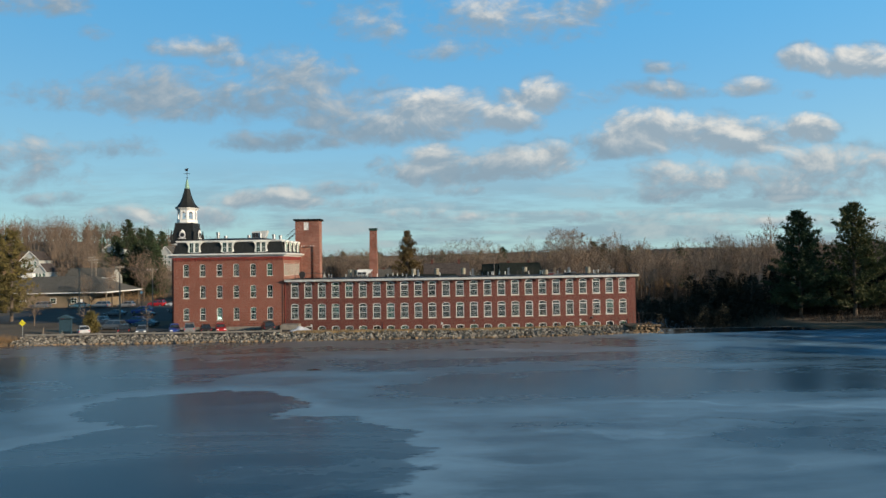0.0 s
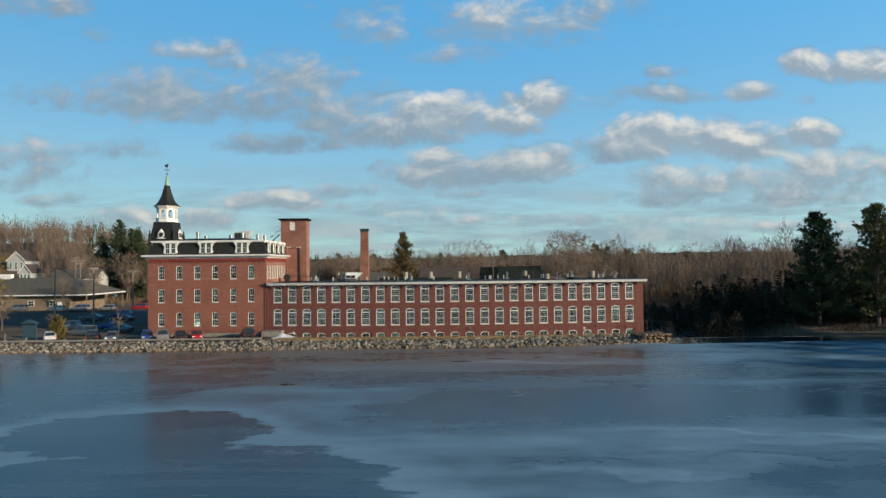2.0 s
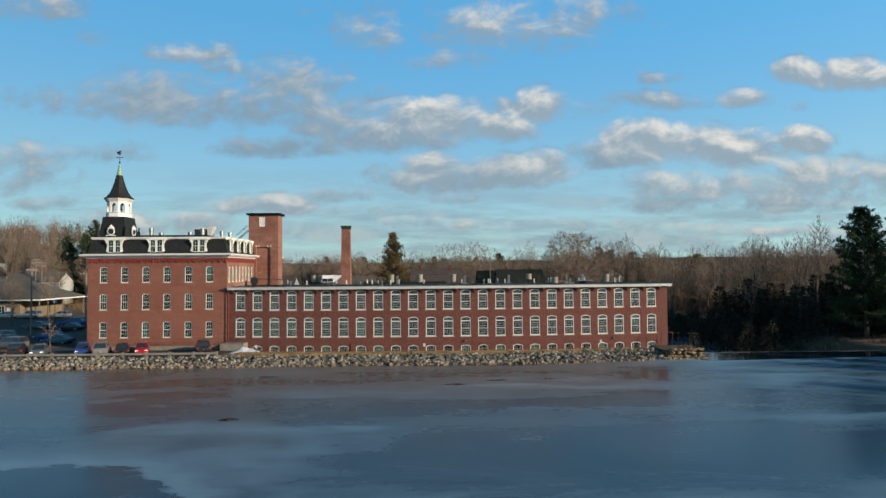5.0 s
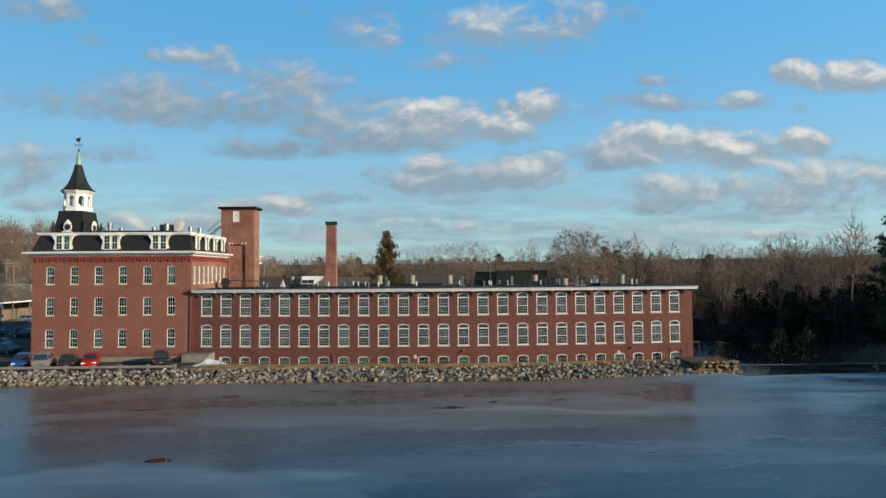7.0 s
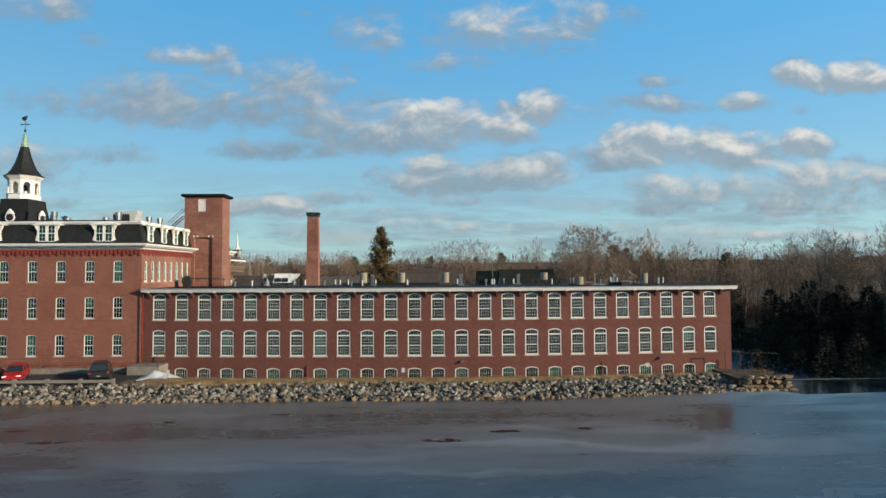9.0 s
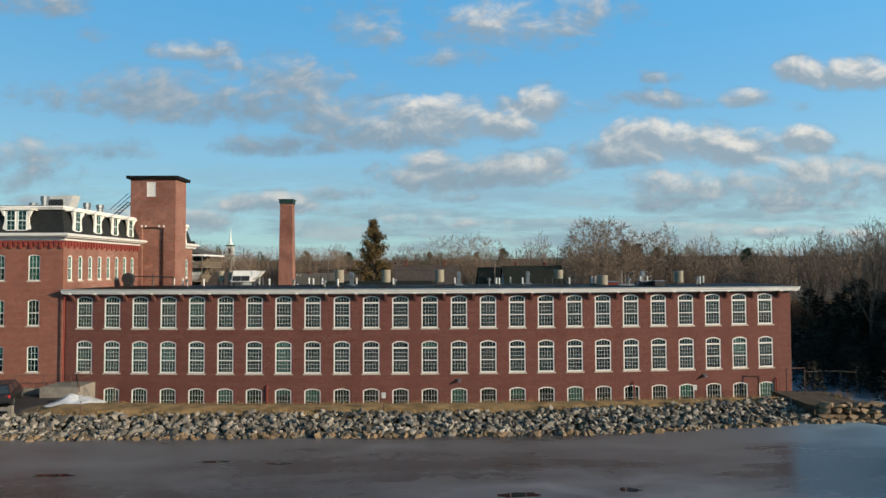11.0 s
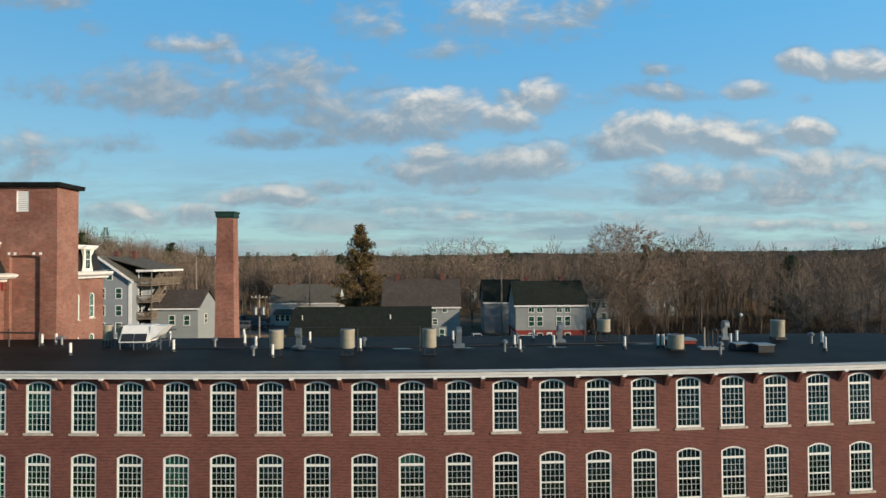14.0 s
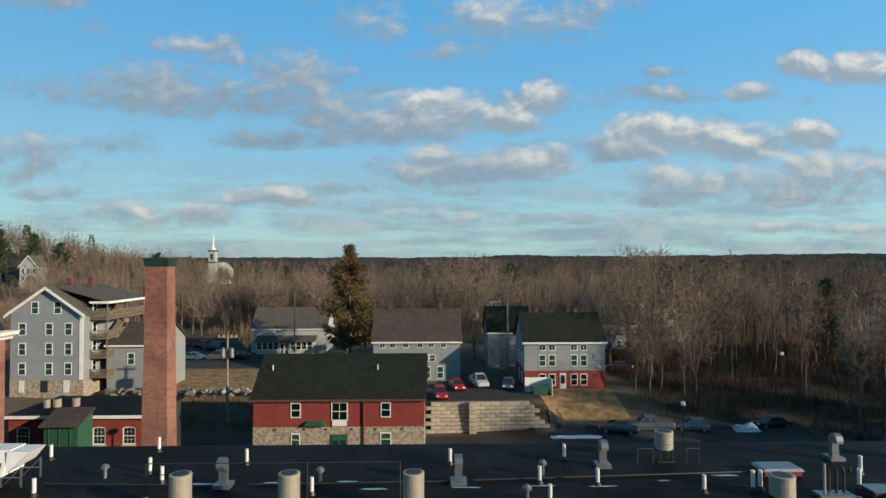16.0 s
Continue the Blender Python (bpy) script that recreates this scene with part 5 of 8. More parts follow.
def far_pines():
    g = np.random.default_rng(9)
    r = random.Random(77)
    sh = Shoots()
    for _ in range(520):
        z = r.uniform(3, 15.5)
        a, rad = r.uniform(0, 6.28), (16.5 - z) * 0.26 * r.uniform(0.3, 1)
        p = Vector((math.cos(a) * rad, math.sin(a) * rad, z))
        sh.blade(p, p + Vector((math.cos(a), math.sin(a), r.uniform(-0.2, 0.5))) * r.uniform(0.6, 1.3), 0.13, r)
    v0 = np.array(sh.v)
    V, F, base = [], [], 0
    for n in range(130):
        d = 190 + 420 * g.random() ** 1.2
        a = g.uniform(-0.9, 0.78)
        x, y = 25 + d * math.sin(a), d * math.cos(a)
        if y < 150 and x < 180 or abs((x - 32) / (y + 19) + 0.371) < 0.03:
            continue
        V.append(v0 * g.uniform(0.6, 1.05) + np.array([x, y, float(height(x, y))]))
        F += [tuple(i + base for i in q) for q in sh.f]
        base += len(v0)
    me = bpy.data.meshes.new("far_pines")
    me.from_pydata(np.concatenate(V).tolist(), [], F)
    me.materials.append(NEEDLE)
    tagged(new("far_pines", me), "scattered dark pines on the skyline", "woods", kind="stuff")


def thicket(name, spots, label, mat=BRUSH, count=60, tall=1.6, w=0.02, spread_=1.0):
    r = random.Random(len(spots))
    sh = Shoots()
    for x, y, s in spots:
        z = float(height(x, y))
        for _ in range(count):
            p = Vector((x + r.gauss(0, 0.6 * spread_), y + r.gauss(0, 0.6 * spread_), z - 0.05))
            d = Vector((r.uniform(-0.5, 0.5), r.uniform(-0.5, 0.5), 1)).normalized()
            sh.blade(p, p + d * tall * s * r.uniform(0.4, 1.0), w, r)
    tagged(new(name, sh.mesh(name, mat)), label, "undergrowth", kind="stuff")


def east_woods():
    """Dense pines on the pond's east bank, which shade the woods below the dam."""
    g = np.random.default_rng(19)
    r = random.Random(78)
    sh = Shoots()
    sh.limb(Vector((0, 0, -0.5)), Vector((0, 0, 17)), 0.3, 0.05, 4)
    for _ in range(420):
        z = r.uniform(0.8, 18)
        a, rad = r.uniform(0, 6.28), (19 - z) * 0.24 * r.uniform(0.2, 1)
        p = Vector((math.cos(a) * rad, math.sin(a) * rad, z))
        sh.blade(p, p + Vector((math.cos(a), math.sin(a), r.uniform(-0.2, 0.5))) * r.uniform(0.8, 1.6), 0.3, r)
    v0 = np.array(sh.v)
    V, F, base, n = [], [], 0, 0
    while n < 330:
        x, y = g.uniform(124, 250), g.uniform(-70, 60)
        if x < 128 + 0.25 * y + max(0.0, y) * 0.9 or abs((x - 104.5) * 0.39 + (y - 5) * 0.92) < 7 and x < 175:
            continue
        V.append(v0 * g.uniform(0.8, 1.25) * (1.12 if y > 0 else 1.0) + np.array([x, y, float(height(x, y))]))
        F += [tuple(i + base for i in q) for q in sh.f]
        base += len(v0)
        n += 1
    me = bpy.data.meshes.new("east_woods")
    me.from_pydata(np.concatenate(V).tolist(), [], F)
    me.materials.append(NEEDLE)
    tagged(new("east_woods", me), "dense dark pine woods on the pond's east bank", "woods", kind="stuff")


def far_canopy():
    """The unbroken tops of the woods beyond, out to the hills on the skyline."""
    ds, an = 380 * 1.022 ** np.arange(96), np.linspace(-1.1, 1.0, 520)
    D, A = np.meshgrid(ds, an, indexing="ij")
    X, Y = 25 + D * np.sin(A), D * np.cos(A)
    g = np.random.default_rng(31)
    lumps = g.random(D.shape) * 2.6 + 1.6 * np.sin(X * 0.021 + 1.3 * np.sin(Y * 0.013)) + 1.2 * np.sin(X * 0.057 + Y * 0.034)
    hill = 8 * np.exp(-((X - 1500) / 520) ** 2 - ((Y - 2100) / 700) ** 2) + 10 * np.exp(-((X - 420) / 160) ** 2 - ((Y - 2600) / 500) ** 2)
    Z = height(X, Y) + 4.6 + lumps * (0.6 + D / 1800) + hill - 12 * ramp(430 - D, 0, 50)
    n = len(an)
    me = bpy.data.meshes.new("far_canopy")
    me.from_pydata(np.stack([X.ravel(), Y.ravel(), Z.ravel()], 1).tolist(), [], [(i * n + j, i * n + j + 1, (i + 1) * n + j + 1, (i + 1) * n + j) for i in range(len(ds) - 1) for j in range(n - 1)])
    me.materials.append(CANOPY)
    me.shade_smooth()
    tagged(new("far_canopy", me), "brown and blue-green woods rolling to far hills", "woods", kind="stuff")


far_woods()
far_canopy()
far_pines()
east_woods()


def hemlocks():
    """Low near-black evergreens added to deepen the shade in the hollow below the dam, under the taller woods."""
    g = np.random.default_rng(29)
    r = random.Random(79)
    kinds = []
    for k in range(4):
        sh = Shoots()
        sh.limb(Vector((0, 0, -0.5)), Vector((0, 0, 7.6)), 0.15, 0.03, 4)
        for _ in range(520):
            z = r.uniform(0.0, 8.0)
            a, rad = r.uniform(0, 6.28), (8.6 - z) * 0.36 * math.sqrt(r.uniform(0.05, 1))
            p = Vector((math.cos(a) * rad, math.sin(a) * rad, z))
            d = Vector((math.cos(a) + r.uniform(-0.6, 0.6), math.sin(a) + r.uniform(-0.6, 0.6), r.uniform(-0.3, 0.6)))
            sh.blade(p, p + d.normalized() * r.uniform(0.4, 1.0), 0.13, r)
        kinds.append((np.array(sh.v), sh.f))
    V, F, base, n = [], [], 0, 0
    while n < 150:
        x, y = g.uniform(66.5, 135), g.uniform(8, 42)
        if x < 80 and y < 9 or x < 79 and 42 < y < 59 or x > 86 + y * 0.9 + 20 or x < 70 and y > 40:
            continue
        if x < 76 and y < 40 and g.random() < 0.35:
            continue
        v, f = kinds[g.integers(4)]
        s = g.uniform(0.55, 1.0) * min(1.2, 0.72 + 0.028 * max(0.0, x - 72))
        t = g.uniform(0, 6.28)
        rot = np.array([[math.cos(t), -math.sin(t), 0], [math.sin(t), math.cos(t), 0], [0, 0, 1]])
        V.append(v @ rot.T * s + np.array([x, y, float(height(x, y)) - 0.2]))
        F += [tuple(i + base for i in q) for q in f]
        base += len(v)
        n += 1
    me = bpy.data.meshes.new("hemlock_shade_fill")
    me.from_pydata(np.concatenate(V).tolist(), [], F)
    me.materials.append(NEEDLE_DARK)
    tagged(new("hemlock_shade_fill", me), "near-black evergreen thicket added for the shade below the dam", "woods", kind="stuff")


hemlocks()
r2 = random.Random(12)
spots = []
while len(spots) < 520:
    x, y = r2.uniform(60, 150), r2.uniform(-4, 100)
    if (63 < x < 80 and y < 34) or (x < 79 and 40 < y < 60) or (x < 66 and y < 60) or (x > 86 and y < -3.2):
        continue
    spots.append((x, y, r2.uniform(0.6, 1.5)))
thicket("undergrowth", spots, "tangled brown undergrowth beneath the trees", THICKET, 45, 1.9, 0.035, 1.6)
spots = []
while len(spots) < 620:
    x, y = r2.uniform(57, 112), r2.uniform(56, 104)
    if x < 62:
        continue
    spots.append((x, y, r2.uniform(0.5, 1.4)))
thicket("shaded_brush", spots, "dense brown brush and saplings, coloured dark for shade", THICKET, 60, 2.0, 0.03, 1.8)
thicket("reeds", [(r2.uniform(-52, -40.5), r2.uniform(-16, -7), r2.uniform(0.6, 1.1)) for _ in range(130)], "brown reeds on the pond's west bank", BRUSH, 50, 1.3, 0.015)
thicket("dead_grass_blades", [(x, r2.uniform(float(bank_top(x)) - 0.3, float(facade(x)) - 1.2), r2.uniform(0.5, 1)) for x in (r2.uniform(2.5, 60) for _ in range(900))], "dead straw-coloured grass blades", STRAW, 45, 0.17, 0.022, 0.9)
thicket("slope_weeds", [(r2.uniform(60, 64), r2.uniform(-8, -4), r2.uniform(0.5, 1)) for _ in range(25)], "dry weeds on the stone pier", BRUSH, 40, 1.0, 0.012, 0.6)
thicket("yard_weeds", [(r2.uniform(-12, 12), r2.uniform(54, 62), r2.uniform(0.5, 1)) for _ in range(170)], "dry weeds along the stone terrace", BRUSH, 40, 1.2, 0.02, 0.8)
spots = []
while len(spots) < 700:
    x, y = r2.uniform(-170, 130), r2.uniform(82, 175)
    if not clear(x, y):
        spots.append((x, y, r2.uniform(0.6, 1.5)))
thicket("wood_floor_brush", spots, "brown saplings and brush under the bare trees", BRUSH, 45, 3.4, 0.04, 2.6)


# ---- stone banks ----
def boulder(seed):
    rng_ = random.Random(seed)
    bm = bmesh.new()
    for _ in range(13):
        d = Vector((rng_.gauss(0, 1), rng_.gauss(0, 1), rng_.gauss(0, 1))).normalized() * rng_.uniform(0.8, 1.15)
        bm.verts.new((d.x * 1.2, d.y * 0.95, d.z * 0.8))
    bmesh.ops.convex_hull(bm, input=bm.verts[:])
    bmesh.ops.delete(bm, geom=[v for v in bm.verts if not v.link_faces], context="VERTS")
    return bm


ROCKS = [mesh("stone", boulder(300 + i), STONE) for i in range(9)]
ROCKS_WET = [mesh("stone", boulder(300 + i), STONE_WET) for i in range(9)]


def riprap():
    r = random.Random(21)
    bank = thing("riprap_bank", pose(0, 0, 0), "bank of tumbled grey boulders along the pond", "rock bank")
    V, F, base, single = [], [], 0, 0
    arr = [(np.array([v.co[:] for v in me.vertices]), [tuple(p.vertices) for p in me.polygons]) for me in ROCKS]
    for i in range(5600):
        x = r.uniform(-41, 59.5)
        f = r.random() ** 0.9
        s = (0.12 + 0.2 * r.random() ** 1.5) * (1.1 if f > 0.5 else 1.0)
        top, foot = float(bank_top(x)), float(bank_foot(x))
        y, z = top - 0.1 + (foot - top - 0.1) * f + r.uniform(-0.15, 0.15), 1.46 - 0.95 * f + r.uniform(-0.08, 0.14)
        k = r.randrange(9)
        m = pose(x, y, z, r.uniform(-50, 50), r.uniform(-50, 50), r.uniform(0, 360)) @ Matrix.Diagonal((s, s, s * r.uniform(0.8, 1.1), 1))
        if 18 < x < 46 and single < 300 and r.random() < 0.5:
            wet = f > 0.82
            o = part("stone", (ROCKS_WET if wet else ROCKS)[k], STONE, bank)
            o.matrix_basis = m
            single += 1
        else:
            v, fc = arr[k]
            M = np.array(m)
            V.append(v @ M[:3, :3].T + M[:3, 3])
            F += [tuple(a + base for a in q) for q in fc]
            base += len(v)
    me = bpy.data.meshes.new("riprap_fill")
    me.from_pydata(np.concatenate(V).tolist(), [], F)
    me.materials.append(STONE_ISLE)
    tagged(part("riprap_fill", me, STONE_ISLE, bank), kind="stuff")
    # stained stones at the foot
    V, F, base = [], [], 0
    for i in range(420):
        x = r.uniform(-41, 60)
        s = r.uniform(0.18, 0.36)
        k = r.randrange(9)
        m = pose(x, float(bank_foot(x)) - 0.1 + r.uniform(-0.35, 0.3), 0.62 + r.uniform(-0.1, 0.1), r.uniform(-40, 40), r.uniform(-40, 40), r.uniform(0, 360)) @ Matrix.Scale(s, 4)
        v, fc = arr[k]
        M = np.array(m)
        V.append(v @ M[:3, :3].T + M[:3, 3])
        F += [tuple(a + base for a in q) for q in fc]
        base += len(v)
    me = bpy.data.meshes.new("riprap_toe")
    me.from_pydata(np.concatenate(V).tolist(), [], F)
    me.materials.append(STONE_WET)
    tagged(part("riprap_toe", me, STONE_WET, bank, "brown water-stained stones"), kind="stuff")


def isle_stone():
    """Boulder stone whose tone changes from stone to stone."""
    mat = bpy.data.materials.new("mixed_boulders")
    mat.use_nodes = True
    N = Nodes(mat.node_tree)
    p = N.n("ShaderNodeTexCoord").outputs["Object"]
    isl = N.n("ShaderNodeNewGeometry").outputs["Random Per Island"]
    tone = N.mix(N.m("POWER", isl, 1.7), (0.022, 0.021, 0.018), (0.34, 0.305, 0.25))
    col = N.mix(N.m("MULTIPLY", N.smooth(N.noise(p, 1.6, 5.0), 0.35, 0.7), 0.4), tone, (0.17, 0.145, 0.11))
    g = N.noise(p, 14.0, 5.0, 0.65)
    bs = N.n("ShaderNodeBsdfPrincipled", Base_Color=col, Roughness=0.85)
    N.put(bs.inputs["Normal"], N.n("ShaderNodeBump", Strength=0.5, Distance=0.03, Height=g).outputs[0])
    N.t.links.new(bs.outputs[0], N.n("ShaderNodeOutputMaterial").inputs["Surface"])
    return mat


STONE_ISLE = isle_stone()
riprap()
# old masonry pier where the bank meets the dam
pier = thing("stone_pier", pose(0, 0, 0), "old mortared stone pier at the end of the dam", "pier")
r = random.Random(8)
for j in range(4):
    x = 58.6
    while x < 62.6:
        w = r.uniform(0.6, 1.15)
        b = part("stone", ROCKS_WET[r.randrange(9)], STONE_WET, pier)
        b.matrix_basis = pose(x + w / 2, -7.4 + r.uniform(-0.1, 0.1), 0.5 + 0.42 * j, r.uniform(-8, 8), r.uniform(-8, 8), r.uniform(-10, 10)) @ Matrix.Diagonal((w * 0.56, 0.5, 0.34, 1))
        x += w * 0.9
bm = bmesh.new()
hexa(bm, [(58.2, -7.6, -0.8), (62.9, -7.4, -0.8), (62.9, -2.0, -0.8), (58.2, -2.0, -0.8)], [(58.3, -7.3, 1.62), (62.75, -7.1, 1.55), (62.75, -2.0, 1.55), (58.3, -2.0, 1.62)])
part("core", bm, WEEDY, pier, "weedy earth fill")


# ---- fences and rails by the pond ----
def posts_and_rail(name, pts, label, category, post_h, post_r, rails, mat, rail_r, square=False, pick=0):
    t = thing(name, pose(0, 0, 0), label, category)
    for p in pts:
        bm = bmesh.new()
        if square:
            box(bm, p[0] - post_r, p[0] + post_r, p[1] - post_r, p[1] + post_r, p[2] - 0.3, p[2] + post_h)
        else:
            tube(bm, (p[0], p[1], p[2] - 0.2), (p[0], p[1], p[2] + post_h), post_r, n=6)
        part("post", bm, mat, t)
    for h in rails:
        for a, b in zip(pts, pts[1:]):
            bm = bmesh.new()
            if square:
                tw = 0.06
                hexa(bm, [(a[0], a[1] - 0.14 - tw, a[2] + h - rail_r), (b[0], b[1] - 0.14 - tw, b[2] + h - rail_r), (b[0], b[1] - 0.14, b[2] + h - rail_r), (a[0], a[1] - 0.14, a[2] + h - rail_r)],
                     [(a[0], a[1] - 0.14 - tw, a[2] + h + rail_r), (b[0], b[1] - 0.14 - tw, b[2] + h + rail_r), (b[0], b[1] - 0.14, b[2] + h + rail_r), (a[0], a[1] - 0.14, a[2] + h + rail_r)])
            else:
                tube(bm, (a[0], a[1], a[2] + h), (b[0], b[1], b[2] + h), rail_r, n=5)
            part("rail", bm, mat, t)
    return t


posts_and_rail("guard_rail", [(-40.5 + 2.95 * i, -7.0, FRONT_Z + 0.15) for i in range(15)], "weathered timber guard rail on stout posts", "guard rail", 0.5, 0.13, (0.30,), CONCRETE, 0.13, True)
posts_and_rail("railing", [(-12.2 + 2.2 * i, -0.4, 2.0) for i in range(7)], "brown steel pipe railing above the areaway", "railing", 1.05, 0.03, (0.5, 1.03), RUSTY, 0.025)
posts_and_rail("railing", [(2.2, -1.5, 2.4), (2.2, 0.2, 2.4)], "brown steel pipe railing on the concrete landing", "railing", 1.05, 0.03, (0.5, 1.03), RUSTY, 0.025)
posts_and_rail("railing", [(2.4, -1.6, 2.1), (3.8, -1.6, 1.7), (5.2, -1.6, 1.35)], "sloping brown railing beside the grass", "railing", 0.95, 0.03, (0.93,), RUSTY, 0.025)
bm = bmesh.new()
box(bm, -0.7, 2.35, -1.65, 0.75, 0.0, 2.3)
solid("concrete_landing", bm, CONCRETE, "raised pale concrete landing against the wall", "landing")
bm = bmesh.new()
box(bm, -20.3, -1.42, -0.55, -0.25, 0.9, 2.0)
solid("areaway_kerb", bm, CONCRETE, "low concrete kerb wall along the mill house", "kerb")
posts_and_rail("wire_fence", [(60.0, -3.6, 1.8), (61.6, -3.4, 1.8), (63.2, -3.2, 1.75), (64.6, -3.0, 1.6)], "thin dark steel fence at the dam", "fence", 1.7, 0.02, (1.65,), BLACK, 0.012)
gate = thing("steel_frame_gate", pose(0, 0, 0), "rusty steel pipe frame beside the wall", "gate")
for p, q in (((60.4, -0.6, 0.8), (60.4, -0.6, 3.2)), ((62.0, -0.5, 0.8), (62.0, -0.5, 3.2)), ((60.4, -0.6, 3.2), (62.0, -0.5, 3.2))):
    bm = bmesh.new()
    tube(bm, p, q, 0.045, n=6)
    part("bar", bm, RUSTY, gate)


def cloth(name, x0, x1, y0, y1, z0, tall, mat, label, category, seed):
    n = 22
    me = bpy.data.meshes.new(name)
    v = []
    for j in range(n):
        for i in range(n):
            u, w = i / (n - 1), j / (n - 1)
            bulge = (math.sin(u * math.pi) * math.sin(w * math.pi)) ** 0.6
            v.append((x0 + (x1 - x0) * u, y0 + (y1 - y0) * w, z0 + tall * bulge * (0.65 + 0.6 * noise.noise((u * 3.1 + seed, w * 2.7, seed))) + 0.08 * noise.noise((u * 9, w * 9, seed))))
    me.from_pydata(v, [], [(j * n + i, j * n + i + 1, (j + 1) * n + i + 1, (j + 1) * n + i) for j in range(n - 1) for i in range(n - 1)])
    me.materials.append(mat)
    me.shade_smooth()
    return tagged(new(name, me), label, category)


cloth("tarpaulin", 1.3, 5.2, -5.0, -2.6, FRONT_Z - 0.1, 1.0, TARP, "crumpled silver tarpaulin over a heap", "tarpaulin", 3)
for x, lab in ((27.2, 0), (50.4, 1), (5.9, 2)):
    sg = thing("bank_sign", pose(x, float(bank_top(x)) - 0.1, float(height(x, bank_top(x) - 0.1))), "small white notice on a steel post", "sign", "notices on the bank")
    bm = bmesh.new()
    tube(bm, (0, 0, -0.2), (0, 0, 1.5), 0.03, n=6)
    part("post", bm, RUSTY, sg)
    bm = bmesh.new()
    box(bm, -0.15, 0.15, -0.05, -0.035, 1.1, 1.5)
    part("board", bm, CASING, sg)
for x, z in ((32.9, 2.3), (54.0, 2.35)):
    bm = bmesh.new()
    hexa(bm, [(x - 0.16, facade(x) - 0.02, z), (x + 0.16, facade(x) - 0.02, z), (x + 0.1, facade(x) - 0.42, z), (x - 0.1, facade(x) - 0.42, z)],
         [(x - 0.16, facade(x) - 0.02, z + 0.24), (x + 0.16, facade(x) - 0.02, z + 0.24), (x + 0.1, facade(x) - 0.34, z + 0.1), (x - 0.1, facade(x) - 0.34, z + 0.1)])
    part("wall_vent", bm, GALV, wing, "small metal wall vent")
for x in (17.0, 47.7, 60.6):
    bm = bmesh.new()
    tube(bm, (x, facade(x) - 0.12, 0.1), (x, facade(x) - 0.12, 2.0), 0.05, n=6)
    tube(bm, (x, facade(x) - 0.12, 2.0), (x, facade(x) + 0.02, 2.05), 0.05, n=6)
    part("drain_pipe", bm, BRICK_SMALL, wing, "red painted drain pipe")
bm = bmesh.new()
tube(bm, (-0.42, 0.88, 1.0), (-0.42, 0.88, 9.6), 0.06, n=8)
part("downspout", bm, BRICK_SMALL, wing, "dark red downspout in the corner")


# ---- roof plant ----
def roof_z(y):
    return ROOF + 0.012 + (0.038 * (y + 0.7) / 6.9 if y < 6.2 else 0.038 - 0.05 * (y - 6.2) / 6.8)


def on_roof(x, y, turn=0):
    return pose(x, y, roof_z(y), 0, 0, turn)


def rounded(bm, hw, hd, z0, z1, cut):
    pts = [(-hw + cut, -hd), (hw - cut, -hd), (hw, -hd + cut), (hw, hd - cut), (hw - cut, hd), (-hw + cut, hd), (-hw, hd - cut), (-hw, -hd + cut)]
    hexa(bm, [(x, y, z0) for x, y in pts], [(x, y, z1) for x, y in pts])


def condenser(x, y, w=0.8, h=1.1, leg=0.42, turn=0.0, label="beige ribbed air-conditioning condenser on a steel stand", m=None):
    t = thing("condenser", m or on_roof(x, y, turn), label, "condenser", "roof condensers")
    bm = bmesh.new()
    lathe(bm, 0, 0, [(w / 2 - 0.02, leg), (w / 2 - 0.02, leg + h)], 20)
    part("body", bm, UNIT, t)
    n = int(h / 0.075)
    bm = bmesh.new()
    for i in range(n):
        z = leg + 0.03 + i * (h - 0.06) / n
        lathe(bm, 0, 0, [(w / 2 + 0.01, z), (w / 2 + 0.025, z + 0.02), (w / 2 + 0.01, z + 0.045)], 20)
    tagged(part("louvres", bm, UNIT, t), kind="stuff")
    bm = bmesh.new()
    lathe(bm, 0, 0, [(w * 0.40, leg + h), (w * 0.40, leg + h + 0.03), (w * 0.36, leg + h + 0.035)], 14)
    part("fan_guard", bm, BLACK, t)
    bm = bmesh.new()
    lathe(bm, 0, 0, [(w / 2 + 0.03, leg + h - 0.06), (w / 2 + 0.03, leg + h), (w / 2 - 0.02, leg + h + 0.02)], 20)
    part("lid", bm, UNIT, t)
    for sx in (-1, 1):
        for sy in (-1, 1):
            bm = bmesh.new()
            box(bm, sx * w * 0.36 - 0.03, sx * w * 0.36 + 0.03, sy * w * 0.36 - 0.03, sy * w * 0.36 + 0.03, 0.0, leg)
            part("leg", bm, BLACK, t)
    bm = bmesh.new()
    box(bm, -w * 0.5, w * 0.5, -w * 0.42, -w * 0.3, -0.03, 0.05)
    part("skid", bm, BLACK, t)


def vent_pipe(x, y, h=0.75, rad=0.085):
    t = thing("vent_pipe", on_roof(x, y), "short white plastic vent pipe", "vent pipe", "roof vent pipes")
    bm = bmesh.new()
    tube(bm, (0, 0, 0.12), (0, 0, h), rad, n=10)
    part("pipe", bm, PVC, t)
    bm = bmesh.new()
    lathe(bm, 0, 0, [(rad + 0.09, -0.03), (rad + 0.06, 0.04), (rad + 0.015, 0.16)], 10)
    part("boot", bm, BLACK, t)


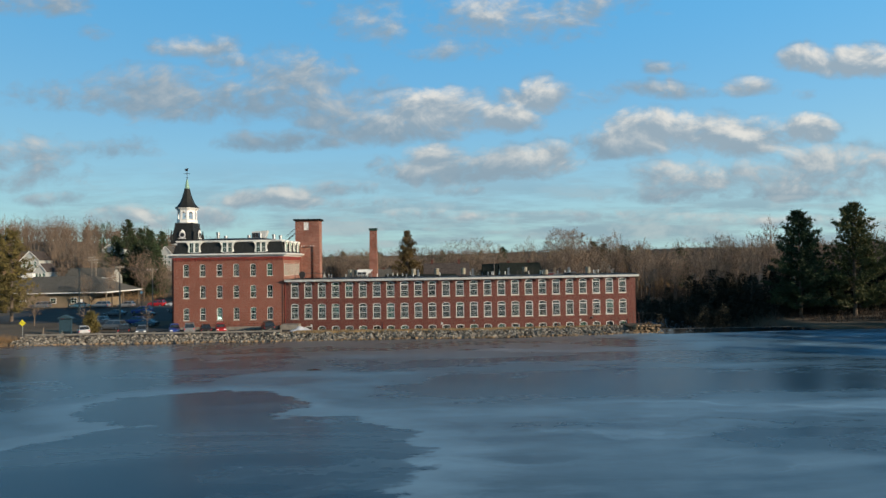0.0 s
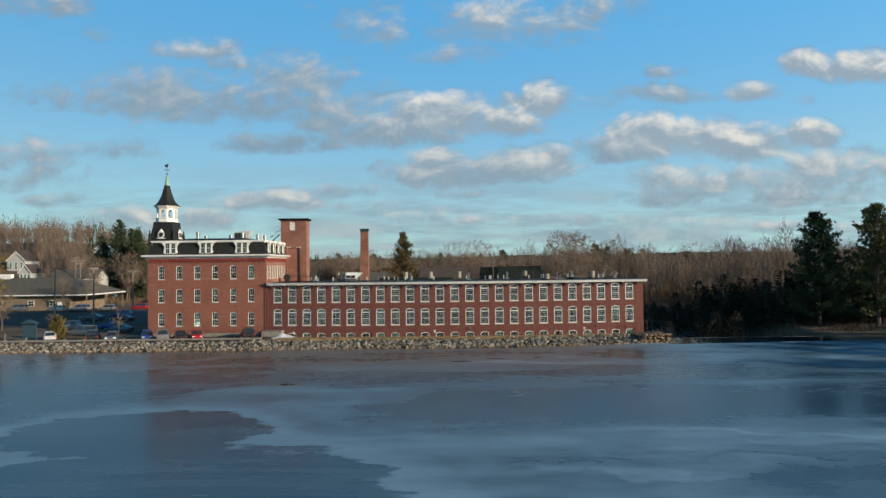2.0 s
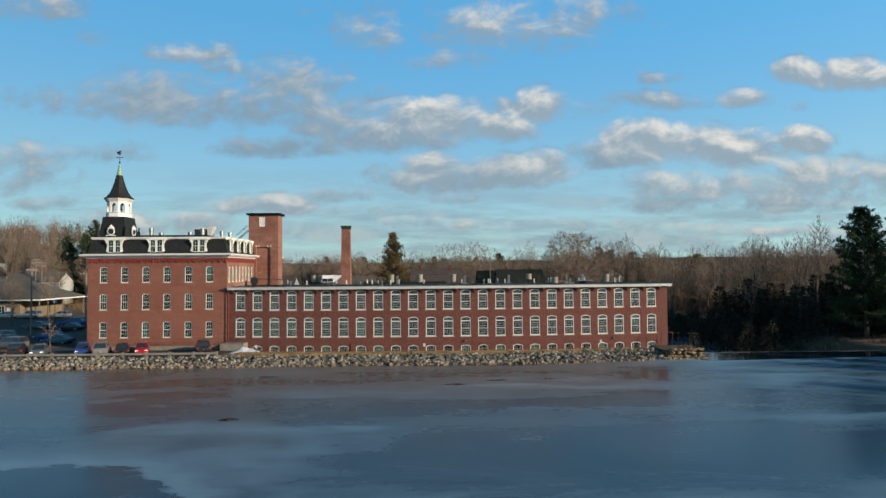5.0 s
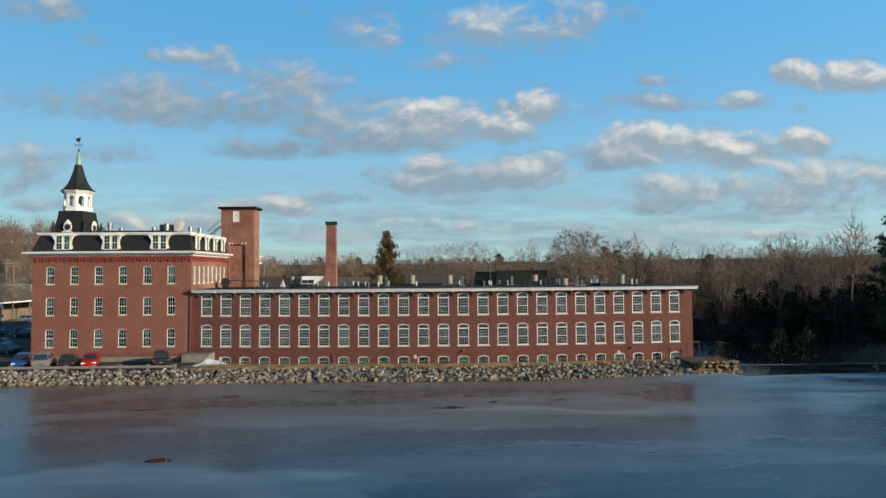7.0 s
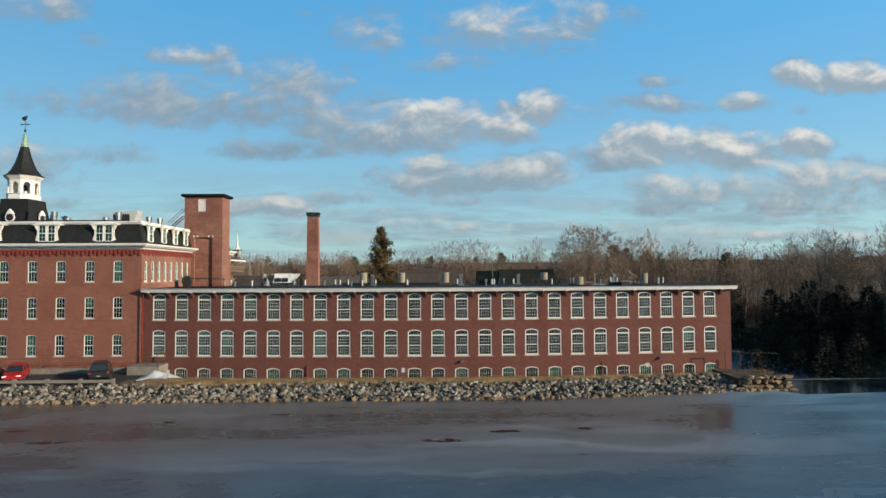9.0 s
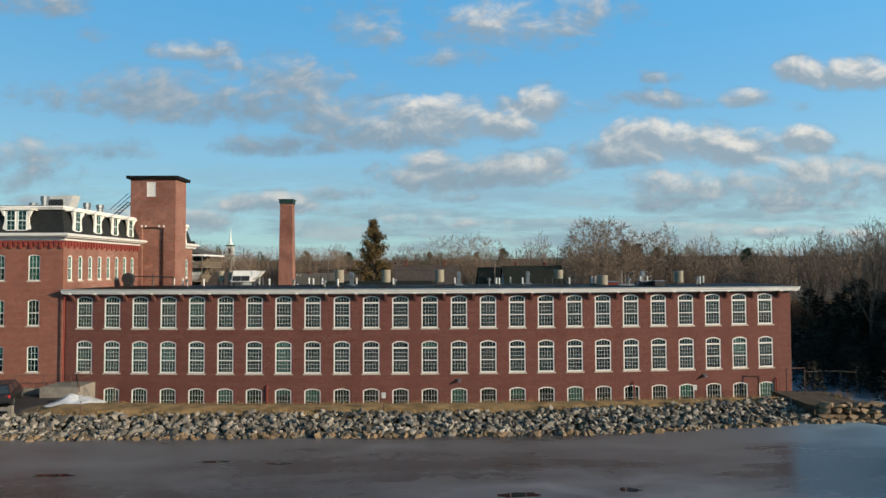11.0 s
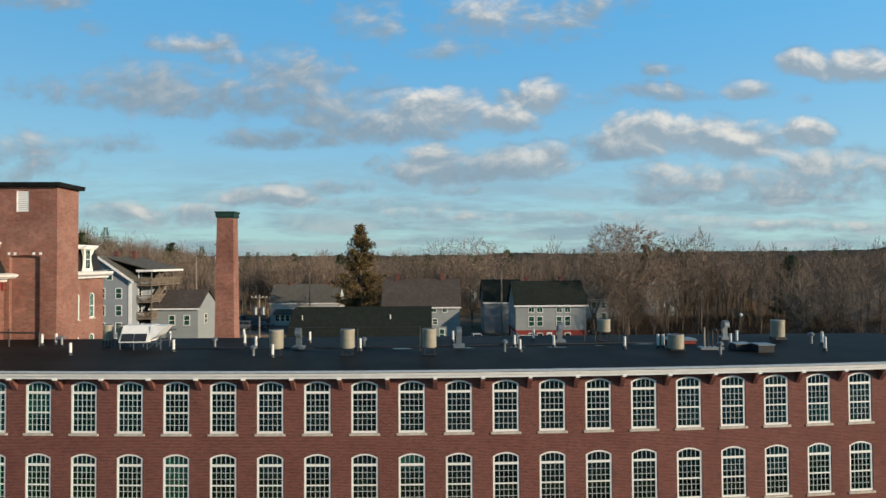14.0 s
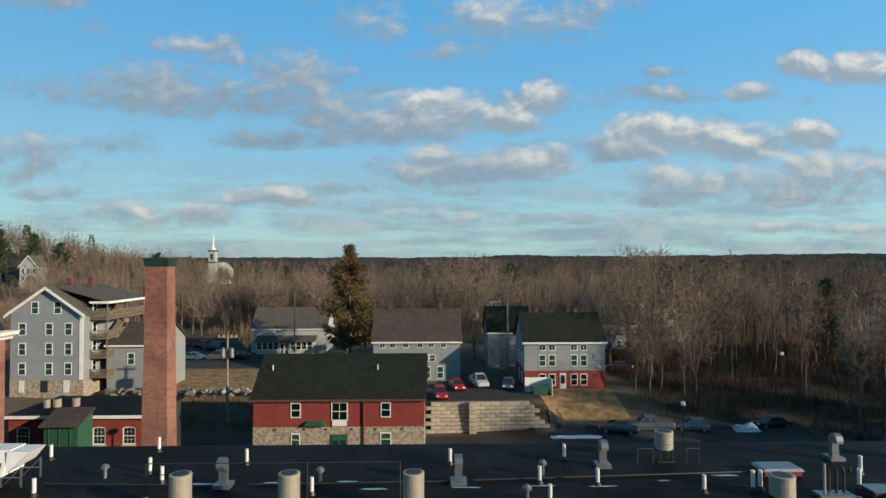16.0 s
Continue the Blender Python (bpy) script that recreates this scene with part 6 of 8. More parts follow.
def cowl_vent(x, y, h=0.75):
    t = thing("roof_vent", on_roof(x, y) @ Matrix.Scale(0.78, 4), "round galvanised mushroom vent", "roof vent", "mushroom vents")
    bm = bmesh.new()
    tube(bm, (0, 0, -0.03), (0, 0, h - 0.22), 0.11, n=10)
    part("neck", bm, GALV, t)
    bm = bmesh.new()
    lathe(bm, 0, 0, [(0.10, h - 0.30), (0.24, h - 0.26), (0.25, h - 0.14), (0.12, h), (0.02, h + 0.03)], 12)
    part("cowl", bm, GALV, t)


def gooseneck(x, y, turn=0.0):
    t = thing("duct_vent", on_roof(x, y, turn) @ Matrix.Scale(0.85, 4), "square galvanised gooseneck duct on a curb", "duct vent", "gooseneck ducts")
    bm = bmesh.new()
    box(bm, -0.42, 0.42, -0.42, 0.42, -0.04, 0.2)
    part("curb", bm, GALV, t)
    bm = bmesh.new()
    axis = [(0.0, 0.2), (0.0, 1.2)] + [(-0.2 + 0.2 * math.cos(k * math.pi / 8), 1.2 + 0.2 * math.sin(k * math.pi / 8)) for k in range(1, 9)] + [(-0.4, 1.05)]
    rings_ = []
    for k, (y, z) in enumerate(axis):
        e = math.pi * min(max(k - 1, 0), 8) / 8
        oy, oz = 0.17 * math.cos(e), 0.17 * math.sin(e)
        rings_.append([bm.verts.new(q) for q in ((-0.2, y - oy, z - oz), (0.2, y - oy, z - oz), (0.2, y + oy, z + oz), (-0.2, y + oy, z + oz))])
    for p, q in zip(rings_, rings_[1:]):
        for k in range(4):
            bm.faces.new((p[k], p[(k + 1) % 4], q[(k + 1) % 4], q[k]))
    bm.faces.new(rings_[0][::-1])
    bm.faces.new(rings_[-1])
    part("duct", bm, GALV, t)


for x in (22.25, 26.5, 31.4):
    condenser(x, 4.35)
condenser(43.6, 10.0, 0.85, 0.85, 0.6, 0, "beige condenser on a tall pipe rack")
condenser(46.7, 5.3, 0.95, 0.85, 0.08, 0, "beige condenser set low on the roof")
condenser(55.9, 10.0, 0.9, 1.15, 0.15, 10)
condenser(10.0, 8.6, 0.6, 1.0, 0.45, 0, "beige condenser beside the air handler")
condenser(11.0, 8.5, 0.6, 1.0, 0.45, 0, "beige condenser beside the air handler")
for x, y in ((15.4, 6.1), (13.1, 10.8), (19.0, 8.7), (20.1, 7.5), (22.2, 3.7), (23.1, 9.9), (27.05, 6.0), (33.0, 9.7), (36.9, 7.1), (36.95, 5.0), (38.7, 10.3),
             (39.4, 6.8), (43.7, 5.9), (45.9, 6.1), (46.25, 6.15), (50.6, 6.2), (51.9, 7.9), (55.5, 4.4), (57.0, 6.9), (5.0, 9.6), (5.7, 10.0), (9.7, 5.0), (17.9, 12.0)):
    vent_pipe(x, y, 0.75 if x < 45 else 0.85)
for x, y in ((17.2, 8.2), (20.9, 4.3), (36.0, 5.0), (37.2, 8.0), (27.1, 7.6), (48.6, 3.5), (6.2, 9.8), (56.6, 7.4)):
    cowl_vent(x, y, 0.95 if x > 30 else 0.8)
for x, y in ((23.0, 7.0), (33.3, 7.2), (40.3, 9.2), (52.1, 10.0)):
    gooseneck(x, y)


def air_handler():
    t = thing("air_handler", on_roof(12.7, 7.7, 0) @ Matrix.Scale(0.72, 4), "large white rooftop air handler with dark intake hoods", "air handler")
    bm = bmesh.new()
    hexa(bm, [(-1.7, -0.9, 0.65), (0.9, -0.9, 0.65), (0.9, 1.1, 0.65), (-1.7, 1.1, 0.65)], [(-1.55, -0.3, 2.1), (1.0, -0.3, 2.1), (1.0, 1.1, 2.1), (-1.55, 1.1, 2.1)])
    part("body", bm, WHITE, t)
    bm = bmesh.new()
    hexa(bm, [(0.92, -0.7, 0.8), (1.7, -0.7, 1.25), (1.7, 1.0, 1.25), (0.92, 1.0, 0.8)], [(0.95, -0.5, 2.05), (2.35, -0.5, 2.05), (2.35, 1.0, 2.05), (0.95, 1.0, 2.05)])
    part("exhaust_hood", bm, WHITE, t)
    for x in (-1.5, -0.35):
        bm = bmesh.new()
        hexa(bm, [(x, -0.93, 0.75), (x + 1.05, -0.93, 0.75), (x + 1.05, -0.85, 0.75), (x, -0.85, 0.75)], [(x, -0.66, 1.4), (x + 1.05, -0.66, 1.4), (x + 1.05, -0.58, 1.4), (x, -0.58, 1.4)])
        part("intake", bm, BLACK, t)
    for x in (-1.6, -0.4, 0.8, 2.0):
        for y in (-0.8, 1.0):
            bm = bmesh.new()
            box(bm, x - 0.04, x + 0.04, y - 0.04, y + 0.04, -0.03, 1.25 if x > 1.5 else 0.65)
            part("leg", bm, GALV, t)
    for y in (-0.8, 1.0):
        bm = bmesh.new()
        tube(bm, (-1.6, y, 0.6), (2.0, y, 0.6), 0.04, n=5)
        part("beam", bm, GALV, t)
        bm = bmesh.new()
        tube(bm, (0.8, y, 0.0), (2.0, y, 1.2), 0.03, n=5)
        part("brace", bm, GALV, t)


air_handler()
hatch = thing("roof_hatch", on_roof(48.2, 8.2) @ Matrix.Scale(0.82, 4), "low roof hatch with pale lid and red sides", "roof hatch")
bm = bmesh.new()
box(bm, -1.05, 1.05, -0.6, 0.6, -0.05, 0.28)
part("curb", bm, BRICK_SMALL, hatch)
bm = bmesh.new()
hexa(bm, [(-1.15, -0.7, 0.28), (1.15, -0.7, 0.28), (1.15, 0.7, 0.28), (-1.15, 0.7, 0.28)], [(-1.05, -0.6, 0.42), (1.05, -0.6, 0.42), (1.05, 0.6, 0.42), (-1.05, 0.6, 0.42)])
part("lid", bm, GALV, hatch)
for x, y, w, h in ((50.7, 5.2, 0.95, 0.36), (51.6, 4.3, 0.95, 0.42)):
    t = thing("plant_box", on_roof(x, y), "low weathered sheet metal box", "plant box", "sheet metal boxes")
    bm = bmesh.new()
    box(bm, -w / 2, w / 2, -0.4, 0.4, -0.04, h)
    part("case", bm, BLACK, t)
    bm = bmesh.new()
    box(bm, -w / 2 - 0.04, w / 2 + 0.04, -0.44, 0.44, h, h + 0.06)
    part("lid", bm, GALV, t)
t = thing("pipe_stack", on_roof(48.9, 5.4), "cluster of dark pipes with bent heads", "pipes")
for k, (x, y, h) in enumerate(((-0.35, 0, 1.35), (-0.1, 0.1, 1.1), (0.15, 0, 1.2), (0.5, 0.05, 1.15))):
    bm = bmesh.new()
    tube(bm, (x, y, -0.04), (x, y, h), 0.055, n=7)
    if k > 1:
        tube(bm, (x, y, h), (x + 0.18, y - 0.05, h + 0.06), 0.055, n=7)
        tube(bm, (x + 0.18, y - 0.05, h + 0.06), (x + 0.22, y - 0.06, h - 0.12), 0.055, n=7)
    part("pipe", bm, UNIT if k == 0 else BLACK, t)
bm = bmesh.new()
box(bm, -0.7, 0.75, -0.3, 0.3, -0.04, 0.14)
part("curb", bm, GALV, t)
line = thing("gas_pipe", pose(0, 0, 0), "thin black pipe line on posts over the roof", "pipe")
for (xa, xb) in ((20.3, 30.8),):
    bm = bmesh.new()
    tube(bm, (xa, 5.6, roof_z(5.6) + 1.5), (xb, 5.6, roof_z(5.6) + 1.5), 0.022, n=5)
    part("pipe", bm, BLACK, line)
for x in (20.3, 26.95, 30.8):
    bm = bmesh.new()
    tube(bm, (x, 5.6, roof_z(5.6) - 0.03), (x, 5.6, roof_z(5.6) + 1.5), 0.03, n=5)
    part("post", bm, BLACK, line)
low_line = thing("conduit", pose(0, 0, 0), "thin conduit lying along the roof", "pipe")
for xa, ya, xb, yb in ((15.0, 7.4, 22.5, 7.0), (24.0, 7.1, 33.0, 7.3), (34.0, 7.4, 47.0, 8.2)):
    bm = bmesh.new()
    tube(bm, (xa, ya, roof_z(ya) + 0.06), (xb, yb, roof_z(yb) + 0.06), 0.035, n=5)
    part("run", bm, BLACK, low_line)
rk = thing("pipe_rack", on_roof(43.6, 10.0), "black pipe rack round the condenser", "rack")
for x in (-1.5, -0.75, 0.9, 1.5):
    bm = bmesh.new()
    tube(bm, (x, -0.5, -0.02), (x, -0.5, 0.75 if x < 1.2 else 1.2), 0.03, n=5)
    part("upright", bm, BLACK, rk)
for xa, xb in ((-1.5, -0.75), (0.9, 1.5)):
    bm = bmesh.new()
    tube(bm, (xa, -0.5, 0.75), (xb, -0.5, 0.75), 0.03, n=5)
    part("crossbar", bm, BLACK, rk)


def patch(name, x, y, rx, ry, z, mat, label, category, seed, kind=""):
    """A thin irregular film: meltwater, frost or ice."""
    r = random.Random(seed)
    bm = bmesh.new()
    n = 18
    pts = []
    for i in range(n):
        a = 2 * math.pi * i / n
        k = r.uniform(0.6, 1.1)
        pts.append((x + rx * k * math.cos(a), y + ry * k * math.sin(a)))
    hexa(bm, [(px, py, z) for px, py in pts], [(px, py, z + 0.006) for px, py in pts])
    return solid(name, bm, mat, label, category, kind)


FROST = material("thin_roof_ice", (0.22, 0.36, 0.42), 0.25, 0.15, 2, 12, 0.1)
for k, (x, y, rx, ry) in enumerate(((22.0, 7.35, 1.3, 0.16), (25.0, 7.4, 0.8, 0.15), (28.3, 7.5, 0.8, 0.12), (29.6, 6.6, 1.1, 0.15), (33.6, 6.7, 1.2, 0.12), (37.0, 6.8, 1.0, 0.1),
                                    (39.6, 6.7, 1.1, 0.12), (45.5, 7.9, 1.2, 0.2), (42.5, 7.3, 0.5, 0.1))):
    patch("roof_ice", x, y, rx * 0.6, ry * 0.7, roof_z(y) + 0.004, FROST, "thin film of ice on the roof", "ice", k)
PUDDLE = water_surface("meltwater", (0.01, 0.012, 0.015), 0.03, 0.03)
for k, (x, y, rx, ry) in enumerate(((30.5, -22.5, 1.6, 0.5), (35.0, -20.5, 1.3, 0.35), (40.5, -20.0, 0.7, 0.35), (12.0, -35.5, 1.0, 0.5), (4.5, -22.0, 1.4, 0.4), (0.5, -19.0, 1.0, 0.4),
                                    (10.0, -17.0, 1.3, 0.25), (18.0, -15.0, 1.2, 0.2), (22.0, -15.5, 0.8, 0.2), (-6.0, -27.0, 0.9, 0.5))):
    patch("meltwater_pool", x, y, rx, ry, WATER_Z + 0.004, PUDDLE, "small clear pool on the ice", "puddle", 40 + k)

# plant on the mill house roof
pent = thing("roof_penthouse", pose(-8.5, 13.2, 17.2) @ Matrix.Scale(0.76, 4), "grey metal penthouse with black louvres", "penthouse")
bm = bmesh.new()
hexa(bm, [(-1.7, -1.0, 0.0), (1.3, -1.0, 0.0), (1.3, 0.7, 0.0), (-1.7, 0.7, 0.0)], [(-1.7, -1.1, 2.7), (2.3, -1.1, 3.0), (2.3, 0.7, 3.0), (-1.7, 0.7, 2.7)])
part("case", bm, CASING, pent)
for x in (-1.6, -0.7, 0.2):
    bm = bmesh.new()
    box(bm, x, x + 0.8, -1.17, -1.02, 1.2, 2.4)
    part("louvre", bm, BLACK, pent)
for x, y, h in ((-15.5, 10, 1.9), (-14.2, 10.5, 1.2), (-9.9, 11, 1.3), (-6.8, 8, 1.6), (-5.6, 12.9, 1.5), (-4.3, 13.0, 1.3)):
    t = thing("roof_stack", pose(x, y, 17.2), "short galvanised roof stack", "roof stack", "stacks on the mill house")
    bm = bmesh.new()
    lathe(bm, 0, 0, [(0.3, -0.1), (0.3, h * 0.7), (0.36, h * 0.7), (0.36, h)], 10)
    part("flue", bm, GALV, t)
lad = thing("roof_stair", pose(-2.2, 14.1, 17.2), "black steel stair up to the tower", "stair")
for s in (-0.4, 0.4):
    bm = bmesh.new()
    tube(bm, (-1.4, s, 0.0), (0.5, s, 1.7), 0.05, n=5)
    part("stringer", bm, BLACK, lad)
    bm = bmesh.new()
    tube(bm, (-1.4, s, 0.9), (0.5, s, 2.6), 0.03, n=5)
    part("handrail", bm, BLACK, lad)
for i in range(7):
    bm = bmesh.new()
    x = -1.3 + 1.7 * i / 6
    box(bm, x - 0.12, x + 0.12, -0.38, 0.38, 0.05 + 1.55 * i / 6, 0.1 + 1.55 * i / 6)
    part("tread", bm, BLACK, lad)
duct = thing("fan_duct", on_roof(1.2, 9.0), "black curved fan duct by the wall", "duct")
bm = bmesh.new()
lathe(bm, 0, 0, [(0.55, -0.25), (0.62, -0.1), (0.62, 0.1), (0.55, 0.25)], 14)
part("fan_case", bm, BLACK, duct).matrix_basis = pose(-0.4, 0, 0.75, 90, 0, 0)
bm = bmesh.new()
box(bm, -0.75, -0.05, -0.3, 0.3, -0.05, 0.3)
part("base", bm, BLACK, duct)
for xa, za, xb, zb in ((-0.1, 1.0, 4.0, 0.9), (2.0, -0.05, 2.0, 1.2), (4.0, -0.05, 4.0, 0.9)):
    bm = bmesh.new()
    tube(bm, (xa, 0, za), (xb, 0, zb), 0.06, n=6)
    part("pipe", bm, BLACK, duct)


# ---- houses behind the mill ----
def sash_box(w, h, frame_=0.09, cols=1, double=True):
    bm = bmesh.new()
    box(bm, -w / 2 - frame_, -w / 2, -0.06, 0.03, -frame_, h + frame_)
    box(bm, w / 2, w / 2 + frame_, -0.06, 0.03, -frame_, h + frame_)
    box(bm, -w / 2, w / 2, -0.06, 0.03, h, h + frame_ * 1.3)
    box(bm, -w / 2, w / 2, -0.08, 0.03, -frame_, 0.0)
    if double:
        box(bm, -w / 2, w / 2, -0.045, 0.02, h / 2 - 0.03, h / 2 + 0.03)
    for i in range(1, cols):
        x = -w / 2 + w * i / cols
        box(bm, x - 0.02, x + 0.02, -0.04, 0.015, 0, h)
    pane = bmesh.new()
    box(pane, -w / 2, w / 2, -0.022, -0.016, 0, h)
    # dark sheet just behind the glass, in place of a room's shade
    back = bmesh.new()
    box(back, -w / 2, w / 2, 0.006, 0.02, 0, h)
    return mesh("window", bm, WHITE), mesh("pane", pane, GLASS), mesh("dark_backing", back, DARK)


HOUSE_WIN = {}


def house_window(parent, x, y, z, w, h, turn=0.0, cols=1, double=True):
    key = (round(w, 2), round(h, 2), cols, double)
    if key not in HOUSE_WIN:
        HOUSE_WIN[key] = sash_box(w, h, cols=cols, double=double)
    a, b, c = HOUSE_WIN[key]
    o = part("window", a, WHITE, parent)
    o.matrix_basis = pose(x, y, z, 0, 0, turn)
    g = part("pane", b, GLASS, o)
    g.visible_shadow = False
    # the dark backing sheet; no room is built behind it
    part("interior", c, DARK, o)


def gable_house(name, x0, x1, y0, y1, z0, eave, ridge, along, wall_mat, roof_mat, label, over=0.35, base=None, base_mat=None, trim=None):
    """Walls with gables and a pitched roof; the ridge runs along 'x' or 'y'."""
    t = thing(name, pose(0, 0, 0), label, "house")
    bm = bmesh.new()
    zb = base if base else z0 - 0.6
    if along == "x":
        ym = (y0 + y1) / 2
        prof = [(y0, zb), (y1, zb), (y1, eave), (ym, ridge - 0.1), (y0, eave)]
        hexa(bm, [(x0, y, z) for y, z in prof], [(x1, y, z) for y, z in prof])
    else:
        xm = (x0 + x1) / 2
        prof = [(x0, zb), (x1, zb), (x1, eave), (xm, ridge - 0.1), (x0, eave)]
        hexa(bm, [(x, y0, z) for x, z in prof], [(x, y1, z) for x, z in prof])
    part("wall", bm, wall_mat, t)
    if base:
        bm = bmesh.new()
        box(bm, x0 - 0.02, x1 + 0.02, y0 - 0.02, y1 + 0.02, z0 - 0.8, base)
        part("foundation", bm, base_mat, t)
    for s in (0, 1):
        bm = bmesh.new()
        th = 0.16
        if along == "x":
            ym = (y0 + y1) / 2
            k = (ridge - eave) / (ym - y0)
            ye = (y0 - over) if s == 0 else (y1 + over)
            ze = eave - k * over
            lo = [(x0 - over, ye, ze), (x1 + over, ye, ze), (x1 + over, ym, ridge), (x0 - over, ym, ridge)]
        else:
            xm = (x0 + x1) / 2
            k = (ridge - eave) / (xm - x0)
            xe = (x0 - over) if s == 0 else (x1 + over)
            ze = eave - k * over
            lo = [(xe, y0 - over, ze), (xe, y1 + over, ze), (xm, y1 + over, ridge), (xm, y0 - over, ridge)]
        hexa(bm, lo, [(x, y, z + th) for x, y, z in lo])
        part("roof_slope", bm, roof_mat, t)
    # pale boards along eaves and rakes
    bm = bmesh.new()
    if along == "x":
        box(bm, x0 - over, x1 + over, y0 - over - 0.05, y0 - over - 0.004, eave - k * over - 0.14, eave - k * over + 0.1)
    else:
        ye = y0 - over - 0.05
        for sx in (-1, 1):
            xe = (x0 - over) if sx < 0 else (x1 + over)
            xm = (x0 + x1) / 2
            ze = eave - k * over
            hexa(bm, [(xe, ye, ze - 0.3), (xm, ye, ridge - 0.28), (xm, ye + 0.045, ridge - 0.28), (xe, ye + 0.045, ze - 0.3)],
                 [(xe, ye, ze + 0.14), (xm, ye, ridge + 0.16), (xm, ye + 0.045, ridge + 0.16), (xe, ye + 0.045, ze + 0.14)])
    part("trim", bm, trim or WHITE, t)
    return t


def stack(parent, x, y, z0, z1, r=0.32):
    bm = bmesh.new()
    z1 -= 0.5
    box(bm, x - r, x + r, y - r, y + r, z0, z1)
    box(bm, x - r - 0.06, x + r + 0.06, y - r - 0.06, y + r + 0.06, z1 - 0.25, z1 - 0.1)
    part("chimney", bm, CHIMNEY_BRICK, parent, "sooty brick chimney stack")


# grey tenement with stacked wooden porches
ten = gable_house("tenement", -25.2, -15.4, 62.0, 74.0, 2.2, 12.95, 16.4, "y", SIDING_GREY, SHINGLE_GREY, "tall grey clapboard tenement with white trim and stacked porches", 0.55, 3.9, RUBBLE)
for x in (-21.95, -18.9):
    house_window(ten, x, 62.0, 12.9, 0.85, 1.5)
for x in (-23.6, -20.0, -17.4):
    for z in (10.0, 7.3, 4.6):
        house_window(ten, x, 62.0, z, 0.85, 1.5)
bm = bmesh.new()
box(bm, -15.9, -15.36, 61.93, 61.99, 3.9, 12.6)
part("corner_board", bm, WHITE, ten)
for x, w in ((-23.6, 0.7), (-17.6, 0.8)):
    bm = bmesh.new()
    box(bm, x - w / 2, x + w / 2, 61.9, 61.97, 2.2, 3.8)
    part("basement_door", bm, PVC, ten, "pale basement door")
bm = bmesh.new()
box(bm, -21.0, -20.1, 61.9, 61.97, 2.2, 3.8)
part("basement_door", bm, BLACK, ten, "dark basement door")
stack(ten, -20.9, 68, 15.5, 18.0)
stack(ten, -19.0, 70, 15.5, 18.0)
bm = bmesh.new()
hexa(bm, [(-20.3, 63.4, 16.35), (-12.7, 63.4, 14.2), (-12.7, 74.5, 14.2), (-20.3, 74.5, 16.35)], [(-20.3, 63.4, 16.55), (-12.7, 63.4, 14.4), (-12.7, 74.5, 14.4), (-20.3, 74.5, 16.55)])
part("porch_roof", bm, SHINGLE_GREY, ten)
bm = bmesh.new()
box(bm, -15.42, -12.68, 63.33, 63.39, 14.1, 14.42)
box(bm, -12.69, -12.64, 63.4, 74.5, 14.1, 14.42)
part("porch_fascia", bm, WHITE, ten)
for z in (4.0, 6.7, 9.35, 12.0):
    bm = bmesh.new()
    box(bm, -15.39, -12.95, 63.4, 74.0, z - 0.18, z)
    p = part("porch_floor", bm, WOOD, ten, "weathered wooden porch deck")
    for y in (63.5, 66.1, 68.7, 71.3, 73.9):
        bm = bmesh.new()
        box(bm, -13.08, -12.96, y - 0.06, y + 0.06, z, z + 2.5)
        part("post", bm, WOOD, p)
    bm = bmesh.new()
    for k in range(52):
        y = 63.5 + 10.4 * k / 51
        box(bm, -13.05, -12.99, y - 0.04, y + 0.04, z + 0.1, z + 0.95)
    for k in range(11):
        x = -15.3 + 2.3 * k / 10
        box(bm, x - 0.04, x + 0.04, 63.43, 63.49, z + 0.1, z + 0.95)
    box(bm, -13.07, -12.97, 63.45, 73.95, z + 0.93, z + 1.03)
    box(bm, -15.38, -12.97, 63.40, 63.48, z + 0.93, z + 1.03)
    tagged(part("balustrade", bm, WOOD, p), kind="stuff")
    bm = bmesh.new()
    hexa(bm, [(-14.6, 66.5, z), (-13.6, 66.5, z), (-13.6, 66.9, z), (-14.6, 66.9, z)], [(-14.6, 70.0, z + 2.5), (-13.6, 70.0, z + 2.5), (-13.6, 70.4, z + 2.5), (-14.6, 70.4, z + 2.5)])
    part("stair", bm, WOOD, p)
    for y in (64.6, 71.5):
        house_window(ten, -15.4, y, z + 0.7, 0.8, 1.4, 90)

# carriage house: brick over stone
ch = gable_house("carriage_house", 13.7, 31.25, 42.0, 52.0, REAR_Z, 5.85, 9.45, "x", BRICK_SMALL, SHINGLE_DARK, "red brick carriage house over a rubble stone ground floor", 0.3, 2.85, RUBBLE, RUSTY)
for x, z, w, h in ((18.05, 3.9, 0.85, 1.35), (27.3, 3.9, 0.85, 1.35), (18.05, 1.0, 0.75, 1.1), (27.3, 1.0, 0.95, 1.15)):
    house_window(ch, x, 41.98, z, w, h)
house_window(ch, 22.55, 41.98, 3.6, 1.5, 1.7, 0, 2)
bm = bmesh.new()
box(bm, 21.8, 23.3, 41.9, 41.97, 2.95, 3.55)
part("panel", bm, WHITE, ch)
dr = bmesh.new()
box(dr, 21.75, 23.4, 41.86, 41.96, REAR_Z, 2.1)
d = part("door", dr, GREEN, ch, "dark green double door")
for x in (21.95, 22.7):
    bm = bmesh.new()
    box(bm, x, x + 0.5, 41.83, 41.855, 0.2, 1.5)
    part("door_glass", bm, CARGLASS, d)
bm = bmesh.new()
box(bm, 25.0, 25.12, 41.8, 41.95, REAR_Z, 5.6)
part("downspout", bm, BRICK_SMALL, ch)
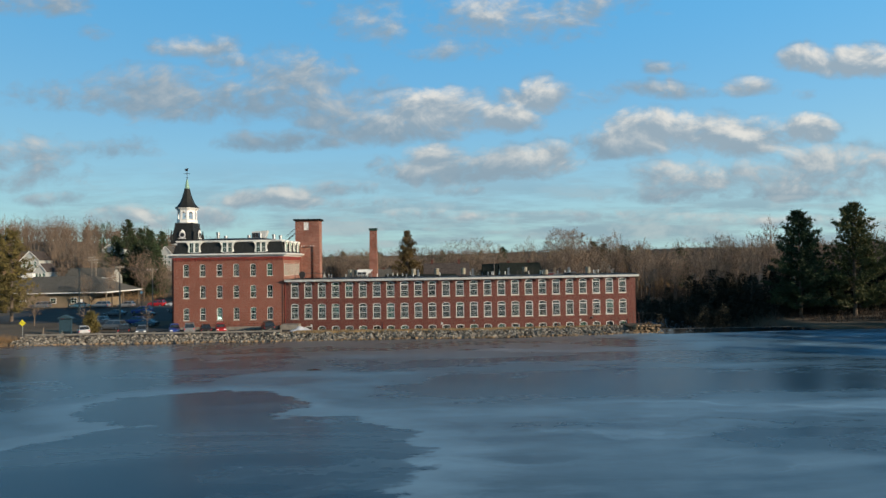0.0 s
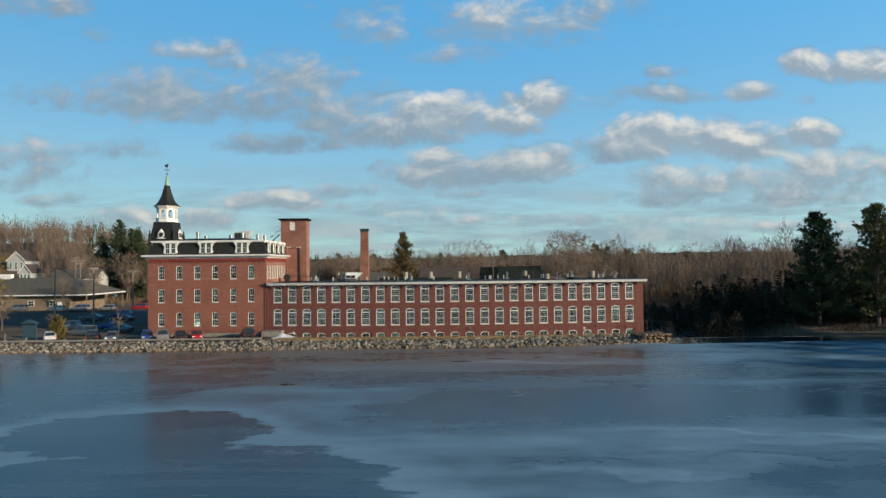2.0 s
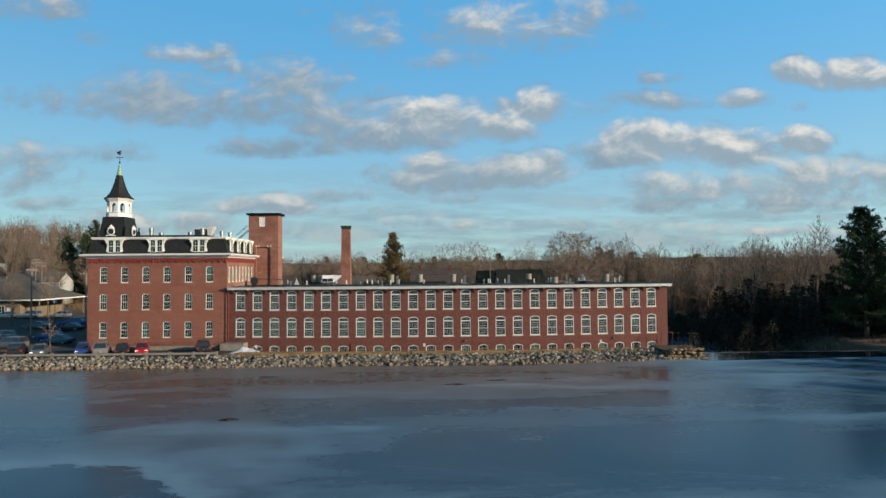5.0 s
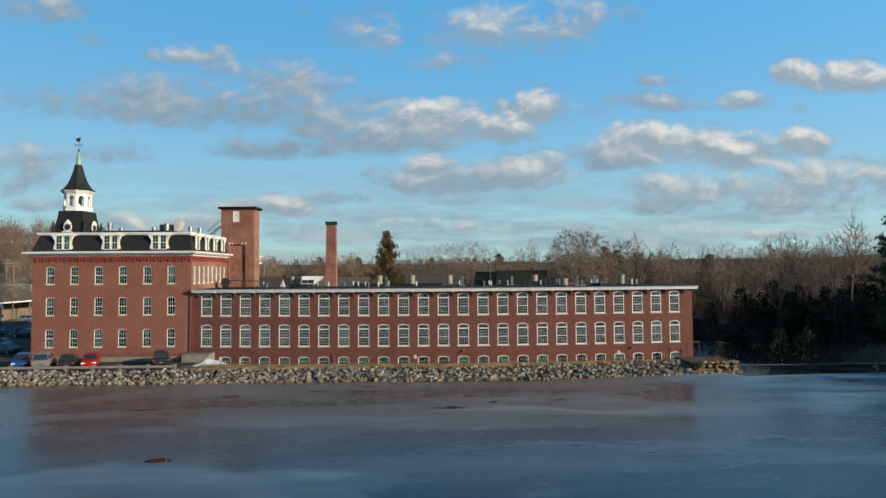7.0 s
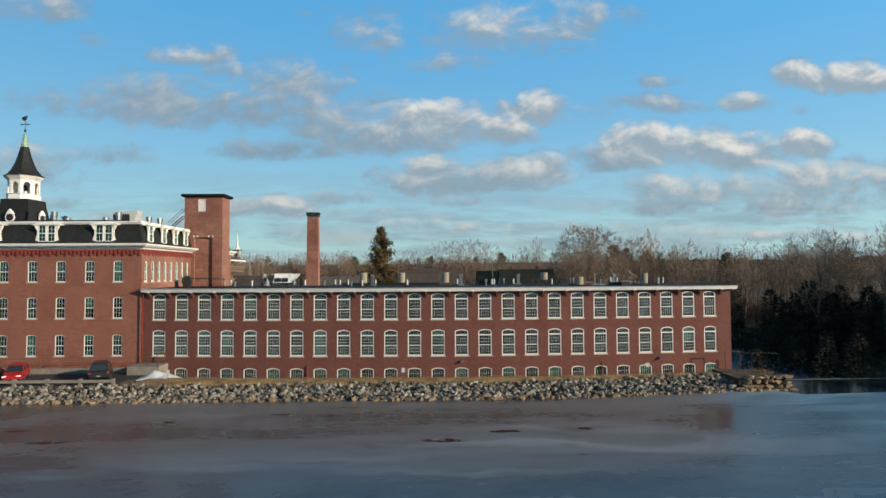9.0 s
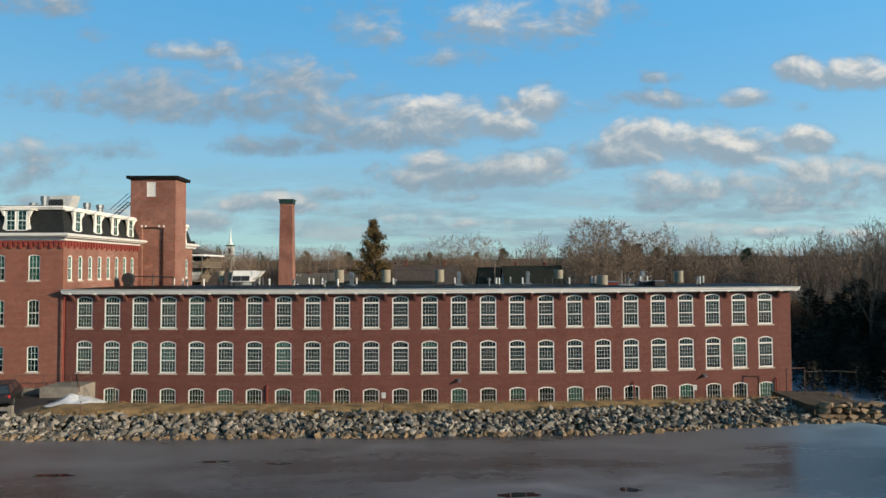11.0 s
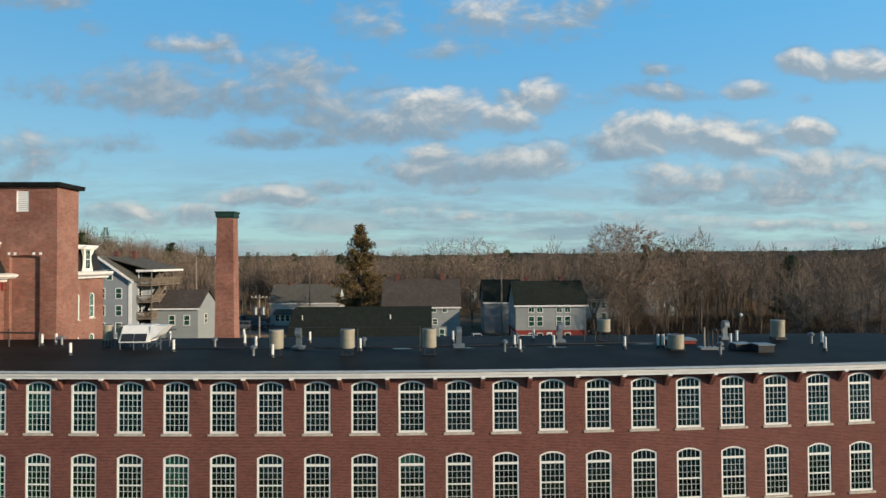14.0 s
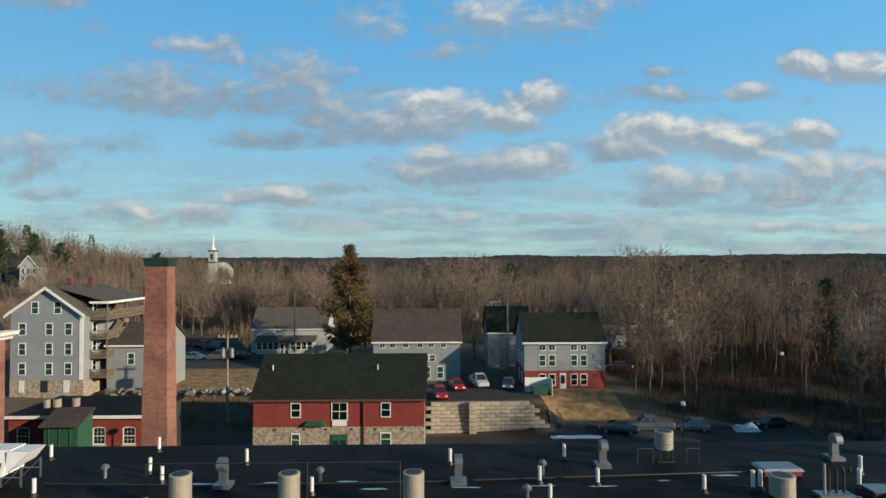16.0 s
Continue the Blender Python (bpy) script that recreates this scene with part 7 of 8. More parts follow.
for x in (16.0, 19.0, 21.2, 23.8, 26.3, 29.0):
    bm = bmesh.new()
    box(bm, x - 0.08, x + 0.08, 41.85, 41.98, 2.55, 2.7)
    part("tie_plate", bm, BLACK, ch)
bm = bmesh.new()
hexa(bm, [(18.9, 41.6, 3.0), (21.2, 41.6, 3.0), (21.2, 41.97, 3.0), (18.9, 41.97, 3.0)], [(19.2, 41.6, 3.35), (20.9, 41.6, 3.35), (20.9, 41.97, 3.5), (19.2, 41.97, 3.5)])
part("sign_board", bm, GREEN, ch, "dark green lettered sign with a curved head")
for x in (14.9, 26.2):
    bm = bmesh.new()
    tube(bm, (x, 45.0, 7.9), (x, 45.0, 8.7), 0.07, n=8)
    part("vent_pipe", bm, PVC, ch)

# grey and brick double house
h3 = gable_house("double_house", 45.4, 57.1, 66.0, 75.0, 1.3, 8.3, 11.9, "x", SIDING_PALE, SHINGLE_DARK, "pale grey clapboard double house with a red brick ground floor", 0.3, 4.05, BRICK_SMALL)
for x in (48.0, 49.4, 52.6, 54.0):
    house_window(h3, x, 66.0, 7.0, 0.85, 0.75, 0, 2, False)
    house_window(h3, x, 66.0, 4.75, 0.85, 1.5)
    house_window(h3, x, 65.98, 2.0, 0.85, 1.5)
bm = bmesh.new()
box(bm, 50.5, 51.4, 65.9, 65.97, 1.35, 3.7)
d = part("door", bm, WHITE, h3, "pale blue front door")
bm = bmesh.new()
box(bm, 50.65, 51.25, 65.86, 65.895, 2.2, 3.4)
part("door_glass", bm, CARGLASS, d)
bm = bmesh.new()
box(bm, 50.2, 51.7, 65.0, 65.95, 0.6, 1.35)
part("step", bm, CONCRETE, h3)
stack(h3, 48.0, 71.0, 11.0, 13.2)
stack(h3, 54.0, 71.0, 11.0, 13.2)
for y in (68.2, 71.0):
    for z in (4.75, 2.0):
        house_window(h3, 45.38, y, z, 0.85, 1.5, -90)
# grey house half hidden by the carriage house
h2 = gable_house("grey_house", 23.0, 36.4, 72.0, 81.0, 1.3, 7.7, 12.1, "x", SIDING_PALE, SHINGLE_BROWN, "pale grey clapboard house with brown shingle roof", 0.3)
for x in (30.2, 31.9, 26.0, 24.4, 33.8, 28.0):
    house_window(h2, x, 72.0, 6.6, 0.75, 0.65, 0, 2, False)
for x in (31.3, 33.3):
    house_window(h2, x, 72.0, 1.9, 0.85, 1.7)
for x in (31.1, 32.1):
    house_window(h2, x, 72.0, 4.5, 0.75, 0.9)
stack(h2, 25.3, 76.5, 11, 13.8)
stack(h2, 33.5, 76.5, 11, 13.8)
h4 = gable_house("grey_house", 41.8, 49.2, 84.0, 92.0, 1.5, 7.6, 11.6, "x", SIDING_GREY, SHINGLE_DARK, "grey house set back behind its neighbour", 0.3)
for y in (86, 89):
    house_window(h4, 41.78, y, 4.5, 0.85, 1.5, -90)
h1 = gable_house("white_house", -4.3, 10.7, 100.0, 110.0, 1.8, 6.5, 10.2, "x", SIDING_WHITE, SHINGLE_GREY, "long white cottage with a glazed front porch", 0.3)
bm = bmesh.new()
box(bm, -2.6, 8.6, 97.6, 99.98, 1.2, 2.55)
pch = part("porch", bm, SIDING_WHITE, h1)
bm = bmesh.new()
hexa(bm, [(-3.0, 97.2, 4.05), (9.0, 97.2, 4.05), (9.0, 99.97, 4.9), (-3.0, 99.97, 4.9)], [(-3.0, 97.2, 4.2), (9.0, 97.2, 4.2), (9.0, 99.97, 5.05), (-3.0, 99.97, 5.05)])
part("porch_roof", bm, SHINGLE_GREY, h1)
for x in (-2.0, -0.9, 0.2, 1.3, 4.6, 5.7, 6.8, 7.9):
    house_window(h1, x, 97.62, 2.65, 0.85, 1.25)
for x in (2.5, 3.4):
    house_window(h1, x, 97.6, 1.5, 0.6, 2.2)
bm = bmesh.new()
box(bm, -2.6, 8.6, 97.7, 99.9, 2.56, 4.0)
part("porch_room", bm, SIDING_WHITE, h1)
stack(h1, -1.2, 105, 9.4, 11.3)
stack(h1, 8.0, 105, 9.4, 11.3)
h5 = gable_house("white_cottage", -14.0, -6.4, 65.3, 73.5, 2.0, 8.2, 10.8, "x", SIDING_PALE, SHINGLE_BROWN, "small white cottage beside the tenement", 0.3)
for x in (-10.6, -8.2):
    house_window(h5, x, 65.3, 5.4, 0.85, 1.5)
house_window(h5, -6.38, 68.5, 5.4, 0.85, 1.5, 90)
for x, y, w, d, e, rg, wm, rm, lab, ax in (
        (-147, 150, 7.5, 9, 16.2, 19.8, SIDING_WHITE, SHINGLE_BROWN, "white gabled house among trees on the hill", "y"), (-126, 125, 4.5, 7, 11.4, 14.2, SIDING_WHITE, SHINGLE_BROWN, "narrow white gabled house among bare trees", "y"),
        (-138.8, 200, 11, 9, 21.6, 25.0, SIDING_WHITE, SHINGLE_BROWN, "white house with brown roof high on the hill", "y"), (-103, 180, 6, 8, 18.5, 22.0, SIDING_WHITE, SHINGLE_GREY, "small pale house among the trees", "y"), (-91, 96, 15, 8, 9.3, 12.2, SIDING_WHITE, SHINGLE_GREY, "long white house behind the parking area", "x"),
        (88, 112, 8, 8, 9, 12, SIDING_WHITE, SHINGLE_DARK, "white house behind a screen of trees", "y"),
        (47, 150, 9, 8, 8.5, 11, SIDING_WHITE, SHINGLE_GREY, "distant white house among bare trees", "x"), (-34, 200, 12, 8, 9, 12.5, SIDING_WHITE, SHINGLE_GREY, "distant white house among bare trees", "x"),
        (70, 100, 7, 8, 7, 9.5, SIDING_WHITE, SHINGLE_GREY, "pale house seen through bare trees", "x")):
    z = float(height(x, y))
    hh = gable_house("house", x - w / 2, x + w / 2, y, y + d, z, e, rg, ax, wm, rm, lab)
    for k in (-1, 0, 1):
        house_window(hh, x + k * w * 0.3, y, e - 2.2, 0.85, 1.3)
        house_window(hh, x + k * w * 0.3, y, max(z + 0.8, e - 4.8), 0.85, 1.3)

# low brick annex with a green entry shed
an = thing("mill_annex", pose(0, 0, 0), "low red brick annex with flat dark roof", "annex")
WK = WindowKind(1.25, 1.75, 0.15, 3, 4, False, True)
bm = bmesh.new()
pierced(bm, -9.0, 4.2, REAR_Z - 0.3, 4.75, [WK.hole(x, 2.1) for x in (-7.6, -0.3, 2.6)], lambda s, d, z: (s, 39.0 + d, z), 0.35)
part("wall", bm, BRICK_SMALL, an)
for x in (-7.6, -0.3, 2.6):
    WK.set(an, pose(x, 39.0, 2.1))
bm = bmesh.new()
# solid block close behind the windows, coloured dark as unlit rooms
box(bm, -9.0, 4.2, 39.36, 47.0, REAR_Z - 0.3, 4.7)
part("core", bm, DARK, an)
bm = bmesh.new()
box(bm, -9.3, 4.5, 38.7, 47.3, 4.78, 5.0)
part("roof", bm, MEMBRANE, an)
bm = bmesh.new()
box(bm, -9.32, 4.52, 38.62, 38.69, 4.72, 5.02)
part("eave_board", bm, WHITE, an)
for x, w in ((-7.0, 0.6), (-6.1, 0.75), (-4.4, 0.7)):
    condenser(x, 0, w, 0.8, 0.12, 0, "beige condenser on the annex roof", pose(x, 43.0 + 0.2 * x, 5.0))
sh = thing("entry_shed", pose(0, 0, 0), "dark green wooden entry shed with shingle roof", "shed")
bm = bmesh.new()
prof = [(36.2, REAR_Z - 0.2), (38.58, REAR_Z - 0.2), (38.58, 5.65), (36.2, 4.75)]
hexa(bm, [(-3.8, y, z) for y, z in prof], [(-0.7, y, z) for y, z in prof])
part("wall", bm, GREEN, sh)
bm = bmesh.new()
hexa(bm, [(-4.1, 35.8, 4.65), (-0.4, 35.8, 4.65), (-0.4, 38.6, 5.73), (-4.1, 38.6, 5.73)], [(-4.1, 35.8, 4.78), (-0.4, 35.8, 4.78), (-0.4, 38.6, 5.86), (-4.1, 38.6, 5.86)])
part("roof", bm, SHINGLE_BROWN, sh)
for x in (-3.4, -2.4, -1.4):
    bm = bmesh.new()
    box(bm, x, x + 0.07, 36.13, 36.195, REAR_Z, 4.6)
    part("batten", bm, GREEN, sh)

# church far off
c = thing("church", pose(-100.5, 338, 6.0), "white church with a tall slender steeple", "church")
bm = bmesh.new()
box(bm, -5, 5, 2.5, 22, -2, 9)
hexa(bm, [(-5.4, 2.4, 9), (5.4, 2.4, 9), (5.4, 22, 9), (-5.4, 22, 9)], [(-0.1, 2.4, 13.5), (0.1, 2.4, 13.5), (0.1, 22, 13.5), (-0.1, 22, 13.5)])
part("nave", bm, SIDING_WHITE, c)
bm = bmesh.new()
box(bm, -2.3, 2.3, -1.9, 2.4, -2, 13)
part("steeple", bm, SIDING_WHITE, c)
bm = bmesh.new()
box(bm, -2.5, 2.5, -2.1, 2.6, 13.0, 13.9)
box(bm, -2.3, 2.3, -1.9, 2.4, 20.0, 20.9)
part("tower_band", bm, GREEN, c, "dark green bands round the steeple")
bm = bmesh.new()
box(bm, -2.0, 2.0, -1.6, 2.1, 13.9, 20.0)
part("belfry_stage", bm, SIDING_WHITE, c)
bm = bmesh.new()
lathe(bm, 0, 0.25, [(2.1, 20.9), (1.0, 22.2), (0.72, 23.5), (0.45, 27.0), (0.06, 31.6)], 8)
part("spire", bm, WHITE, c)
bm = bmesh.new()
box(bm, -0.75, 0.75, -1.72, -1.62, 15.0, 18.6)
part("louvre", bm, BLACK, c)

# tan shed with a long grey roof, west of the mill
ts = thing("market_shed", pose(0, 0, 0), "long tan commercial shed with a hipped grey shingle roof", "shed")
bm = bmesh.new()
box(bm, -105, -66.3, 55.0, 71.0, 1.2, 6.2)
part("wall", bm, TAN_WALL, ts)
for low in ([(-106.0, 53.8, 5.96), (-61.0, 53.8, 5.96), (-69.4, 63.0, 10.1), (-106.0, 63.0, 10.1)], [(-106.0, 63.0, 10.1), (-69.4, 63.0, 10.1), (-61.0, 72.2, 5.96), (-106.0, 72.2, 5.96)],
            [(-61.0, 53.8, 5.96), (-61.0, 72.2, 5.96), (-69.4, 63.0, 10.1)]):
    bm = bmesh.new()
    hexa(bm, low, [(x, y, z + 0.16) for x, y, z in low])
    part("roof_slope", bm, SHINGLE_GREY, ts)
bm = bmesh.new()
box(bm, -106.0, -60.95, 53.70, 53.78, 5.82, 6.10)
box(bm, -60.99, -60.93, 53.8, 72.2, 5.82, 6.10)
part("fascia", bm, WHITE, ts)
for x in (-70.5, -76.0, -84.0, -92.0):
    house_window(ts, x, 54.98, 3.2, 1.4, 1.3, 0, 2)
bm = bmesh.new()
box(bm, -69.3, -68.2, 54.9, 54.98, 1.8, 4.2)
part("door", bm, WHITE, ts)
for y in (54.4, 63.0, 71.6):
    bm = bmesh.new()
    box(bm, -61.7, -61.5, y - 0.1, y + 0.1, 1.2, 5.95)
    part("canopy_post", bm, WOOD, ts)
bm = bmesh.new()
box(bm, -91, -86.5, 62.4, 63.6, 9.9, 11.3)
part("roof_cabinet", bm, WHITE, ts)


# ---- block wall and terraces ----
wall = thing("block_wall", pose(0, 0, 0), "retaining wall of large pale split-face blocks", "retaining wall")
bm = bmesh.new()
box(bm, -0.59, 0.59, -0.25, 0.25, 0.0, 0.43)
bmesh.ops.bevel(bm, geom=bm.edges[:], offset=0.035, segments=1, affect="EDGES")
blk = mesh("block", bm, BLOCK)
for j in range(8):
    for i in range(13):
        x = 31.9 + 1.22 * i + (0.6 if j % 2 else 0)
        if x > 46.2 - 0.25 * j:
            continue
        b = part("block", blk, BLOCK, wall)
        b.matrix_basis = pose(x, 53.0 + 0.05 * j + (x - 32) * 0.03, REAR_Z + 0.46 * j, 0, 0, 2 + rng.uniform(-1, 1))
for j in range(8):
    b = part("pillar_block", blk, BLOCK, wall)
    b.matrix_basis = pose(37.0, 52.75, REAR_Z + 0.48 * j) @ Matrix.Diagonal((0.75, 1.4, 1.06, 1))
bm = bmesh.new()
hexa(bm, [(31.3, 53.32, REAR_Z - 0.3), (46.5, 53.75, REAR_Z - 0.3), (46.5, 54.6, REAR_Z - 0.3), (31.3, 54.6, REAR_Z - 0.3)], [(31.3, 53.6, 2.3), (46.0, 54.0, 2.1), (46.0, 54.6, 1.6), (31.3, 54.6, 1.6)])
part("backfill", bm, GROUND, wall)
terr = thing("terrace_wall", pose(0, 0, 0), "rough dry stone terrace wall", "stone wall")
r = random.Random(15)
for i in range(120):
    x = r.uniform(-13, 13)
    y = 63.4 + r.uniform(-0.6, 0.7)
    o = part("stone", ROCKS[r.randrange(9)], STONE, terr)
    o.matrix_basis = pose(x, y, float(height(x, y)) + r.uniform(0.0, 0.9), r.uniform(-20, 20), r.uniform(-20, 20), r.uniform(0, 360)) @ Matrix.Scale(r.uniform(0.3, 0.6), 4)
cloth("tarpaulin", 68.8, 72.2, 51.8, 54.2, REAR_Z + 0.1, 1.2, TARP, "blue and white tarpaulin over a parked trailer", "tarpaulin", 9)
cloth("snow_heap", 33.0, 36.5, 55.0, 56.5, 1.45, 0.5, SNOW, "heap of old ploughed snow", "snow", 5)
cloth("snow_heap", 42.0, 44.5, 55.0, 56.0, 1.4, 0.4, SNOW, "strip of old ploughed snow", "snow", 6)
cloth("snow_heap", 46.0, 52.5, 50.0, 51.3, REAR_Z + 0.03, 0.35, SNOW, "strip of old snow beside the lot", "snow", 7)


# ---- cars ----
def car_meshes(kind):
    """Side stations of body and cabin for a saloon, hatchback, pickup or sport utility."""
    L, Wd, H = {"saloon": (4.6, 1.78, 1.42), "hatch": (4.1, 1.74, 1.48), "suv": (4.6, 1.86, 1.72), "pickup": (5.5, 1.95, 1.8)}[kind]
    belt = {"saloon": 0.90, "hatch": 0.95, "suv": 1.08, "pickup": 1.1}[kind]
    hw = Wd / 2

    def rings(bm, st):
        loops = [[bm.verts.new((s * w, y, z)) for s, w, z in ((-1, wb, zb), (-1, wm, zm), (-1, wt, zt), (1, wt, zt), (1, wm, zm), (1, wb, zb))] for y, wb, zb, wm, zm, wt, zt in st]
        for a, b in zip(loops, loops[1:]):
            for i in range(6):
                bm.faces.new((a[i], a[(i + 1) % 6], b[(i + 1) % 6], b[i]))
        bm.faces.new(loops[0][::-1])
        bm.faces.new(loops[-1])

    f, r_ = L / 2, -L / 2
    body = bmesh.new()
    rings(body, [(r_, hw * 0.78, 0.42, hw * 0.86, 0.65, hw * 0.78, belt - 0.16), (r_ + 0.18, hw * 0.92, 0.26, hw * 0.97, 0.62, hw * 0.86, belt - 0.02), (r_ + 0.9, hw * 0.95, 0.22, hw, 0.6, hw * 0.9, belt),
                 (f - 1.5, hw * 0.95, 0.22, hw, 0.6, hw * 0.9, belt), (f - 1.1, hw * 0.95, 0.22, hw, 0.6, hw * 0.88, belt - 0.04), (f - 0.2, hw * 0.9, 0.26, hw * 0.95, 0.55, hw * 0.8, belt - 0.2), (f, hw * 0.72, 0.38, hw * 0.8, 0.55, hw * 0.7, belt - 0.32)])
    bmesh.ops.bevel(body, geom=[e for e in body.edges], offset=0.04, segments=2, affect="EDGES")
    rear_glass = {"saloon": r_ + 0.55, "hatch": r_ + 0.1, "suv": r_ + 0.12, "pickup": -0.5}[kind]
    rear_top = {"saloon": r_ + 1.35, "hatch": r_ + 0.55, "suv": r_ + 0.4, "pickup": -0.3}[kind]
    fg, ft = f - 1.2, f - 2.0
    glass = bmesh.new()
    hexa(glass, [(-hw * 0.86, rear_glass, belt - 0.02), (hw * 0.86, rear_glass, belt - 0.02), (hw * 0.86, fg, belt - 0.02), (-hw * 0.86, fg, belt - 0.02)],
         [(-hw * 0.68, rear_top, H - 0.05), (hw * 0.68, rear_top, H - 0.05), (hw * 0.68, ft, H - 0.05), (-hw * 0.68, ft, H - 0.05)])
    roof = bmesh.new()
    hexa(roof, [(-hw * 0.71, rear_top - 0.08, H - 0.07), (hw * 0.71, rear_top - 0.08, H - 0.07), (hw * 0.71, ft + 0.08, H - 0.07), (-hw * 0.71, ft + 0.08, H - 0.07)],
         [(-hw * 0.62, rear_top + 0.05, H), (hw * 0.62, rear_top + 0.05, H), (hw * 0.62, ft - 0.05, H), (-hw * 0.62, ft - 0.05, H)])
    pillars = []
    for s in (-1, 1):
        for yb, yt in ((rear_glass, rear_top), (fg, ft), ((rear_glass + fg) / 2 - 0.1, (rear_top + ft) / 2 - 0.1)):
            post = bmesh.new()
            pillars.append(post)
            hexa(post, [(s * hw * 0.875, yb - 0.06, belt - 0.03), (s * hw * 0.875, yb + 0.06, belt - 0.03), (s * hw * 0.82, yb + 0.06, belt - 0.03), (s * hw * 0.82, yb - 0.06, belt - 0.03)],
                 [(s * hw * 0.70, yt - 0.06, H - 0.06), (s * hw * 0.70, yt + 0.06, H - 0.06), (s * hw * 0.64, yt + 0.06, H - 0.06), (s * hw * 0.64, yt - 0.06, H - 0.06)])
    wheel = bmesh.new()
    lathe(wheel, 0, 0, [(0.24, -0.11), (0.33, -0.10), (0.34, 0.0), (0.33, 0.10), (0.24, 0.11)], 16)
    rim = bmesh.new()
    lathe(rim, 0, 0, [(0.22, -0.115), (0.22, 0.115)], 12)
    tail = bmesh.new()
    box(tail, -0.16, 0.16, -0.04, 0.06, -0.09, 0.09)
    plate = bmesh.new()
    box(plate, -0.22, 0.22, -0.02, 0.02, -0.06, 0.06)
    return dict(L=L, hw=hw, belt=belt, body=body, glass=glass, roof=roof, wheel=mesh("tyre", wheel, RUBBER), rim=mesh("rim", rim, GALV), tail=mesh("tail_light", tail, SIGN_RED),
                pillars=pillars, head=None, plate=mesh("plate", plate, PVC))


CARS = {}
for k in ("saloon", "hatch", "suv", "pickup"):
    d = car_meshes(k)
    for nm in ("body", "glass", "roof"):
        d[nm] = mesh(nm, d[nm], CARGLASS)
    d["pillars"] = [mesh("pillar", p, CARGLASS) for p in d["pillars"]]
    d["painted"] = {}
    bm = bmesh.new()
    box(bm, -0.18, 0.18, -0.05, 0.05, -0.08, 0.08)
    d["head"] = mesh("headlight", bm, LAMP_WHITE)
    CARS[k] = d


def painted(d, key, me, colour):
    """One coloured copy of a panel for all cars of a kind and colour."""
    if (key, colour) not in d["painted"]:
        c_ = me.copy()
        c_.materials[0] = PAINTS[colour]
        d["painted"][key, colour] = c_
    return d["painted"][key, colour]


def car(kind, colour, x, y, turn, z=None):
    d = CARS[kind]
    z = float(height(x, y)) + 0.05 if z is None else z
    t = thing("car", pose(x, y, z, 0, 0, turn), {"suv": f"{colour} parked sport utility car", "pickup": f"{colour} parked pickup truck"}.get(kind, f"{colour} parked {kind} car"), "car", "parked cars")
    for nm in ("body", "roof"):
        part(nm, painted(d, nm, d[nm], colour), PAINTS[colour], t)
    for i, p in enumerate(d["pillars"]):
        part("pillar", painted(d, i, p, colour), PAINTS[colour], t)
    part("cabin_glass", d["glass"], CARGLASS, t)
    for sx in (-1, 1):
        for sy in (-1, 1):
            w = part("wheel", d["wheel"], RUBBER, t)
            w.matrix_basis = pose(sx * (d["hw"] - 0.1), sy * d["L"] * 0.31, 0.33, 0, 90, 0)
            part("rim", d["rim"], GALV, w)
        part("tail_light", d["tail"], SIGN_RED, t).matrix_basis = pose(sx * d["hw"] * 0.72, -d["L"] / 2 + 0.06, d["belt"] - 0.26)
        part("headlight", d["head"], LAMP_WHITE, t).matrix_basis = pose(sx * d["hw"] * 0.62, d["L"] / 2 - 0.08, 0.62)
    part("plate", d["plate"], PVC, t).matrix_basis = pose(0, -d["L"] / 2 + 0.02, 0.55)


fz = FRONT_Z + 0.02
for kind, colour, x, y, turn in (("hatch", "blue", -18.0, -3.6, 206), ("suv", "silver", -15.4, -3.7, 22), ("saloon", "black", -12.8, -3.6, 25), ("hatch", "red", -10.2, -3.7, 204), ("suv", "black", -2.4, -3.2, 24),
                                 ("suv", "black", -26.2, -4.0, 25), ("saloon", "grey", -23.3, -4.0, 203), ("hatch", "white", -33.6, -3.0, 35), ("suv", "grey", -32.0, 3.0, 80), ("saloon", "teal", -28.5, 8, 85),
                                 ("saloon", "black", -36.5, 8.5, 85), ("suv", "grey", -40, 12, 90), ("hatch", "blue", -33, 13, 92)):
    car(kind, colour, x, y, turn, fz)
rz = REAR_Z + 0.06
for kind, colour, x, y, turn in (("saloon", "black", 54.6, 52.0, 70), ("pickup", "grey", 59.0, 53.2, 85), ("hatch", "grey", 63.9, 53.0, 80), ("saloon", "black", 74.5, 54.0, 95)):
    car(kind, colour, x, y, turn, rz + 0.1)
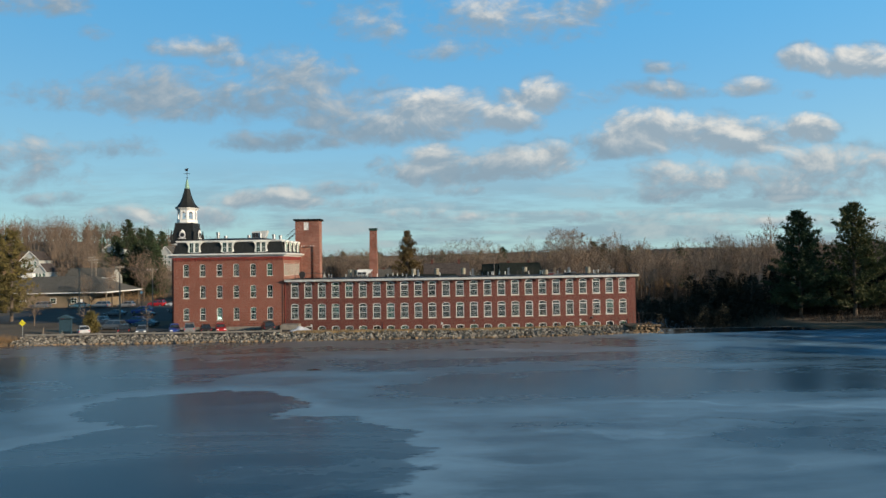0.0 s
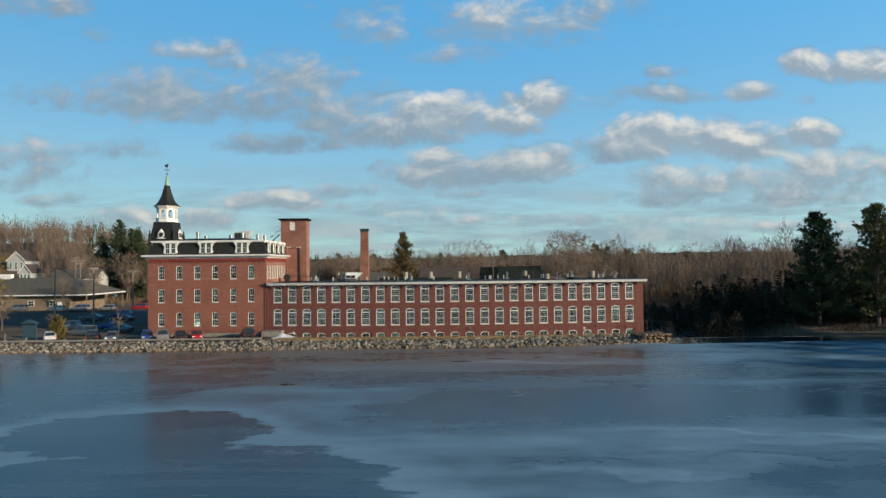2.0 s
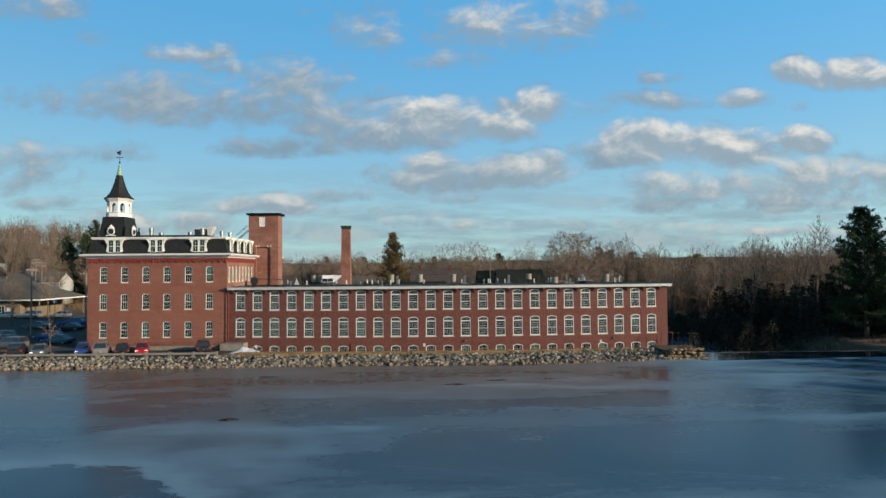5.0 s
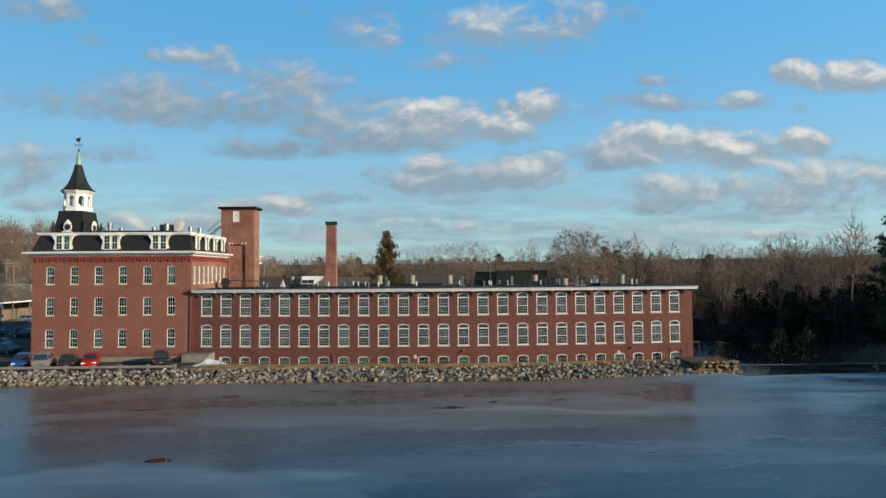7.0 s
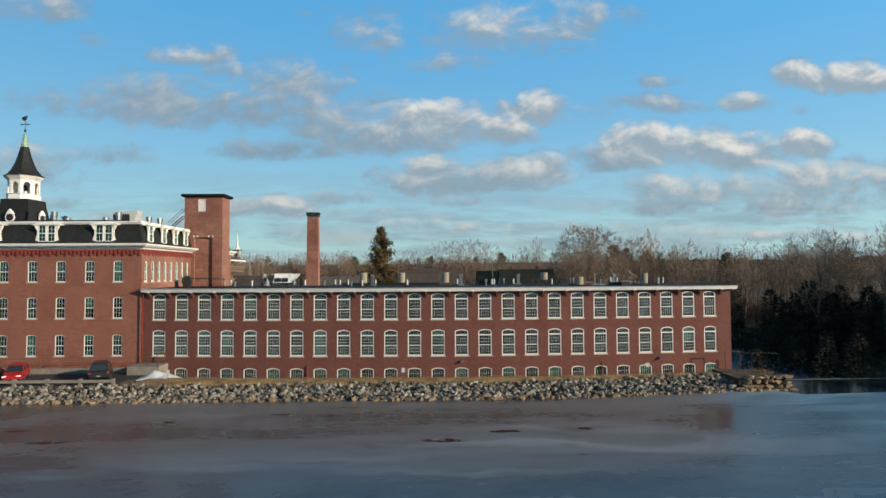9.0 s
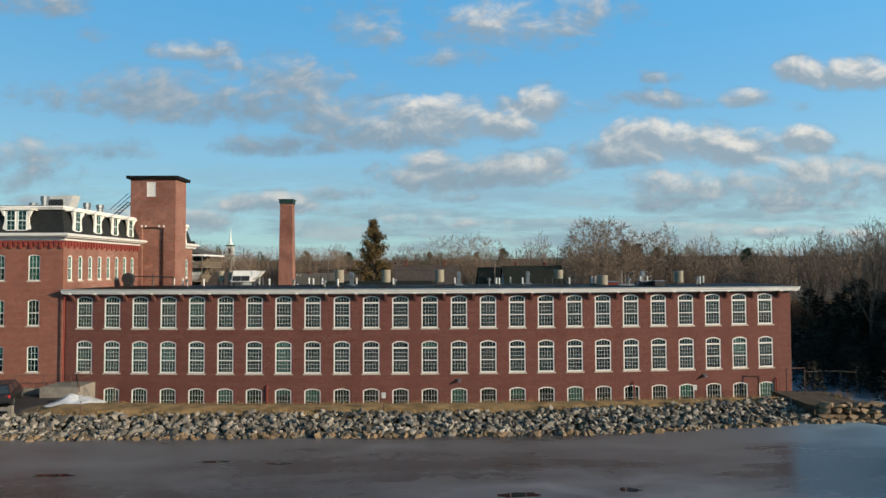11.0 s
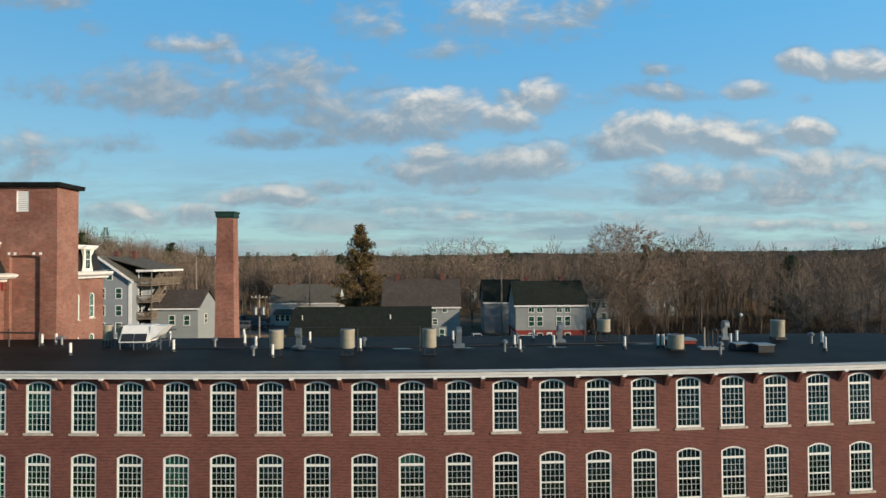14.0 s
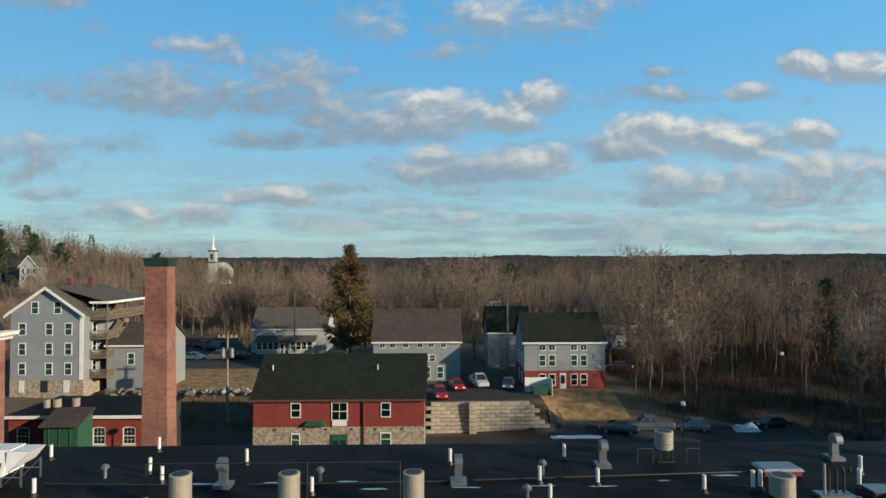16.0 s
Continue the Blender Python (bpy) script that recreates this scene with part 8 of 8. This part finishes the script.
for kind, colour, x, y, turn in (("hatch", "red", 33.2, 60.5, 185), ("saloon", "red", 35.6, 66.0, 190), ("pickup", "white", 39.0, 68.5, 190), ("saloon", "grey", 43.2, 66.8, 170), ("saloon", "black", 63.5, 80, 80),
                                 ("saloon", "grey", -21.8, 106, 80), ("hatch", "red", -16.5, 106, 60), ("suv", "black", -12.8, 103, 70), ("saloon", "teal", -13.0, 92, 90), ("suv", "grey", -8.0, 92, 85), ("saloon", "black", -4.5, 93, 90),
                                 ("suv", "black", 13.0, 94, 90), ("saloon", "teal", 15, 90, 20),
                                 ("saloon", "grey", -46, 30, 90), ("suv", "silver", -60, 49, 85), ("saloon", "teal", -66, 50, 90), ("hatch", "silver", -54, 50, 90), ("suv", "red", -49, 56, 85), ("saloon", "white", -44, 56, 90),
                                 ("saloon", "black", -38, 27, 88), ("suv", "blue", -42, 34, 92), ("saloon", "black", -34, 35, 90), ("suv", "grey", -76, 50, 95)):
    car(kind, colour, x, y, turn)


# ---- poles, lamps, signs, kiosk ----
def utility_pole(x, y, h, label, arms=1, transformers=0, arm=1.2):
    z = float(height(x, y))
    t = thing("utility_pole", pose(x, y, z), label, "utility pole", "utility poles")
    bm = bmesh.new()
    tube(bm, (0, 0, -0.5), (0, 0, h), 0.17, 0.11, 8)
    part("pole", bm, POLE, t)
    for k in range(arms):
        bm = bmesh.new()
        box(bm, -arm, arm, -0.06, 0.06, h - 0.5 - k * 0.9, h - 0.36 - k * 0.9)
        a = part("crossarm", bm, POLE, t)
        for s in (-1, -0.45, 0.45, 1):
            bm = bmesh.new()
            lathe(bm, s * arm * 0.92, 0, [(0.05, h - 0.36 - k * 0.9), (0.07, h - 0.24 - k * 0.9), (0.03, h - 0.16 - k * 0.9)], 6)
            part("insulator", bm, PVC, a)
    for s in ((-1, 1), (-1,), ())[2 - transformers if transformers < 2 else 0]:
        bm = bmesh.new()
        lathe(bm, s * 0.55, -0.1, [(0.3, h - 3.0), (0.33, h - 2.9), (0.33, h - 1.9), (0.2, h - 1.75), (0.05, h - 1.7)], 10)
        part("transformer", bm, GALV, t)
    return t


def lamp_post(x, y, z, h):
    t = thing("street_lamp", pose(x, y, z), "dark lamp post with a white globe", "street lamp", "lamp posts")
    bm = bmesh.new()
    lathe(bm, 0, 0, [(0.16, -0.2), (0.14, 0.5), (0.07, 0.6), (0.05, h)], 8)
    part("post", bm, BLACK, t)
    bm = bmesh.new()
    lathe(bm, 0, 0, [(0.08, h), (0.24, h + 0.12), (0.28, h + 0.3), (0.2, h + 0.48), (0.05, h + 0.55)], 12)
    part("globe", bm, LAMP_WHITE, t)


utility_pole(6.2, 56, 11.0, "weathered utility pole with two transformers", 1, 2)
utility_pole(44.5, 78, 12.5, "bare weathered utility pole between the houses", 0)
utility_pole(58.6, 78, 9.5, "bare weathered utility pole", 0)
utility_pole(5.5, 95, 12.0, "bare weathered utility pole by the white cottage", 0)
utility_pole(-16.5, 90, 15.0, "tall grey utility pole behind the tenement", 0)
utility_pole(-41.0, 37, 10.5, "leaning grey utility pole with crossarm", 1)
utility_pole(-36.5, 14, 11.5, "tall dark utility pole in the parking area", 1, 0, 0.8)
utility_pole(-56.5, 34, 11.0, "utility pole in front of the shed", 0)
utility_pole(-86, 90, 14, "far utility pole with crossarms", 2)
utility_pole(-87.5, 95, 13, "far utility pole with crossarms", 2)
lamp_post(5.7, 47 - 10.5, REAR_Z + 0.05, 5.6)
lamp_post(59.5, 45.0, REAR_Z + 0.05, 5.0)
lamp_post(83.0, 66.0, float(height(83, 66)), 4.6)
lamp_post(-30.2, 10.0, FRONT_Z + 0.02, 6.0)
lamp_post(60.0, 30.0, REAR_Z + 0.05, 5.0)


def wires(name, a, b, sag, n=3):
    t = thing(name, pose(0, 0, 0), "sagging black overhead wires", "wires")
    for k in range(n):
        off = Vector((0, 0.4 * k, 0.25 * k))
        bm = bmesh.new()
        pts = [Vector(a).lerp(Vector(b), i / 10) + off - Vector((0, 0, sag * 4 * (i / 10) * (1 - i / 10))) for i in range(11)]
        loops = [[bm.verts.new(p + Vector((0.0, 0.022 * math.cos(a), 0.022 * math.sin(a)))) for a in (0.0, 2.1, 4.2)] for p in pts]
        for p, q in zip(loops, loops[1:]):
            for i in range(3):
                bm.faces.new((p[i], p[(i + 1) % 3], q[(i + 1) % 3], q[i]))
        part("wire", bm, BLACK, t)


wires("overhead_wires", (-86, 90, 15.5), (-41, 37, 11.4), 0.8)
wires("overhead_wires", (-16.5, 90, 15.5), (5.5, 95, 13.2), 0.9, 2)
wires("overhead_wires", (-16.5, 90, 15.5), (-75, 80, 14.5), 1.2, 2)

k = thing("notice_kiosk", pose(-35.6, -4.6, FRONT_Z + 0.02), "slate blue wooden notice kiosk with a small gable", "kiosk")
for x in (-0.95, 0.95):
    bm = bmesh.new()
    box(bm, x - 0.08, x + 0.08, -0.08, 0.08, -0.1, 2.9)
    part("post", bm, KIOSK_BLUE, k)
bm = bmesh.new()
box(bm, -0.87, 0.87, -0.05, 0.05, 0.7, 2.8)
part("board", bm, KIOSK_BLUE, k)
bm = bmesh.new()
hexa(bm, [(-1.3, -0.4, 2.85), (1.3, -0.4, 2.85), (0, -0.4, 3.45)], [(-1.3, 0.4, 2.85), (1.3, 0.4, 2.85), (0, 0.4, 3.45)])
part("gable_roof", bm, KIOSK_BLUE, k)
for x, y, mat, n, turn, lab in ((-41.4, -6.5, SIGN_YELLOW, 4, 0, "yellow diamond warning sign on a post"), (-37.2, -3.0, SIGN_RED, 8, math.pi / 8, "red octagonal stop sign on a post")):
    s = thing("road_sign", pose(x, y, float(height(x, y))), lab, "road sign")
    bm = bmesh.new()
    tube(bm, (0, 0, -0.3), (0, 0, 2.7), 0.04, n=6)
    part("post", bm, GALV, s)
    bm = bmesh.new()
    lathe(bm, 0, 0, [(0.55 if n == 4 else 0.42, -0.01), (0.55 if n == 4 else 0.42, 0.01)], n, turn)
    f = part("plate", bm, mat, s)
    f.matrix_basis = pose(0, -0.06, 2.35, 90, 0, 0)
    bm = bmesh.new()
    box(bm, -0.2, 0.2, -0.035, 0.035, 0.0, 0.006)
    part("legend_bar", bm, BLACK if n == 4 else PVC, s).matrix_basis = pose(0, -0.074, 2.35, 90, 0, 0)
bm = bmesh.new()
tube(bm, (-38.4, -6.2, 1.2), (-38.2, -6.2, 3.0), 0.1, 0.08, 8)
solid("bollard", bm, WOOD, "leaning pale wooden bollard post", "bollard")
dump = thing("dumpster", pose(47.0, 62.6, float(height(47, 62.6)) + 0.03), "green refuse skip beside a white fence", "skip")
bm = bmesh.new()
hexa(bm, [(-0.9, -0.6, 0.0), (0.9, -0.6, 0.0), (0.9, 0.6, 0.0), (-0.9, 0.6, 0.0)], [(-1.1, -0.75, 1.2), (1.1, -0.75, 1.2), (1.1, 0.75, 1.2), (-1.1, 0.75, 1.2)])
part("bin", bm, GREEN, dump)
fen = thing("white_fence", pose(47.0, 63.8, float(height(47, 63.8))), "white vinyl screen fence", "fence")
for x0, x1, y0, y1 in ((-1.9, 1.6, -0.04, 0.04), (1.62, 1.7, -1.6, 0.04)):
    bm = bmesh.new()
    box(bm, x0, x1, y0, y1, -0.1, 2.1)
    part("panel", bm, WHITE, fen)
pl = thing("picnic_shelter", pose(14.5, 96, float(height(14.5, 96))), "dark open shelter near the cottage", "shelter")
bm = bmesh.new()
lathe(bm, 0, 0, [(2.4, 2.6), (1.2, 3.3), (0.1, 3.7)], 8)
part("roof", bm, SHINGLE_DARK, pl)
for a in range(4):
    bm = bmesh.new()
    tube(bm, (1.7 * math.cos(a * 1.57 + 0.78), 1.7 * math.sin(a * 1.57 + 0.78), -0.1), (1.7 * math.cos(a * 1.57 + 0.78), 1.7 * math.sin(a * 1.57 + 0.78), 2.65), 0.09, n=6)
    part("post", bm, WOOD, pl)
